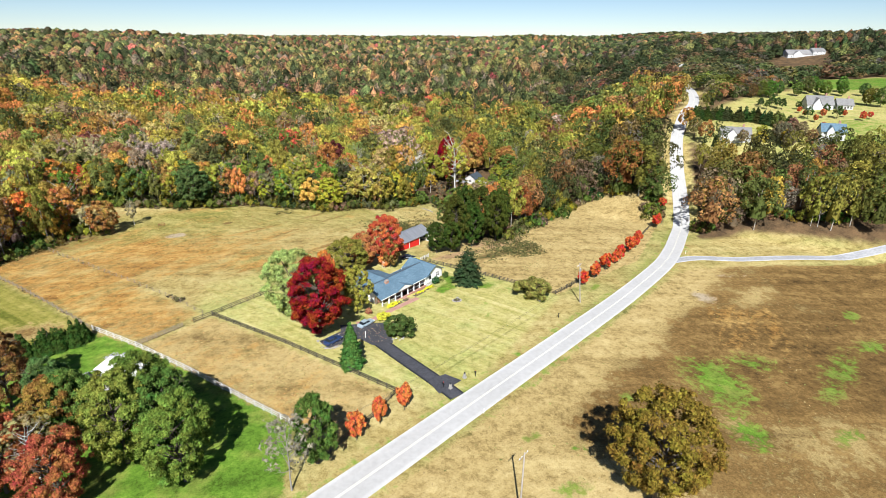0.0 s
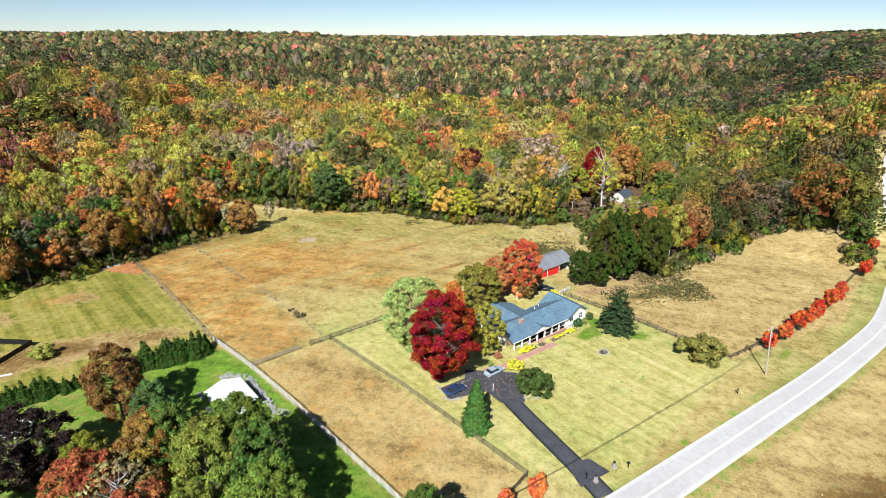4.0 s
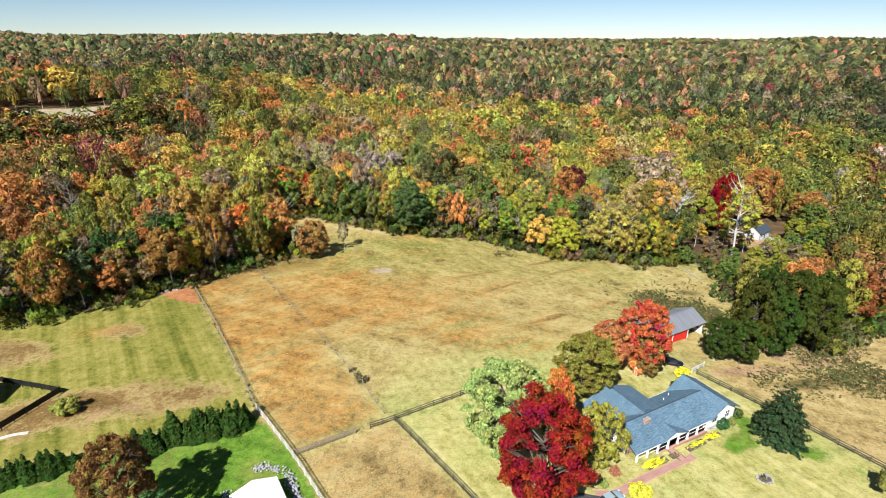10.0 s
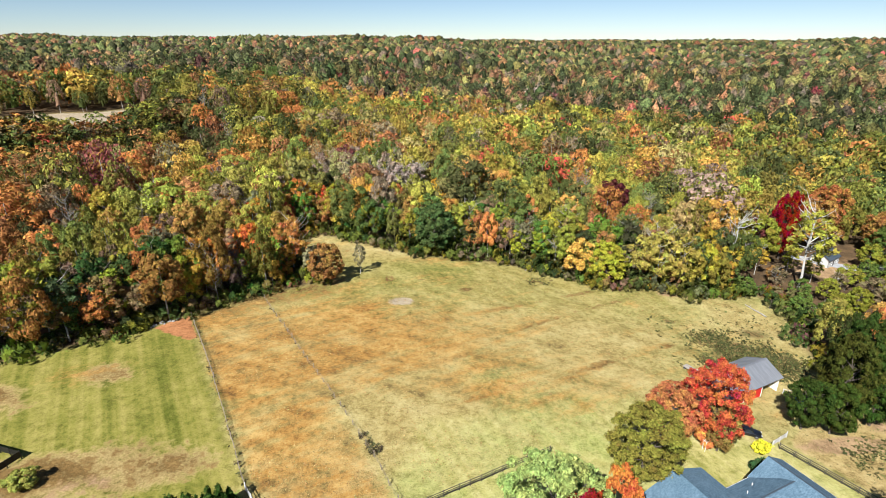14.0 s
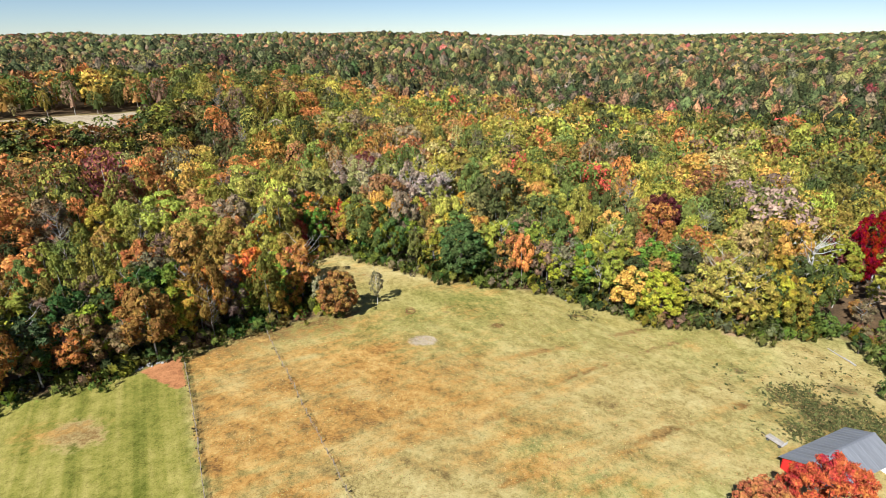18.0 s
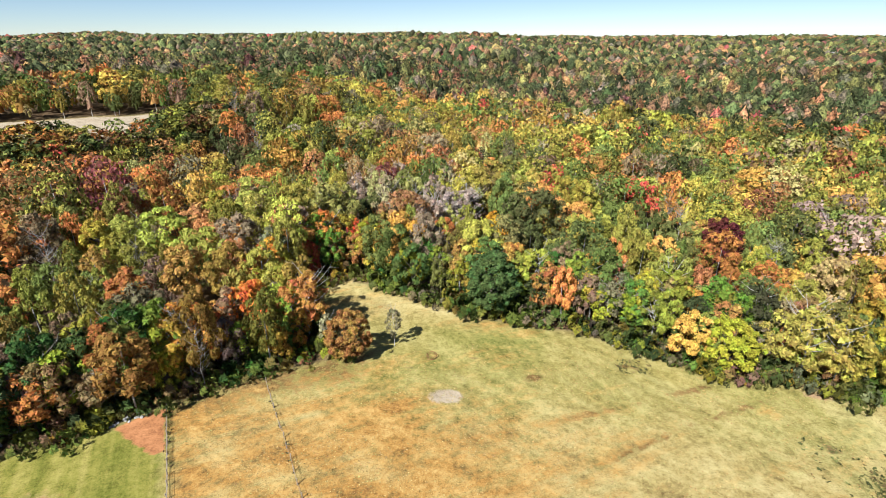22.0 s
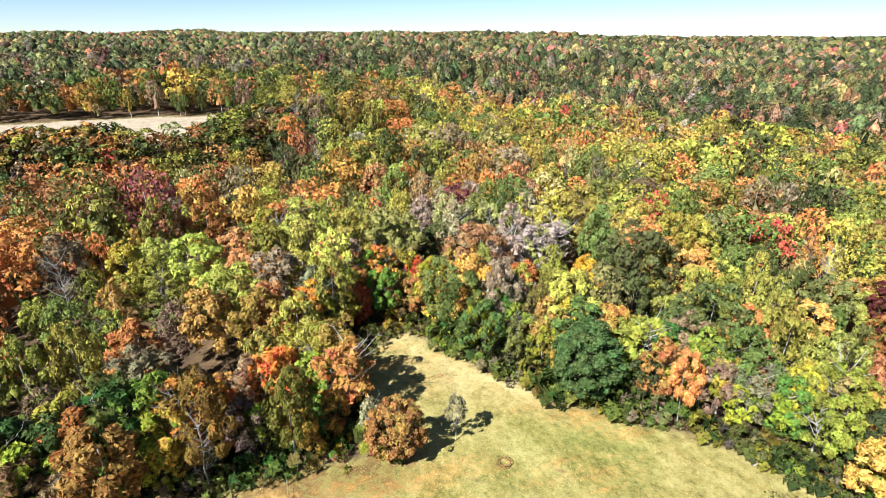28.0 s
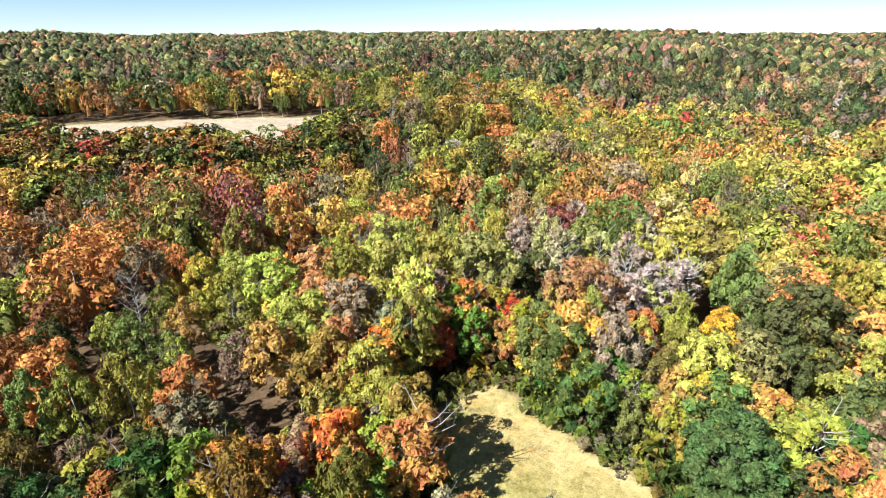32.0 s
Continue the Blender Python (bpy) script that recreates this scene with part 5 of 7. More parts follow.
    part("roof", prism([(c - w3 - o, -0.6, E - 0.1), (c, -0.6, E + r3), (c, Wm + 0.7, E + r3), (c - w3 - o, Wm + 0.7, E - 0.1)], T), M_SHINGLE, H)
    part("roof", prism([(c, -0.6, E + r3), (c + w3 + o, -0.6, E - 0.1), (c + w3 + o, Wm + 0.7, E - 0.1), (c, Wm + 0.7, E + r3)], T), M_SHINGLE, H)
    part("ridge_cap", prism([(c - 0.12, -0.6, E + r3 + 0.03), (c + 0.12, -0.6, E + r3 + 0.03), (c + 0.12, Wm + 0.7, E + r3 + 0.03), (c - 0.12, Wm + 0.7, E + r3 + 0.03)], 0.05), M_RIDGE, H)
    part("gable", gable_wall(w3 * 2 + 0.1, r3, 0.15), M_SIDING, H, "white gable of the wing", pose(c, 0.16, E - 0.08))
    part("gable", gable_wall(w3 * 2 + 0.1, r3, 0.15), M_SIDING, H, "", pose(c, Wm - 0.1, E - 0.08))
    c, w4, r4 = 8.8, 3.3, 1.25
    part("roof", prism([(c - w4 - 0.2, -0.75, E - 0.02), (c, -0.75, E + r4), (c, 2.6, E + r4), (c - w4 - 0.2, 0.2, E - 0.02)], 0.12), M_SHINGLE, H)
    part("roof", prism([(c, -0.75, E + r4), (c + w4 + 0.2, -0.75, E - 0.02), (c + w4 + 0.2, 0.2, E - 0.02), (c, 2.6, E + r4)], 0.12), M_SHINGLE, H)
    part("gable", gable_wall(w4 * 2, r4, 0.12), M_WHITE, H, "white porch pediment", pose(c, -0.62, E - 0.04))
    # eave boards
    for a, b in (((-o, -o), (18.6, -o)), ((-o, Wm + o), (0.5, Wm + o)), ((13.2, Wm + o), (18.6, Wm + o))):
        part("fascia", block(b[0] - a[0], 0.05, 0.2, 0, ((a[0] + b[0]) / 2, a[1] - (0.03 if a[1] < 0 else -0.03), E - 0.3)), M_WHITE, H)
    for x in (18.4, 27.1):
        part("fascia", block(0.05, Wm + 1.2, 0.2, 0, (x, Wm / 2, E - 0.3)), M_WHITE, H) if x > 20 else None
    ch = part("chimney", block(1.25, 0.65, 1.5, 0.03, (5.6, 3.3, E + 0.9)), M_BRICK, H, "brick chimney with a pale cap")
    part("chimney_cap", block(1.4, 0.8, 0.12, 0.02, (5.6, 3.3, E + 2.4)), M_STONE, ch)
    for i in (-0.3, 0.3):
        part("flue", tube(0.14, 0.12, 0.25, 10, (5.6 + i, 3.3, E + 2.5)), M_BRICK, ch)
    for x, y in ((13.8, 6.6), (16.4, 7.6)):
        part("vent_pipe", tube(0.07, 0.07, 0.6, 8, (x, y, E + R * (9.4 - y) / 4.9 - 0.15)), M_WHITE, H)
    return H


build_house()


# ---- barn and shed ----
def build_barn():
    B = empty("barn", frame_at(63.2, 157.6, -6.75, 23.7), "red barn with white trim, open bay and grey metal roof", "barn")
    L, D, E, R = 17.2, 8.0, 3.5, 2.0
    part("wall", opening_wall(11.6, E, 0.18, [(2.2, 4.6, 0.0, 2.7), (7.4, 10.8, 0.0, 2.9)], 1.2), M_RED, B, "red board front wall")
    for x0, x1, h in ((2.2, 4.6, 2.7), (7.4, 10.8, 2.9)):
        d = part("barn_door", block(x1 - x0 - 0.06, 0.08, h - 0.06, 0.01, (0, 0, 0.02)), M_RED, B, "red sliding barn door", pose((x0 + x1) / 2, 0.05, 0))
        part("door_rail", block(x1 - x0, 0.06, 0.14, 0.01, (0, -0.06, h - 0.1)), M_WHITE, d)
    for x in (0.07, 5.9, 11.5):
        part("corner_board", block(0.22, 0.05, E, 0.0, (x, -0.03, -0.1)), M_WHITE, B)
    part("wall", opening_wall(D, E, 0.18, [], 1.2), M_RED, B, "red gable-end wall", pose(0.0, D, 0, 0, 0, -90))
    part("wall", opening_wall(L, E, 0.18, [], 1.2), M_RED, B, "", pose(L, D, 0, 0, 0, 180))
    part("wall", opening_wall(D, E, 0.18, [(1.0, 3.6, 0.9, 2.6)], 1.2), M_WHITE, B, "white end wall", pose(L, 0, 0, 0, 0, 90))
    part("partition", block(0.15, D - 0.4, E, 0, (11.6, D / 2, -0.2)), M_DARKWOOD, B)
    part("bay_post", block(0.22, 0.22, E, 0.01, (L - 0.15, 0.12, -0.2)), M_WHITE, B)
    part("bay_beam", block(5.6, 0.2, 0.35, 0.01, (14.4, 0.1, E - 0.35)), M_WHITE, B)
    for x in (0.1, L - 0.1):
        part("gable", gable_wall(D, R, 0.12), M_RED if x < 1 else M_WHITE, B, "", pose(x, D / 2, E, 0, 0, -90 if x < 1 else 90))
    o = 0.5
    for side in (0, 1):
        y0 = -o if side == 0 else D + o
        k = 17
        for i in range(k):
            x0, x1 = -o + (L + 2 * o) * i / k, -o + (L + 2 * o) * (i + 1) / k
            z0 = E - R * o / (D / 2) + 0.12
            p = [(x0, y0, z0), (x1 - 0.01, y0, z0), (x1 - 0.01, D / 2, E + R + 0.12), (x0, D / 2, E + R + 0.12)]
            part("roof_panel", prism(p if side == 0 else p[::-1], 0.06), M_METAL, B)
            part("roof_seam", prism([(x0 - 0.03, y0, z0 + 0.04), (x0 + 0.03, y0, z0 + 0.04), (x0 + 0.03, D / 2, E + R + 0.16), (x0 - 0.03, D / 2, E + R + 0.16)], 0.05), M_METAL, B)
    part("ridge_cap", block(L + 2 * o, 0.4, 0.07, 0.02, (L / 2, D / 2, E + R + 0.13)), M_METAL, B)


def build_shed():
    S = empty("garden_shed", frame_at(-20.3, 106.6, -0.45, 27), "white garden shed with a pale gabled roof", "shed")
    W, D, E, R = 6.3, 7.6, 2.3, 1.15
    part("wall", opening_wall(W, E, 0.15, [], 0.4), M_SIDING, S, "plain white gable-end wall")
    side = pose(0, D, 0, 0, 0, -90)
    part("wall", opening_wall(D, E, 0.15, [(2.1, 2.8, 0.9, 1.7), (5.0, 5.7, 0.9, 1.7), (3.5, 4.5, 0.0, 2.0)], 0.4), M_SIDING, S, "white side wall with two small windows", side)
    part("door", block(0.94, 0.06, 1.96, 0.01), M_WHITE, S, "", side @ pose(4.0, 0.05, 0))
    for u in (2.45, 5.35):
        window(S, side @ pose(u, 0.04, 0.9), 0.7, 0.8)
    part("platform", block(1.1, 5.0, 0.3, 0.02, (-0.7, 3.6, -0.05)), M_GREYWOOD, S, "low white platform along the side wall")
    part("wall", opening_wall(D, E, 0.15, [], 0.4), M_SIDING, S, "", pose(W, 0, 0, 0, 0, 90))
    part("wall", opening_wall(W, E, 0.15, [], 0.4), M_SIDING, S, "", pose(W, D, 0, 0, 0, 180))
    pale = surface("pale_metal_roof", (0.66, 0.64, 0.60), (0.80, 0.78, 0.74), 0.8, 0.55, relief=0.1)
    o = 0.35
    for p in ([(-o, -o, E), (W / 2, -o, E + R), (W / 2, D + o, E + R), (-o, D + o, E)], [(W / 2, -o, E + R), (W + o, -o, E), (W + o, D + o, E), (W / 2, D + o, E + R)]):
        part("roof", prism(p, 0.12), pale, S, "pale roof slope")
    for y in (0.02, D - 0.14):
        part("gable", gable_wall(W, R * 0.96, 0.12), M_SIDING, S, "", pose(W / 2, y, E - 0.08))


build_barn()
build_shed()


# ---- cars ----
def build_car(m, paint, label, name="car"):
    """A sedan: lofted body and cabin, glass, four wheels, lamps and bumpers."""
    C = empty(name, m, label, "car")

    def loft(sections, cap=True):
        bm = bmesh.new()
        rings = [[bm.verts.new(p) for p in s] for s in sections]
        for a, b in zip(rings[:-1], rings[1:]):
            for i in range(len(a)):
                j = (i + 1) % len(a)
                bm.faces.new((a[i], a[j], b[j], b[i]))
        bm.faces.new(rings[0][::-1])
        bm.faces.new(rings[-1])
        bmesh.ops.recalc_face_normals(bm, faces=bm.faces[:])
        for f in bm.faces:
            f.smooth = True
        return bm

    def ring(x, w, z0, z1):
        return [(x, -w, z0 + 0.1), (x, -w * 0.92, z0), (x, w * 0.92, z0), (x, w, z0 + 0.1), (x, w, (z0 + z1) / 2 + 0.08), (x, w * 0.93, z1 - 0.04), (x, w * 0.75, z1),
                (x, -w * 0.75, z1), (x, -w * 0.93, z1 - 0.04), (x, -w, (z0 + z1) / 2 + 0.08)]

    body = [ring(-2.36, 0.72, 0.36, 0.86), ring(-2.2, 0.84, 0.25, 0.98), ring(-1.5, 0.9, 0.22, 1.0), ring(-0.4, 0.91, 0.22, 0.97), ring(0.7, 0.91, 0.22, 0.95),
            ring(1.4, 0.89, 0.22, 0.88), ring(2.1, 0.84, 0.25, 0.76), ring(2.38, 0.68, 0.34, 0.62)]
    part("body", loft(body), paint, C)

    def shell(pts_low, pts_high):
        bm = bmesh.new()
        a = [bm.verts.new(p) for p in pts_low]
        b = [bm.verts.new(p) for p in pts_high]
        for i in range(4):
            j = (i + 1) % 4
            bm.faces.new((a[i], a[j], b[j], b[i]))
        bm.faces.new(b)
        bm.faces.new(a[::-1])
        bmesh.ops.recalc_face_normals(bm, faces=bm.faces[:])
        return bm

    part("glasshouse", shell([(-1.85, -0.8, 0.93), (1.0, -0.8, 0.9), (1.0, 0.8, 0.9), (-1.85, 0.8, 0.93)], [(-1.2, -0.6, 1.4), (0.2, -0.6, 1.4), (0.2, 0.6, 1.4), (-1.2, 0.6, 1.4)]), M_GLASS, C, "dark tinted glass")
    part("roof", prism([(-1.25, -0.62, 1.45), (0.22, -0.62, 1.45), (0.22, 0.62, 1.45), (-1.25, 0.62, 1.45)], 0.07), paint, C)
    for y in (-0.71, 0.71):
        part("door_pillar", prism([(-0.55, y - 0.03, 1.42), (-0.45, y - 0.03, 1.42), (-0.4, y + 0.1 * (1 if y > 0 else -1), 0.95), (-0.5, y + 0.1 * (1 if y > 0 else -1), 0.95)], 0.03), paint, C)
        part("mirror", block(0.16, 0.2, 0.12, 0.03, (0.72, y * 1.38, 0.96)), paint, C)
    tyre = mesh_of(tube(0.32, 0.32, 0.22, 16), "tyre", M_RUBBER)
    rim = mesh_of(tube(0.2, 0.2, 0.235, 10), "rim", M_METAL)
    for x in (-1.4, 1.42):
        for y in (-0.8, 0.8):
            w = new("wheel")
            w.parent = C
            w.matrix_basis = pose(x, y + 0.11, 0.32, 90, 0, 0)
            part("tyre", tyre, None, w)
            part("rim", rim, None, w)
    lamp = surface("lamp_lens", (0.7, 0.7, 0.7), (0.85, 0.85, 0.85), 3.0, 0.1)
    tail = surface("tail_lens", (0.3, 0.01, 0.01), (0.4, 0.015, 0.015), 3.0, 0.15)
    for y in (-0.58, 0.58):
        part("headlight", block(0.12, 0.36, 0.13, 0.03, (2.26, y, 0.6)), lamp, C)
        part("tail_light", block(0.1, 0.34, 0.15, 0.03, (-2.3, y, 0.74)), tail, C)
    part("bumper", block(0.14, 1.5, 0.16, 0.04, (2.34, 0, 0.36)), paint, C)
    part("bumper", block(0.14, 1.5, 0.16, 0.04, (-2.32, 0, 0.38)), paint, C)
    return C


build_car(pose(33.4, 111.9, lift_to(33.4, 111.9) + 0.13, 0, 0, 23), car_paint("silver_blue_paint", (0.42, 0.52, 0.58)), "pale silver-blue sedan parked on the asphalt pad")
build_car(pose(23.3, 107.0, lift_to(23.3, 107.0) + 0.13, 0, 0, 23), car_paint("dark_blue_paint", (0.03, 0.06, 0.16)), "dark blue sedan parked under the maroon tree")
build_car(pose(63.6, 150.2, lift_to(63.6, 150.2), 0, 0, -25), car_paint("black_paint_gloss", (0.012, 0.014, 0.02)), "black car parked on grass near the barn")


# ---- garden and yard trees ----
T = plant
T("fine0", 21.9, 112.2, 20.7, (0.21, 0.009, 0.024), 0.95, "maple_tree", "large maroon maple tree in full leaf beside the drive")
T("fine1", 18.4, 122.2, 20.0, (0.31, 0.35, 0.10), 0.90, "lime_tree", "broad pale green tree beside the maroon maple")
T("full2", 27.0, 121.8, 18.0, (0.46, 0.10, 0.035), 0.5, "maple_tree", "orange-red maple behind the pale green tree")
T("full3", 33.6, 118.8, 14.0, (0.27, 0.225, 0.04), 0.66, "garden_tree", "yellow-green tree at the corner of the house")
T("fine2", 38.2, 138.8, 14.6, (0.185, 0.15, 0.030), 1.15, "oak_tree", "olive-brown oak tree behind the house")
T("full1", 46.6, 148.0, 12.0, (0.36, 0.10, 0.05), 1.1, "maple_tree", "dull orange maple behind the house", spin=1.0)
T("fine1", 54.5, 147.6, 17.8, (0.42, 0.040, 0.035), 0.82, "maple_tree", "bright red-orange maple in front of the barn", spin=2.0)
T("full3", 54.9, 145.4, 10.5, (0.22, 0.13, 0.04), 0.8, "maple_tree", "bronze-green lower maple beside the barn yard", spin=4.0)
T("bush1", 53.6, 147.0, 4.5, (0.55, 0.16, 0.06), 0.8, "shrub", "small orange shrub behind the house", "shrub")
T("cypress0", 23.9, 95.7, 11.2, (0.07, 0.13, 0.026), 0.95, "cypress_tree", "dense green cone-shaped cypress by the drive")
T("spruce0", 72.2, 126.0, 12.6, (0.036, 0.055, 0.021), 1.04, "spruce_tree", "broad dark green spruce on the lawn")
T("bush0", 38.9, 104.0, 5.4, (0.062, 0.085, 0.02), 1.12, "round_shrub", "clipped round green shrub beside the drive", "shrub")
T("bush1", 84.6, 109.4, 6.2, (0.18, 0.155, 0.04), 1.2, "crab_apple_tree", "low spreading bronze-green crab apple on the lawn")
for i, (x, y, h, w) in enumerate(((75.5, 152.0, 12.0, 0.78), (80.5, 150.8, 12, 0.8), (84.5, 155, 20.5, 0.62), (91, 153.6, 17, 0.7), (97, 158.5, 22, 0.62), (103, 156, 19, 0.66), (92.5, 161, 22, 0.6), (109, 163, 20, 0.6))):
    T(f"full{i % 4}", x, y, h, (0.043 + 0.009 * (i % 3), 0.060 + 0.008 * (i % 2), 0.010), w, "shade_tree", "dense dark green shade tree beside the rough field", group="dark trees beside the field")
for i, (x, y) in enumerate(((105.2, 110.4), (113.0, 113.4), (121.5, 117.0), (129.4, 120.2), (134.2, 122.4), (143.2, 126.6), (148.5, 129.0), (153.4, 131.6), (178.2, 143.4), (193.5, 154.0))):
    T(f"young{i % 3}", x, y, 5.0 + 1.2 * ((i * 7) % 3) / 2, (0.48, 0.022 + 0.016 * (i % 2), 0.03), 0.85, "young_maple", "young bright red maple in a row by the fence", group="young red maples along the road")
for i, (x, y) in enumerate(((16.6, 73.3), (22.0, 75.6), (27.9, 77.5))):
    T(f"young{i}", x, y, 6.0, (0.50, 0.085, 0.04), 0.66, "young_maple", "young orange-red maple by the road fence", group="young orange maples by the road")
T("full2", 8.8, 70.8, 14.4, (0.085, 0.125, 0.022), 0.70, "garden_tree", "green tree with pale trunk beside the road fence")
T("bare0", 3.6, 67.0, 14.0, (0.20, 0.17, 0.13), 0.9, "bare_tree", "leafless grey tree beside the road")
T("fine2", 55.0, 40.5, 22.0, (0.165, 0.100, 0.018), 0.9, "oak_tree", "golden-green oak standing alone in the field", spin=0.6)
# neighbour's yard
T("fine0", -37.2, 110.4, 16.6, (0.19, 0.082, 0.030), 0.80, "oak_tree", "russet-brown oak beside the cedar hedge")
for kind, x, y, h, c, w, lab in (
        ("round0", -29.8, 103.6, 12.5, (0.16, 0.24, 0.10), 0.8, "grey-green tree beside the white shed"),
        ("round1", -28.4, 93.4, 14.0, (0.42, 0.20, 0.08), 0.85, "orange-bronze tree in the neighbouring yard"),
        ("round2", -34.5, 86.2, 14.5, (0.56, 0.10, 0.10), 0.8, "red-bronze tree with pale limbs in the yard"),
        ("round3", -36.5, 93.5, 12.0, (0.36, 0.34, 0.06), 0.7, "yellow-green tree in the yard"),
        ("round4", -14.6, 90.0, 17.5, (0.20, 0.25, 0.06), 0.8, "tall green tree with yellowing leaves shading the lawn"),
        ("round0", -11.6, 83.4, 17.0, (0.15, 0.22, 0.06), 0.75, "tall green tree shading the lawn"),
        ("round1", -18.5, 84.6, 17.5, (0.32, 0.32, 0.08), 0.8, "large yellow-green tree beside the road"),
        ("round2", -10.6, 76.2, 16.0, (0.24, 0.30, 0.07), 0.85, "large yellow-green tree beside the lawn"),
        ("round3", -26.4, 78.5, 14.0, (0.54, 0.11, 0.10), 0.78, "red and green tree beside the road"),
        ("round4", -25.4, 94.6, 14.5, (0.20, 0.28, 0.08), 0.72, "green tree with yellowing leaves"),
        ("round1", -47.2, 97.8, 14.0, (0.05, 0.03, 0.04), 1.15, "dark purple-leaved plum tree"),
        ("bare1", -29.8, 84.4, 13.0, (0.40, 0.30, 0.20), 1.0, "dying tree with bare pale limbs"),
        ("round0", -40.0, 80.0, 13.0, (0.40, 0.15, 0.08), 0.8, "rust-coloured tree in the yard")):
    T(kind if kind == "bare1" else f"fine{int(kind[-1]) % 3}", x, y, h * 1.02, (0.6 * c[0], 0.62 * c[1], 0.42 * c[2]), w * 1.05, "yard_tree", lab)
rng = np.random.default_rng(31)
for i in range(60):
    f = i / 59
    x, y = -70 + 44.0 * f + rng.normal() * 0.35, 117.8 + 13.4 * f + rng.normal() * 0.5
    if 0.52 < f < 0.60:
        continue
    h = 1.8 + rng.random() * 3.2 + (1.3 if f > 0.72 else 0)
    T(f"cone{i % 2}", x, y + (0.7 if f > 0.72 else 0), h, (0.040, 0.068, 0.011), rng.uniform(1.1, 1.5) * (0.85 if f > 0.72 else 1), "cedar", "dark green cedar in a hedge between yard and field", group="cedar hedge")
T("bush2", -59.8, 137.4, 3.2, (0.30, 0.28, 0.06), 1.1, "shrub", "yellowing shrub by the neighbour's fence", "shrub")

# lone trees in the pasture and edge trees that stand out
for kind, x, y, h, c, w, nm, lab in (
        ("full1", -25.2, 211.2, 13.0, (0.30, 0.13, 0.045), 0.92, "oak_tree", "orange and red tree standing in the pasture"),
        ("thin0", -16.2, 217.8, 10.0, (0.20, 0.165, 0.09), 0.6, "thin_tree", "thin half-bare tree in the pasture"),
        ("thin1", -29.6, 213.6, 10.0, (0.30, 0.26, 0.14), 0.8, "thin_tree", "thin grey half-bare tree by the thicket"),
        ("round3", -39.8, 208.2, 11.0, (0.38, 0.20, 0.04), 0.66, "maple_tree", "small golden-orange tree at the pasture edge"),
        ("full0", 6.4, 234.5, 17.5, (0.075, 0.105, 0.03), 1.08, "round_tree", "dense rounded dark green tree at the pasture edge")):
    T(kind, x, y, h, c, w, nm, lab)
for kind, x, y, h, c, w, nm, lab in (
        ("round2", -14.5, 241.0, 15.5, (0.09, 0.12, 0.03), 0.72, "edge_tree", "green tree at the pasture edge"),
        ("cone0", -23.5, 248.5, 8.5, (0.04, 0.08, 0.016), 1.0, "cedar", "small dark green cedar at the pasture tip"),
        ("full3", -46.0, 233.5, 11.0, (0.16, 0.23, 0.035), 0.7, "edge_tree", "fresh green tree at the pasture tip"),
        ("full2", 58.8, 217.6, 14.0, (0.34, 0.30, 0.032), 1.05, "yellow_tree", "broad yellow-green tree leaning over the pasture"),
        ("full1", 55.0, 222.0, 12.5, (0.26, 0.26, 0.05), 0.8, "yellow_tree", "yellow-green tree at the pasture edge"),
        ("thin0", 73.5, 215.6, 19.0, (0.34, 0.25, 0.06), 0.95, "sycamore_tree", "tall gold sycamore with pale limbs"),
        ("thin1", 79.5, 213.5, 18.0, (0.32, 0.23, 0.05), 0.9, "sycamore_tree", "gold-leaved sycamore with pale limbs")):
    T(kind, x, y, h, c, w, nm, lab)
for kind, x, y, h, c, w, nm, lab in (
        ("tall1", 76.0, 219.0, 17.0, (0.36, 0.33, 0.06), 0.9, "edge_tree", "yellow-green tree behind the sycamores"),
        ("dead0", 108.4, 234.7, 21.0, (0.32, 0.29, 0.23), 0.85, "dead_tree", "dead white-barked tree at the wood's edge"),
        ("sycamore0", 121.4, 218.4, 27.0, (0.30, 0.25, 0.04), 0.95, "sycamore_tree", "tall white-limbed sycamore by the clearing"),
        ("full0", 131.0, 243.0, 26.0, (0.19, 0.003, 0.026), 0.50, "maple_tree", "crimson maple among green trees"),
        ("tall2", -58.6, 197.5, 9.0, (0.52, 0.42, 0.06), 0.8, "edge_tree", "small yellow tree beside the fence corner"),
        ("full2", 78.0, 270.0, 20.0, (0.10, 0.022, 0.030), 0.85, "maple_tree", "dark purple-red maple in the woods"),
        ("tall0", 37.5, 236.0, 16.0, (0.36, 0.13, 0.07), 0.8, "edge_tree", "russet tree at the pasture edge")):
    T(kind, x, y, h, c, w, nm, lab)
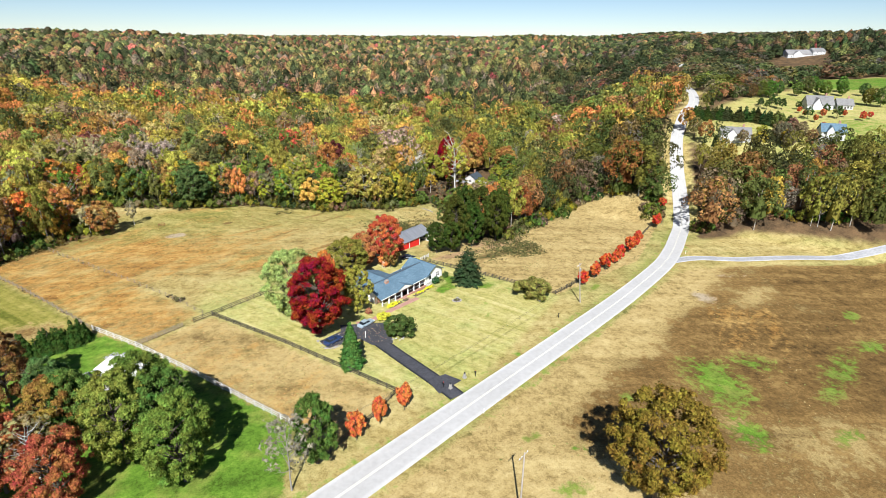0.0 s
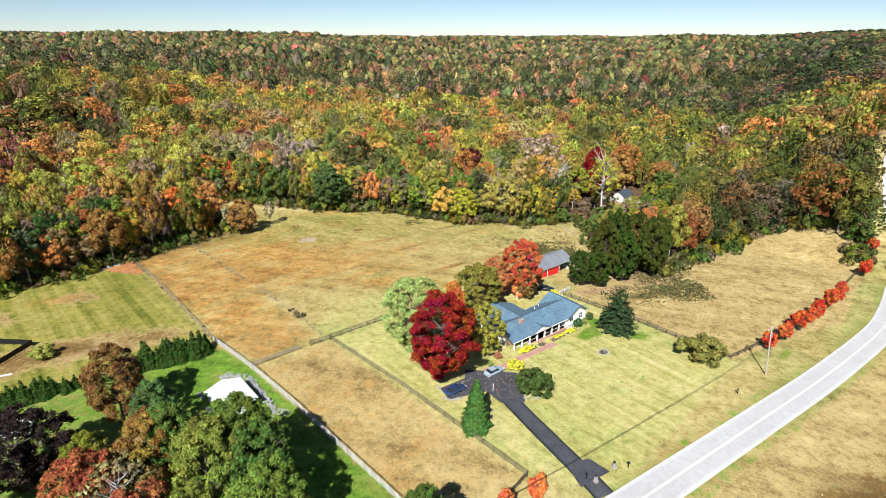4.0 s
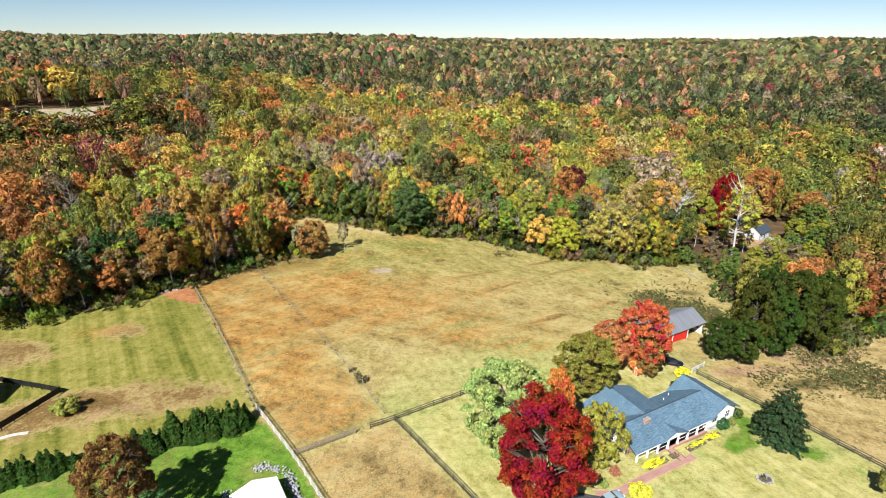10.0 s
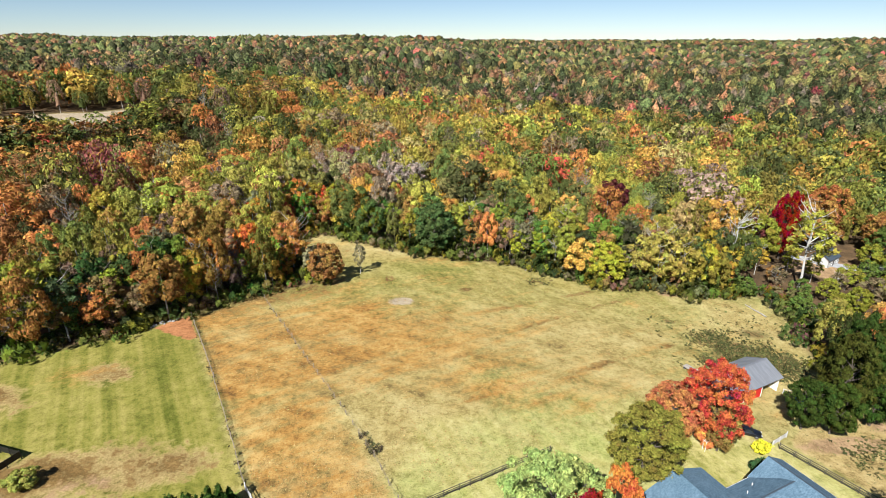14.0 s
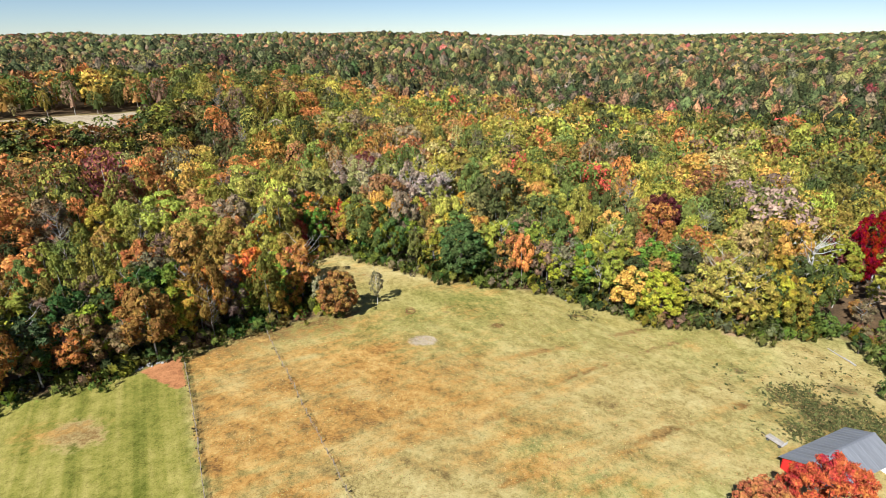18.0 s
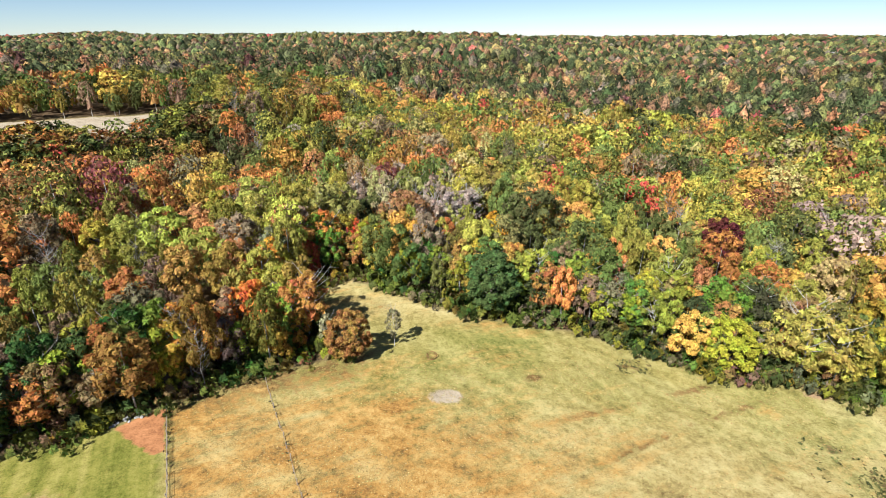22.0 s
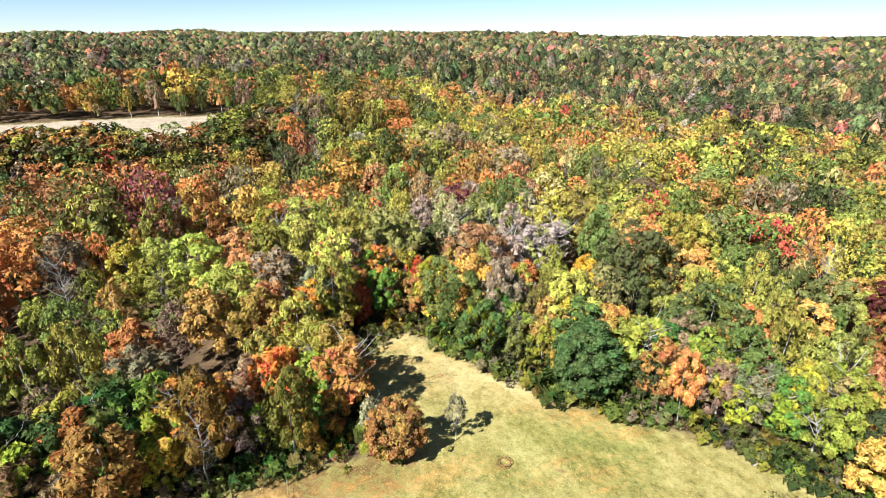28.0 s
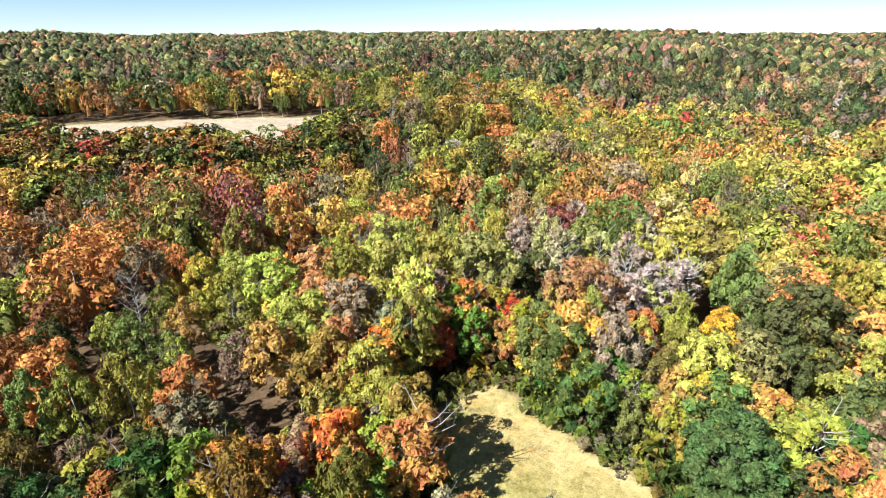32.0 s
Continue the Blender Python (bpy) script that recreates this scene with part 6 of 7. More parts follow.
for kind, x, y, h, c, w, nm, lab in (
        ("full3", -33.0, 261.0, 15.0, (0.52, 0.04, 0.03), 0.55, "maple_tree", "bright red maple behind the pasture tip"),
        ("thin0", -1.0, 285.0, 19.0, (0.36, 0.26, 0.22), 1.0, "pale_tree", "pale pink-grey tree with bare limbs"),
        ("thin1", -7.0, 281.0, 18.0, (0.35, 0.27, 0.23), 0.95, "pale_tree", "pale pink-grey tree with bare limbs"),
        ("full1", 8.0, 270.0, 16.0, (0.52, 0.24, 0.03), 0.75, "maple_tree", "golden-orange tree in the woods"),
        ("full2", -44.0, 249.0, 12.5, (0.40, 0.05, 0.04), 0.6, "maple_tree", "red-leaved maple beside the pasture tip"),
        ("full0", 160.0, 262.0, 24.0, (0.34, 0.10, 0.04), 0.8, "oak_tree", "rust-red oak behind the small white house"),
        ("full3", -102.0, 256.0, 17.0, (0.36, 0.33, 0.07), 0.8, "lime_tree", "bright lime-yellow tree in the woods"),
        ("full1", -107.0, 251.0, 17.0, (0.42, 0.28, 0.05), 0.8, "yellow_tree", "golden yellow tree in the woods")):
    T(kind, x, y, h, c, w, nm, lab)

for i, (x, y) in enumerate(((-29, 328), (-36, 312), (-19, 295), (-11, 289), (-3, 306), (-4, 282), (-13, 272), (-27, 288), (2, 293), (-41, 299), (-10, 314), (-47, 278))):
    T(f"thin{i % 2}", x, y, 17.0 + 1.3 * (i % 4), ((0.31, 0.21, 0.16), (0.33, 0.26, 0.14), (0.32, 0.28, 0.09))[i % 3], 0.8, "pale_tree", "pale thinly leaved tree with bare limbs in the woods", group="pale trees in the woods")

# low trees and thicket round the sycamore glade
for i, (x, y, h, hue, k) in enumerate(((100.5, 212.0, 6.5, "green", "round1"), (104.0, 205.5, 5.5, "deep", "round2"), (108.5, 210.5, 5.0, "brown", "round3"), (107.6, 199.0, 7.5, "green", "round4"), (113.0, 204.5, 6.5, "green", "round0"),
                                       (113.5, 195.5, 8.5, "green", "full1"), (120.5, 201.0, 8.0, "olive", "full2"), (128.0, 203.0, 9.0, "olive", "full0"), (136.0, 207.5, 10.0, "brown", "round2"), (146.0, 212.0, 10.0, "olive", "full3"), (156.0, 222.0, 11.0, "green", "round4"),
                                       (116.0, 223.0, 6.0, "rust", "round1"), (114.6, 238.0, 12.0, "olive", "thin1"), (126.0, 231.0, 8.0, "olive", "thin0"), (168.0, 240.0, 15.0, "green", "full2"), (140.0, 249.0, 17.0, "orange", "thin1"), (150.0, 254.0, 20.0, "rust", "round0"), (112.6, 217.0, 9.0, "brown", "thin1"), (117.0, 212.0, 7.0, "green", "round2"), (125.0, 211.0, 8.0, "olive", "round1"), (131.0, 215.0, 8.0, "brown", "thin0"), (137.5, 219.0, 9.0, "olive", "round3"),
                                       (146.5, 222.0, 9.0, "green", "round0"), (163.0, 229.0, 12.0, "olive", "full1"), (129.5, 224.0, 9.0, "olive", "thin1"), (113.5, 229.0, 10.0, "gold", "thin0"), (120.5, 240.5, 17.0, "olive", "round4"), (137.0, 252.0, 19.0, "green", "full3"), (157.0, 234.0, 10.0, "olive", "round2"), (172.0, 247.0, 18.0, "rust", "full0"), (126.0, 246.0, 16.0, "maroon", "round1"))):
    T(k, x, y, h, HUES[hue], (0.5 if k == "thin0" and h > 20 else 1.0), "glade_tree", f"{'tall thinly leaved' if h > 14 else 'low'} {'reddish' if hue in ('rust', 'orange') else 'green-brown'} tree round the small glade", group="trees round the glade")

# trees along the wood's edge, each standing by itself
rng = np.random.default_rng(77)
EDGE = [(-92, 175), (-77, 184), (-64, 193), (-58, 199), (-44, 211), (-34, 216), (-46, 224), (-50, 238), (-38, 256), (-24, 251), (-10, 244), (14, 238), (30, 234), (46, 228), (64, 222), (80, 219), (94, 218)]
edge_line = along(EDGE, 3.1)
west_hues = ("deep", "brown", "green", "olive", "brown", "brown", "deep")
edge_hues = ("green", "olive", "olive", "brown", "gold", "green", "rust", "lime", "green", "deep", "deep", "olive")
warm_hues = ("rust", "olive", "gold", "brown", "orange", "green", "rust", "lime")
for i, (x, y) in enumerate(edge_line):
    for row in range(2):
        pool = west_hues if x < -57 else warm_hues if x < -30 else edge_hues
        hue = jitter(tuple(1.08 * v for v in HUES[pool[rng.integers(0, len(pool))]]), rng, 0.14)
        kind = ("tall", "tall", "round", "thin")[rng.integers(0, 4)]
        kind += str(rng.integers(0, 5 if kind != "thin" else 2))
        h = rng.uniform(9, 15) + 3.5 * row + (2 if x < -50 else 0)
        a = np.array((x, y)) + rng.normal(size=2) * 1.1
        d = np.array((x - 5, y - 165.0))
        a = a + d / np.linalg.norm(d) * (0.5 + 4.2 * row)
        if inside(OPEN, a[0], a[1], 0.5) > 0.5:
            continue
        T(kind, a[0], a[1], h, hue, 0.72 if kind.startswith("round") else 0.95, "edge_tree", "woodland-edge tree in mixed autumn leaf", group="trees along the pasture edge")

# undergrowth along the edge, and trees beside the road
brush = []
hb = []
rng = np.random.default_rng(5)
bt = crown_tris(np.random.default_rng(3), 90, 0.26, 8, 0.6, 0.0, 0.8)
line = np.concatenate([along(OPEN[1:20], 1.1), along(EDGE, 1.8), along([(108, 214), (112, 205), (102, 187), (97, 166)], 1.5), along([(106, 155), (123, 164), (149, 173.5), (176, 182), (200, 167), (184, 149)], 1.6),
                       along([(188, 131), (213, 127), (251, 91), (330, 64)], 1.8)])
for x, y in line:
    for _ in range(2):
        if rng.random() < (0.35 if x < -10 else 0.12) + 0.35 * rough(x, y, 7):
            continue
        px_, py_ = x + rng.normal() * 2.0, y + rng.normal() * 1.2 + 1.0
        h = 0.7 + 4.6 * rng.random() ** 1.5
        brush.append(bt @ np.diag((h * 0.9, h * 0.9, h)) + (px_, py_, lift_to(px_, py_) - 0.05))
        hb.append(np.repeat([0.78 * np.array(jitter(HUES[("green", "olive", "green", "brown", "deep", "green")[rng.integers(0, 6)]], rng))], bt.shape[0] * 3, 0))
co = np.concatenate(brush).reshape(-1, 3)
tagged(new("undergrowth", fast_mesh("undergrowth", co, np.arange(len(co)).reshape(-1, 3), M_WOODS, np.concatenate(hb))), "tangled green and brown undergrowth along the wood's edge", "undergrowth", kind="stuff")

# rough sedge and weed tufts over the pastures
def tufts(name, label, poly, count, lo, hi, hues, seed):
    rng = np.random.default_rng(seed)
    p = np.array(poly)
    x = rng.uniform(p[:, 0].min(), p[:, 0].max(), count * 3)
    y = rng.uniform(p[:, 1].min(), p[:, 1].max(), count * 3)
    dens = 0.5 + 0.5 * rough(x, y * 2.2, 9) + 0.35 * rough(x, y, 3.1)
    ok = (rng.random(len(x)) < inside(poly, x, y, 4.0 if "weeds" == name else 0.6)) & (rng.random(len(x)) < np.clip(dens, 0.05, 1))
    x, y = x[ok][:count], y[ok][:count]
    n = len(x)
    z = ground_z(x, y)
    s = rng.uniform(lo, hi, n)
    hue = np.array([HUES.get(h, h) for h in hues])[rng.integers(0, len(hues), n)] * rng.uniform(0.55, 0.9, (n, 1))
    co, hu = [], []
    for k in range(3):
        a = rng.random(n) * 6.283
        dx, dy = np.cos(a) * s, np.sin(a) * s
        b = np.stack([x - dx * 0.55, y - dy * 0.55, z - 0.02], -1)
        c = np.stack([x + dx * 0.55, y + dy * 0.55, z - 0.02], -1)
        t = np.stack([x - dy * 0.5 + rng.normal(size=n) * s * 0.3, y + dx * 0.5 + rng.normal(size=n) * s * 0.3, z + s * rng.uniform(0.25, 0.6, n)], -1)
        co.append(np.stack([b, c, t], 1))
        hu.append(np.repeat(hue[:, None], 3, 1))
    co, hu = np.concatenate(co).reshape(-1, 3), np.concatenate(hu).reshape(-1, 3)
    tagged(new(name, fast_mesh(name, co, np.arange(len(co)).reshape(-1, 3), M_WOODS, hu)), label, "grass", kind="stuff")


SEDGE = [(0.48, 0.26, 0.10), (0.44, 0.31, 0.13), (0.52, 0.37, 0.16), (0.34, 0.26, 0.10), (0.36, 0.34, 0.12)]
tufts("sedge_grass", "orange-brown sedge tufts over the pasture", PASTURE, 30000, 0.12, 0.28, SEDGE, 41)
tufts("paddock_grass", "dry grass tufts in the paddock", PADDOCK, 5000, 0.12, 0.35, SEDGE, 42)
tufts("field_grass", "dry tufts and weeds in the rough field", EAST_FIELD, 6000, 0.15, 0.45, [(0.40, 0.30, 0.14), (0.30, 0.24, 0.1), (0.24, 0.24, 0.08)], 43)
tufts("south_grass", "dry tufts in the open field by the road", SOUTH_FIELD, 9000, 0.15, 0.45, [(0.30, 0.22, 0.10), (0.40, 0.30, 0.15), (0.22, 0.24, 0.07)], 44)
GREENS = [(0.11, 0.12, 0.04), (0.14, 0.14, 0.045), (0.20, 0.15, 0.06), (0.08, 0.085, 0.03)]
for j, poly in enumerate(([(67, 177), (72, 170), (84, 168), (92, 175), (93, 186), (84, 192), (72, 187)], [(96, 152), (110, 151), (120, 160), (112, 165), (98, 160)], [(112, 168), (126, 166), (150, 178), (146, 184), (118, 178)],
                          [(79, 142), (94, 138), (110, 137), (116, 148), (108, 153), (98, 148), (80, 146)], [(34, 214), (41, 215), (42, 219), (35, 219)], [(62, 196), (92, 206), (104, 196), (96, 178), (60, 170)])):
    tufts("weeds", "dark green weeds and briars in the grass", poly, (4600, 900, 900, 2600, 160, 260)[j], 0.3, 0.85, GREENS, 50 + j)
for j, poly in enumerate(([(-56.7, 193.2), (-56.2, 193.5), (-43.2, 170.3), (-25.2, 135.6), (-25.8, 135.4), (-43.8, 170.1)], [(-42.5, 205.5), (-42.1, 205.7), (-13.6, 155.7), (-6.3, 142.5), (-6.7, 142.3), (-14.0, 155.5)],
                          [(-9.6, 147.6), (-7.6, 148.6), (-5.0, 143.6), (-7.0, 142.6)])):
    tufts("fence_weeds", "weeds and brambles grown through the old fence", poly, (4200, 3400, 120)[j], 0.16, (0.55, 0.5, 1.0)[j], [(0.13, 0.13, 0.05), (0.10, 0.08, 0.04), (0.20, 0.15, 0.06), (0.08, 0.06, 0.035)], 60 + j)


# fallen leaves on the parking pad and under the maple
rng = np.random.default_rng(88)
n = 520
lx, ly = rng.uniform(21, 38.5, n), rng.uniform(103, 113.5, n)
lz = ground_z(lx, ly) + 0.16
ang, sz = rng.random(n) * 6.283, rng.uniform(0.07, 0.17, n)
quad = np.stack([np.stack([lx + np.cos(ang + k * 1.571) * sz * (1.0 if k % 2 else 0.6), ly + np.sin(ang + k * 1.571) * sz * (1.0 if k % 2 else 0.6), lz + rng.uniform(0, 0.03, n)], -1) for k in range(4)], 1)
hue = np.array([(0.40, 0.30, 0.18), (0.34, 0.12, 0.07), (0.45, 0.36, 0.22)])[rng.integers(0, 3, n)]
tagged(new("fallen_leaves", fast_mesh("fallen_leaves", quad.reshape(-1, 3), np.arange(4 * n).reshape(-1, 4), M_WOODS, np.repeat(hue, 4, 0))), "dry fallen leaves scattered over the parking pad", "leaves", kind="stuff")


# ---- small things ----
def boulder(rng, s):
    bm = bmesh.new()
    bmesh.ops.create_icosphere(bm, subdivisions=1, radius=s)
    for v in bm.verts:
        v.co = Vector((v.co.x * rng.uniform(0.8, 1.3), v.co.y * rng.uniform(0.8, 1.3), v.co.z * rng.uniform(0.5, 0.9)))
    return bm


rng = np.random.default_rng(9)
stones = [mesh_of(boulder(rng, 0.5), "stone", M_STONE) for _ in range(6)]
pale_stones = [mesh_of(boulder(rng, 0.5), "stone", M_RUBBLE) for _ in range(6)]


def stone_heap(pts, spread, count, lo, hi, label, seed, name="stone_heap", kinds=stones, pile=0.0):
    rng = np.random.default_rng(seed)
    root = empty(name, pose(*pts[0], lift_to(*pts[0])), label, "stones")
    inv = root.matrix_basis.inverted()
    ln = along(pts, 0.5) if len(pts) > 2 else np.linspace(pts[0], pts[-1], 20)
    for _ in range(count):
        q = ln[rng.integers(0, len(ln))] + rng.normal(size=2) * spread
        s = rng.uniform(lo, hi)
        part("stone", kinds[rng.integers(0, 6)], None, root, "", inv @ pose(q[0], q[1], lift_to(*q) + s * 0.2 + pile * rng.random() ** 2, rng.normal() * 12, rng.normal() * 12, rng.random() * 360) @ Matrix.Scale(s * 2, 4))


stone_heap([(-17.0, 119.2), (-15.4, 115.8), (-13.6, 112.2), (-11.9, 108.8)], 0.34, 300, 0.08, 0.24, "tumbled line of pale rubble stones beside the white fence", 1, kinds=pale_stones, pile=0.5)
stone_heap([(-22.2, 120.8), (-20.2, 120.9), (-18.4, 120.2)], 0.4, 120, 0.08, 0.22, "pale rubble heap behind the shed", 2, kinds=pale_stones, pile=0.3)
stone_heap([(-12.4, 107.8), (-11.0, 107.4), (-9.8, 106.8)], 0.5, 70, 0.08, 0.22, "pale rubble heap at the end of the stone line", 9, kinds=pale_stones, pile=0.3)
stone_heap([(-25.6, 116.4), (-25.0, 115.2), (-24.6, 114.4)], 0.3, 24, 0.10, 0.26, "pale stones beside the shed wall", 10, kinds=pale_stones)
stone_heap([(20.4, 108.8), (21.0, 105.0), (24.5, 104.9)], 0.15, 26, 0.15, 0.32, "edging stones round the parking pad", 3, "edging_stones")
stone_heap([(-64.6, 188.2), (-61.5, 190.4), (-59.5, 192.6)], 0.5, 24, 0.15, 0.4, "scattered stones at the field corner", 4)
stone_heap([(36.6, 103.0), (38.6, 102.4), (40.6, 103.2)], 0.2, 10, 0.18, 0.34, "stones round the clipped shrub", 5, "edging_stones")
stone_heap([(35.2, 226.2), (38.6, 227.2), (41.6, 226.2)], 0.7, 16, 0.2, 0.6, "stones and dead wood at the pasture edge", 6)


def flower_bed(x, y, w, d, turn, hue, label, n=120, h=0.5):
    rng = np.random.default_rng(int(abs(x * 10 + y)))
    t = crown_cards(rng, n, 0.16, 7, width=0.5, base=0.0, ragged=0.2)
    me = crown_mesh("blossom", t * (w, d, h * 1.2), M_LEAF)
    root = empty("flower_bed", pose(x, y, lift_to(x, y), 0, 0, turn), label, "flowers")
    part("soil", block(w, d, 0.14, 0.03, (0, 0, -0.04)), M_BARK, root)
    ob = part("blossom", me, None, root)
    ob.color = rgb(hue)


for x, y, w in ((44.2, 119.6, 6.4), (54.6, 124.2, 4.4), (59.0, 126.4, 4.2)):
    flower_bed(x, y, w, 1.3, 23, (0.80, 0.66, 0.03), "bright yellow flower bed along the porch")
for x, y, w in ((49.0, 121.6, 1.8), (53.2, 123.4, 2.0)):
    flower_bed(x, y, w, 1.2, 23, (0.20, 0.14, 0.07), "low flower bed of faded plants", 60, 0.3)
T("bush0", 38.6, 113.0, 2.0, (0.55, 0.47, 0.05), 1.5, "shrub", "yellow shrub beside the parking pad", "shrub")
T("bush2", 63.2, 145.4, 2.2, (0.66, 0.55, 0.04), 1.2, "shrub", "bright yellow shrub near the gate", "shrub")
T("bush1", 62.2, 128.6, 2.2, (0.045, 0.10, 0.03), 0.9, "shrub", "dark green clipped shrub at the porch end", "shrub")
T("bush0", 64.8, 129.6, 1.6, (0.22, 0.22, 0.06), 1.0, "shrub", "small shrub below the gable", "shrub")
T("bush2", 67.6, 131.8, 1.9, (0.08, 0.11, 0.03), 0.9, "shrub", "small dark shrub at the house corner", "shrub")
T("bush1", 60.0, 140.6, 2.2, (0.05, 0.09, 0.03), 1.3, "shrub", "rounded dark green shrub behind the house", "shrub")
T("bush0", 36.4, 117.4, 1.6, (0.32, 0.10, 0.07), 1.0, "shrub", "small reddish shrub at the house corner", "shrub")
T("bush2", 33.6, 115.0, 1.2, (0.26, 0.28, 0.07), 1.0, "shrub", "low green shrub beside the path", "shrub")


def bird_bath(x, y):
    b = empty("flower_ring", pose(x, y, lift_to(x, y)), "round stone-edged planting ring on the lawn", "planter")
    for i in range(14):
        a = i * 0.4488
        part("stone", stones[i % 6], None, b, "", pose(1.25 * math.cos(a), 0.95 * math.sin(a), 0.05, 0, 0, i * 40) @ Matrix.Scale(0.48, 4))
    part("soil", tube(1.2, 1.1, 0.16, 18, (0, 0, -0.04)), M_BARK, b)
    part("pedestal", tube(0.18, 0.12, 0.7, 10, (0.2, 0, 0.1)), M_STONE, b)
    part("bowl", tube(0.2, 0.42, 0.16, 16, (0.2, 0, 0.78)), M_STONE, b)
    ob = part("plants", crown_mesh("plants", crown_cards(np.random.default_rng(4), 60, 0.2, 5, width=0.6, base=0.0) * (1.3, 1.1, 0.6), M_LEAF), None, b, "", pose(-0.3, 0, 0.05))
    ob.color = (0.12, 0.10, 0.05, 1)


bird_bath(62.4, 116.0)


def mailbox(x, y, turn, label):
    b = empty("mailbox", pose(x, y, lift_to(x, y), 0, 0, turn), label, "mailbox")
    part("post", block(0.12, 0.12, 1.15, 0.01, (0, 0, -0.1)), M_BLACK, b)
    bx = part("box", block(0.24, 0.52, 0.24, 0.06, (0, 0, 1.05)), M_BLACK, b)
    part("flag", block(0.02, 0.08, 0.16, 0.0, (0.14, 0.1, 1.2)), M_RED, bx)
    part("bracket", block(0.08, 0.4, 0.06, 0.0, (0, 0.05, 0.98)), M_BLACK, b)


mailbox(38.4, 80.9, 20, "black mailbox on a post beside the driveway")
mailbox(46.9, 81.8, 20, "black mailbox on a post by the road")


def gate_pillar(x, y, label):
    b = empty("entrance_pillar", pose(x, y, lift_to(x, y), 0, 0, 20), label, "pillar")
    part("base", block(0.7, 0.7, 0.5, 0.05, (0, 0, -0.1)), M_STONE, b)
    part("shaft", block(0.45, 0.45, 0.7, 0.04, (0, 0, 0.4)), M_STONE, b)
    part("lamp", tube(0.12, 0.16, 0.35, 8, (0, 0, 1.1)), M_BLACK, b)


gate_pillar(39.6, 80.0, "low stone pillar with a lamp at the driveway")
gate_pillar(44.4, 82.2, "low stone pillar with a lamp across the driveway")


def roadside_marker(x, y, label, h=1.0):
    b = empty("marker_post", pose(x, y, lift_to(x, y)), label, "post")
    part("stake", block(0.1, 0.1, h, 0.01, (0, 0, -0.1)), M_WHITE, b)
    part("cap", block(0.14, 0.14, 0.05, 0.01, (0, 0, h - 0.1)), M_WHITE, b)


roadside_marker(41.6, 70.3, "white marker post on the road verge", 1.3)
roadside_marker(163.0, 117.0, "white post where the lane leaves the road", 1.2)
roadside_marker(31.0, 105.9, "white lamp post beside the drive", 2.0)


# ---- poles and wires ----
M_POLE = surface("pole_wood", (0.22, 0.19, 0.16), (0.44, 0.40, 0.35), 3.0, 0.9, relief=0.5, stretch=(1, 1, 0.1))


def utility_pole(x, y, h, turn, label, transformer=True, arms=1, lean=0.0):
    p = empty("utility_pole", Matrix.Translation((x, y, lift_to(x, y))) @ Matrix.Rotation(radians(lean), 4, (-0.81, -0.59, 0)) @ pose(0, 0, 0, 0, 0, turn), label, "pole")
    part("pole", tube(0.17, 0.11, h + 0.6, 10, (0, 0, -0.6)), M_POLE, p)
    for k in range(arms):
        z = h - 0.7 - k * 0.9
        a = part("crossarm", block(2.4, 0.11, 0.13, 0.01, (0, 0.15, z)), M_POLE, p)
        for sx in (-1.05, -0.4, 0.4, 1.05):
            part("insulator", tube(0.05, 0.04, 0.18, 8, (sx, 0.15, z + 0.13)), M_WHITE, a)
    if transformer:
        t = part("transformer", tube(0.26, 0.26, 0.85, 14, (0.38, 0.0, h - 2.6)), M_METAL, p, "grey transformer can")
        part("bushing", tube(0.05, 0.03, 0.22, 8, (0.38, 0.0, h - 1.75)), M_WHITE, t)
    return Vector((x, y, lift_to(x, y) + h))


def wire(a, b, sag, name="power_line", label="thin sagging power line between poles"):
    co, faces = [], []
    pts = [a.lerp(b, i / 16) - Vector((0, 0, sag * 4 * (i / 16) * (1 - i / 16))) for i in range(17)]
    for p, q in zip(pts[:-1], pts[1:]):
        limb(co, faces, p, q, 0.022, 0.022, 4)
    return tagged(new(name, fast_mesh(name, np.array(co), np.array(faces), M_BLACK)), label, "cable")


P1 = utility_pole(95.6, 101.4, 12.3, 20, "leaning wooden utility pole with transformer beside the road", lean=6)
utility_pole(33.4, 47.8, 11.8, 20, "pale utility pole with a crossarm in the field", False, 1)
for k in range(2):
    wire(P1 + Vector((-0.6 + 0.3 * k, 0.8, -4.6 - 0.5 * k)), Vector((3.6, 66.2 + 0.35 * k, 7.6 - 0.5 * k)), 1.2)
mailbox(83.2, 96.5, 110, "grey mailbox on a post at the road verge")
stone_heap([(74.2, 123.9), (75.0, 124.2)], 0.2, 5, 0.2, 0.34, "white stones at the foot of the spruce", 7, "edging_stones")
stone_heap([(84.6, 106.6), (85.2, 106.9)], 0.2, 4, 0.2, 0.36, "white stones beside the crab apple", 8, "edging_stones")


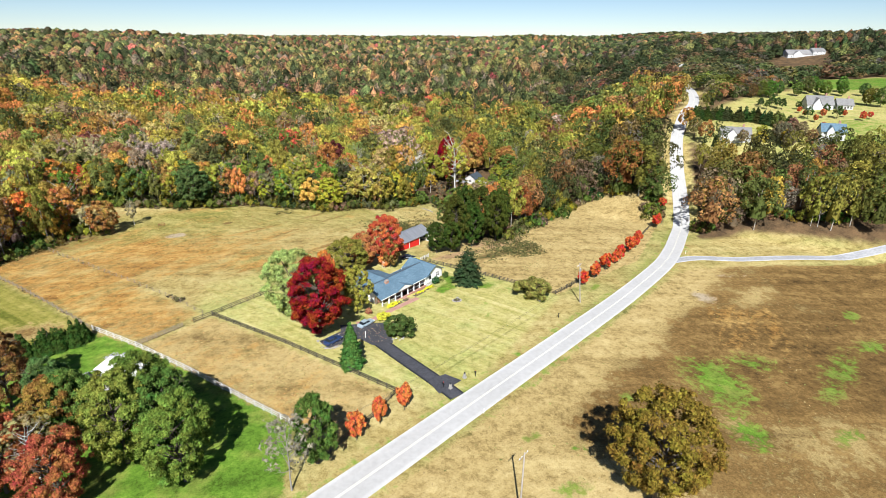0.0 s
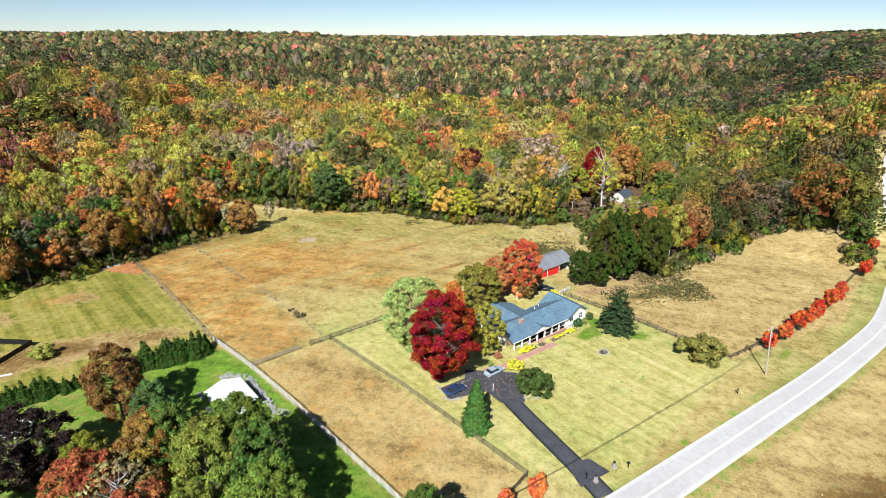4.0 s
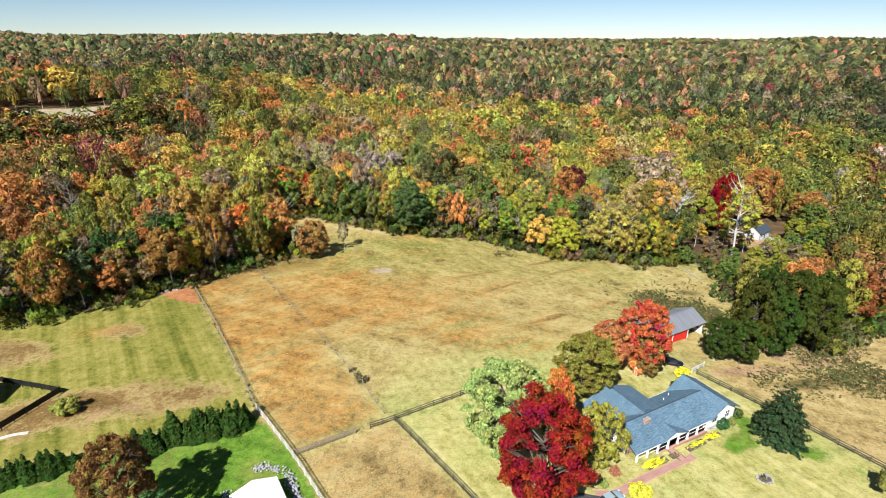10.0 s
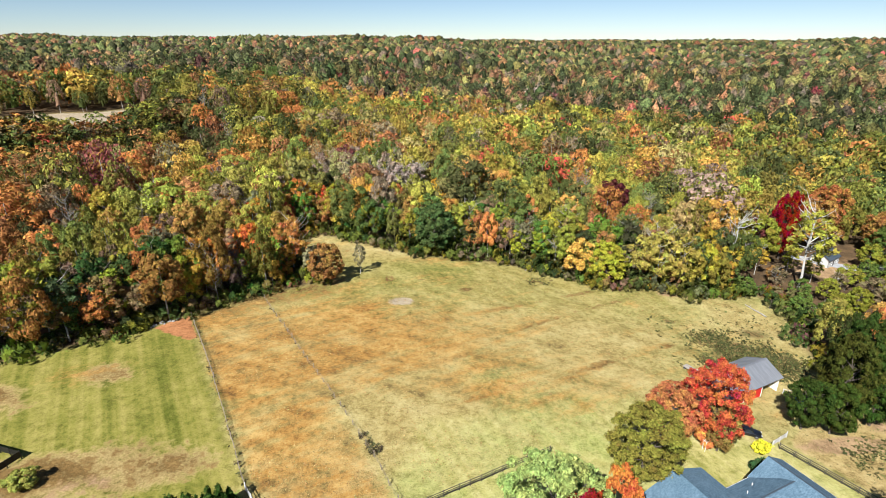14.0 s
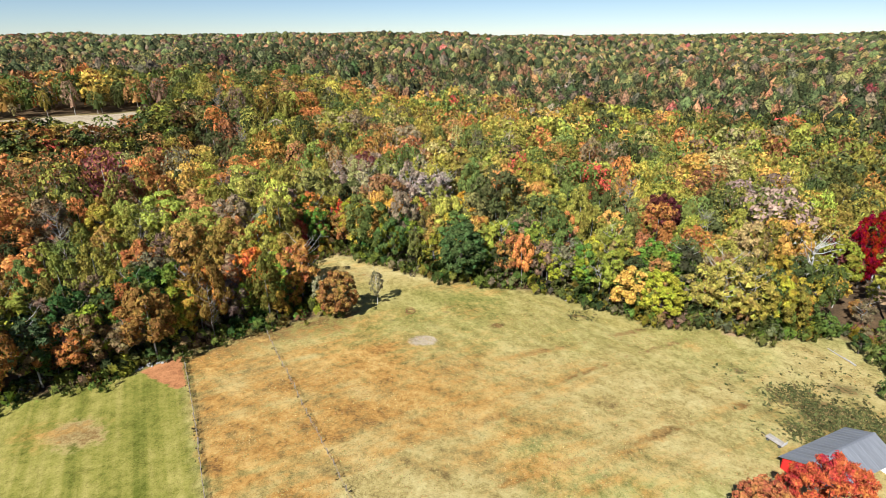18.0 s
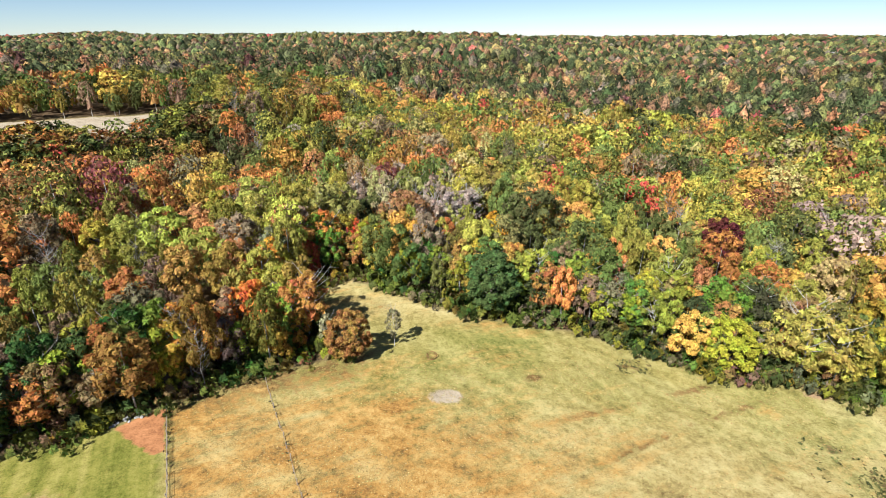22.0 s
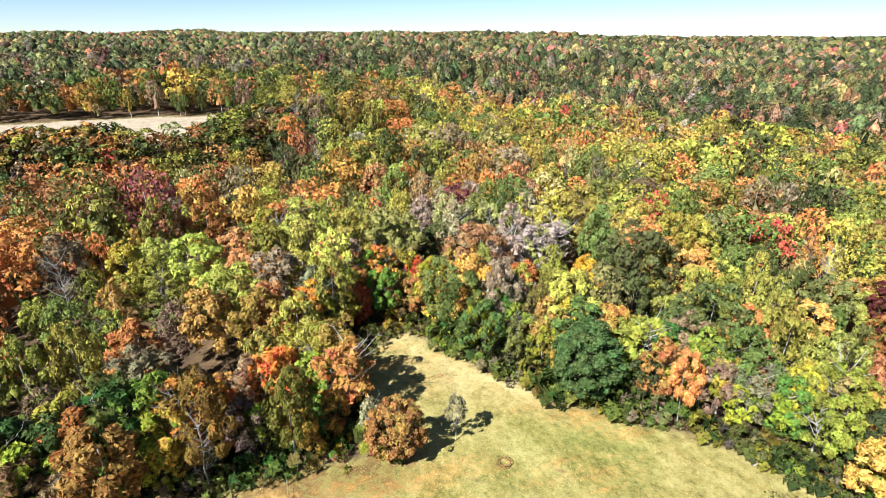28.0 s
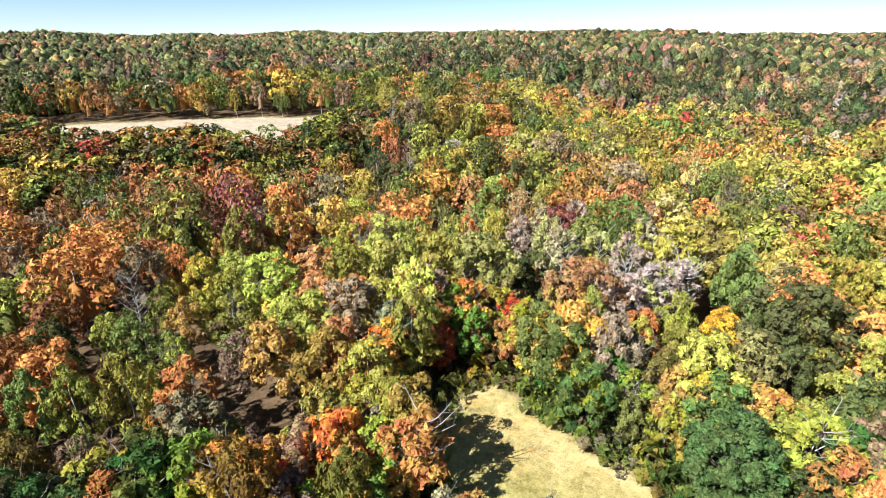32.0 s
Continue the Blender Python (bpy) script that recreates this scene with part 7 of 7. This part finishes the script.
# ---- pool, play things, logs ----
def build_pool():
    p = empty("swimming_pool", pose(-53.3, 115.2, 0.02, 0, 0, 14), "raised swimming pool with white railing and blue water", "pool")
    w, d = 6.4, 3.9
    part("basin", block(w, d, 0.9, 0.05, (-w / 2, -d / 2, -0.1)), M_WHITE, p)
    m, n, l, b = mat("pool_water", 0.06, 0, 0.5)
    b.inputs["Base Color"].default_value = (0.025, 0.12, 0.2, 1)
    part("water", block(w - 1.6, d - 1.6, 0.06, 0, (-w / 2, -d / 2, 0.80)), m, p, "clear blue pool water")
    post = mesh_of(block(0.1, 0.1, 1.0, 0.01), "rail_post", M_WHITE)
    for i in range(10):
        for y in (-0.08, -d + 0.08):
            part("rail_post", post, None, p, "", pose(-w * i / 9 - (0.08 if i == 0 else -0.08 if i == 9 else 0), y, 0.8))
    for y in (-0.08, -d + 0.08):
        for z in (1.2, 1.72):
            part("rail", block(w, 0.05, 0.1, 0.01, (-w / 2, y, z)), M_WHITE, p)
    for x in (-0.08, -w + 0.08):
        for z in (1.2, 1.72):
            part("rail", block(0.05, d, 0.1, 0.01, (x, -d / 2, z)), M_WHITE, p)


build_pool()


def log(x, y, turn, length, r, label, material=M_BARK_PALE):
    co, faces = [], []
    rng = np.random.default_rng(int(abs(x * 7 + y * 3)))
    pts = [np.array((i * length / 5 - length / 2, rng.normal() * 0.12, r + rng.normal() * 0.05)) for i in range(6)]
    for i in range(5):
        limb(co, faces, pts[i], pts[i + 1], r * (1 - 0.12 * i), r * (1 - 0.12 * (i + 1)), 8)
        if i > 1:
            limb(co, faces, pts[i], pts[i] + rng.normal(size=3) * (0.5, 0.8, 0.3) + (0.4, 0, 0.5), r * 0.4, r * 0.1, 5)
    ob = new("fallen_log", fast_mesh("fallen_log", np.array(co), np.array(faces), material, smooth=True))
    ob.matrix_basis = pose(x, y, lift_to(x, y), 0, 0, turn)
    tagged(ob, label, "log")


log(98.4, 203.5, 105, 7.5, 0.24, "pale fallen log lying in the pasture")
log(116.0, 206.5, -10, 7.0, 0.25, "pale fallen log by the thicket")
log(38.0, 228.0, 12, 7.5, 0.26, "bleached fallen tree at the pasture edge")
log(41.0, 226.6, -25, 5.0, 0.18, "bleached dead branch at the pasture edge")
log(36.4, 225.6, 40, 4.0, 0.15, "bleached dead branch on the grass")
log(-50.0, 108.0, 60, 2.6, 0.1, "pale stake lying in the yard")


def hay_ring(x, y):
    b = empty("feed_ring", pose(x, y, lift_to(x, y)), "rusty round livestock feed ring on the grass", "feeder")
    rust = surface("rusty_steel", (0.16, 0.06, 0.03), (0.34, 0.15, 0.07), 4.0, 0.8, 0.3)
    for z in (0.15, 0.75):
        u, v = (q.ravel() for q in np.meshgrid(np.arange(24), np.arange(6), indexing="ij"))
        a, c = u * 2 * math.pi / 24, v * 2 * math.pi / 6
        co = np.stack([(1.1 + 0.05 * np.cos(c)) * np.cos(a), (1.1 + 0.05 * np.cos(c)) * np.sin(a), z + 0.05 * np.sin(c)], -1)
        u2, v2 = (u + 1) % 24, (v + 1) % 6
        faces = np.stack([u * 6 + v, u2 * 6 + v, u2 * 6 + v2, u * 6 + v2], -1)
        part("hoop", fast_mesh("hoop", co, faces, rust), None, b)
    bar = mesh_of(tube(0.035, 0.035, 0.75, 6), "upright", rust)
    for i in range(12):
        part("upright", bar, None, b, "", pose(1.1 * math.cos(i * 0.5236), 1.1 * math.sin(i * 0.5236), 0.05))


hay_ring(-7.4, 214.3)


def wagon(x, y, turn):
    b = empty("hay_wagon", pose(x, y, lift_to(x, y), 0, 0, turn), "old grey flat hay wagon parked behind the barn", "wagon")
    for i in range(7):
        part("plank", block(4.6, 0.28, 0.06, 0.01, (0, -0.93 + i * 0.31, 0.85)), M_POLE, b)
    for sx in (-1.5, 1.5):
        part("axle", block(0.14, 1.9, 0.14, 0.01, (sx, 0, 0.45)), M_DARKWOOD, b)
        for y_ in (-0.95, 0.95):
            w = part("wheel", tube(0.4, 0.4, 0.2, 14), M_RUBBER, b, "", pose(sx, y_ + 0.1, 0.4, 90, 0, 0))
            part("rim", tube(0.2, 0.2, 0.22, 10), M_METAL, w)
    part("endboard", block(0.08, 2.1, 0.9, 0.01, (2.25, 0, 0.9)), M_GREYWOOD, b)
    b.scale = (0.72, 0.72, 0.72)
    part("drawbar", block(2.0, 0.12, 0.12, 0.01, (-3.0, 0, 0.5)), M_DARKWOOD, b)


wagon(63.0, 171.4, -62)


def stock_trailer(x, y, turn):
    b = empty("stock_trailer", pose(x, y, lift_to(x, y), 0, 0, turn), "small blue trailer with a dark cover parked beside the barn", "trailer")
    blue = surface("blue_trailer_paint", (0.03, 0.16, 0.36), (0.06, 0.24, 0.48), 2.0, 0.4, relief=0.1, spec=0.5)
    part("body", block(3.0, 1.8, 1.3, 0.08, (0, 0, 0.45)), blue, b)
    part("cover", block(3.04, 1.84, 0.14, 0.05, (0, 0, 1.75)), M_DARK, b, "dark canvas cover")
    for i in range(5):
        part("rib", block(0.06, 1.88, 0.9, 0.01, (-1.3 + 0.65 * i, 0, 0.6)), M_METAL, b)
    for sy in (-0.95, 0.95):
        w = part("wheel", tube(0.34, 0.34, 0.2, 14), M_RUBBER, b, "", pose(0.2, sy + 0.1, 0.34, 90, 0, 0))
        part("rim", tube(0.18, 0.18, 0.22, 10), M_METAL, w)
    part("drawbar", block(1.4, 0.12, 0.12, 0.01, (-2.1, 0, 0.5)), M_METAL, b)


stock_trailer(81.4, 160.2, 35)


def trellis(x, y, turn):
    b = empty("garden_arbour", pose(x, y, lift_to(x, y), 0, 0, turn), "small white garden arbour behind the house", "arbour")
    for sx in (-0.6, 0.6):
        for sy in (-0.3, 0.3):
            part("post", block(0.09, 0.09, 2.1, 0.01, (sx, sy, 0)), M_WHITE, b)
    for i in range(5):
        part("slat", block(0.07, 0.9, 0.06, 0.0, (-0.6 + 0.3 * i, 0, 2.1)), M_WHITE, b)


trellis(53.0, 145.6, 20)


# ---- farther buildings ----
def far_house(x, y, turn, w, d, e, r, roof, label, base=None, wing=True, walls=None, name="farmhouse", stack=True):
    M_SIDE = walls or M_FAR_WALL
    h = empty(name, pose(x, y, lift_to(x, y) if base is None else base, 0, 0, turn), label, "house")
    ops = [(w * f - 0.5, w * f + 0.5, z, z + 1.4) for f in (0.14, 0.32, 0.68, 0.86) for z in ((0.9,) if e < 4 else (0.9, 3.7))] + [(w / 2 - 0.5, w / 2 + 0.5, 0.0, 2.1)]
    part("wall", opening_wall(w, e, 0.2, ops, 2.5), M_SIDE, h, "white front wall")
    for o in ops:
        if o[2] > 0.5:
            window(h, pose((o[0] + o[1]) / 2, 0.06, o[2]), 1.0, 1.4)
    part("door", block(0.96, 0.06, 2.06, 0.01), M_DARKWOOD, h, "", pose(w / 2, 0.08, 0))
    part("wall", opening_wall(d, e, 0.2, [(d / 2 - 0.5, d / 2 + 0.5, 0.9, 2.3)], 2.5), M_SIDE, h, "", pose(0, d, 0, 0, 0, -90))
    window(h, pose(0.06, d / 2, 0.9, 0, 0, -90), 1.0, 1.4)
    part("wall", opening_wall(d, e, 0.2, [], 2.5), M_SIDE, h, "", pose(w, 0, 0, 0, 0, 90))
    part("wall", opening_wall(w, e, 0.2, [], 2.5), M_SIDE, h, "", pose(w, d, 0, 0, 0, 180))
    o = 0.4
    part("roof", prism([(-o, -o, e - 0.15), (w + o, -o, e - 0.15), (w + o, d / 2, e + r), (-o, d / 2, e + r)], 0.18), roof, h)
    part("roof", prism([(-o, d / 2, e + r), (w + o, d / 2, e + r), (w + o, d + o, e - 0.15), (-o, d + o, e - 0.15)], 0.18), roof, h)
    for xx, tt in ((0.05, -90), (w - 0.05, 90)):
        part("gable", gable_wall(d, r, 0.12), M_SIDE, h, "", pose(xx, d / 2, e - 0.1, 0, 0, tt))
    if wing:
        c, ww = w * 0.36, w * 0.16
        part("roof", prism([(c - ww - o, -1.2, e - 0.15), (c, -1.2, e + r * 0.8), (c, d / 2, e + r * 0.8), (c - ww - o, 0.3, e - 0.15)], 0.18), roof, h)
        part("roof", prism([(c, -1.2, e + r * 0.8), (c + ww + o, -1.2, e - 0.15), (c + ww + o, 0.3, e - 0.15), (c, d / 2, e + r * 0.8)], 0.18), roof, h)
        part("gable", gable_wall(ww * 2, r * 0.8, 0.12), M_SIDE, h, "", pose(c, -1.0, e - 0.1))
        part("bay", block(ww * 2 - 0.2, 1.2, e + 2.4, 0.02, (c, -0.5, -2.5)), M_SIDE, h)
    if stack:
        part("chimney", block(0.9, 0.7, 2.4, 0.02, (w * 0.75, d * 0.55, e + r - 1.0)), M_BRICK, h)
    return h


# white siding of the far houses, with their shade put into a darker colour
M_FAR_WALL = surface("shaded_white_siding", (0.42, 0.42, 0.41), (0.60, 0.60, 0.58), 1.0, 0.7, relief=0.15)
M_GREYROOF = surface("grey_shingle_roof", (0.13, 0.125, 0.12), (0.24, 0.235, 0.23), 1.0, 0.85, relief=0.2)
far_house(270, 182.5, -46, 15, 9, 5.0, 3.4, M_GREYROOF, "large white house with a grey roof beside the woods")
far_house(306, 150, -50, 11, 9, 5.0, 3.8, M_SHINGLE, "white two-storey house with a blue roof")
far_house(364, 190, -42, 15, 10, 3.4, 5.2, M_GREYROOF, "large white house with steep grey roofs")
far_house(376.5, 178.6, -42, 9, 8, 3.0, 3.6, M_GREYROOF, "white side building with a grey roof", wing=False)
far_house(700, 398, -25, 34, 14, 5, 5, M_GREYROOF, "long pale house on the far hillside")
far_house(728, 384, -25, 16, 12, 5, 4, M_GREYROOF, "pale house on the far hillside", wing=False)
far_house(144.5, 236.0, 30, 8, 6, 3.0, 2.2, M_RIDGE, "small white house with a dark roof in a clearing", wing=False)
far_house(870, 1570, -30, 40, 14, 5, 5, M_GREYROOF, "white farm building far across the valley", wing=False)
far_house(912, 1590, -30, 60, 12, 4, 3, M_WHITE, "long white farm shed far across the valley", wing=False)
far_house(-83.0, 137.5, 17, 8, 7, 2.6, 1.6, M_DARK, "dark outbuilding inside the neighbouring fence", wing=False, walls=M_DARK, name="outbuilding", stack=False)
lane = tagged(strip("gravel_yard", along([(138, 246), (146, 241), (156, 236), (172, 238)], 2.0), 2.4, 2.4, 0.08, M_GRAVEL), "pale gravel yard in the woodland clearing", "yard", kind="structure")
rng = np.random.default_rng(99)
for x, y, h, c in ((262, 186, 13, "rust"), (266, 196, 12, "green"), (273, 172, 9, "brown"), (283, 168, 10, "olive"), (291, 164, 11, "brown"), (298, 160, 10, "brown"), (300, 170, 12, "green"), (277, 164, 9, "gold"), (288, 157, 9, "olive"), (304, 142, 7, "green"), (270, 205, 14, "rust")):
    T(f"round{int(x) % 5}", x, y, h, jitter(HUES[c], rng), 0.8, "lawn_tree", "garden tree beside the far houses", group="trees beside the far houses")
for hue, kind, lo, hi, lab, spots_ in (
        ("deep", "round", 5, 8, "dark rounded garden tree on the far lawns", ((353.4, 214), (346.7, 205.2), (364, 212.8), (355, 203.7), (353.8, 199.7), (358.8, 176), (361, 193.5), (349, 211), (357.5, 209), (371.5, 196), (352, 166), (340, 176))),
        ("green", "full", 8, 13, "broad green tree beyond the far house", ((403, 218.7), (418, 220), (431.6, 224), (425.8, 216.3), (420, 208.7), (430, 202.6), (441.5, 194.4), (418.5, 177.7), (401.5, 166.3), (402.4, 174.2), (447, 212), (392, 226), (384, 229), (376, 229), (370, 231), (380, 225))),
        ("red", "young", 3.5, 5.5, "red ornamental tree beside the far house", ((352, 188), (344.3, 180.4), (336, 169.5), (363, 154), (355.5, 154.2), (348, 172), (326, 160), (358, 165))),
        ("brown", "full", 9, 12, "large brown-green tree before the far houses", ((297, 155.8), (295.5, 148.8), (286, 154.4), (290, 161), (301, 163))),
        ("brown", "bare", 10, 13, "leafless grey tree behind the far lawn", ((394, 240), (404.7, 238), (399.6, 234.9), (389, 236), (409, 234)))):
    for i, (x, y) in enumerate(spots_):
        T(f"{kind}{i % (2 if kind == 'bare' else 3)}", x, y, rng.uniform(lo, hi), jitter(HUES[hue], rng), 0.85, "lawn_tree", lab, group="trees on the far lawns")
pine_line = along([(290, 219), (306, 207.5), (317, 188), (313, 170)], 1.9)
for i, (x, y) in enumerate(pine_line):
    T(f"cone{i % 2}", x + rng.normal(), y + rng.normal(), rng.uniform(6.5, 9), jitter(tuple(0.7 * q for q in HUES["deep"]), rng), 1.7, "pine_tree", "dark green pine screening the far house", group="pines by the far house")
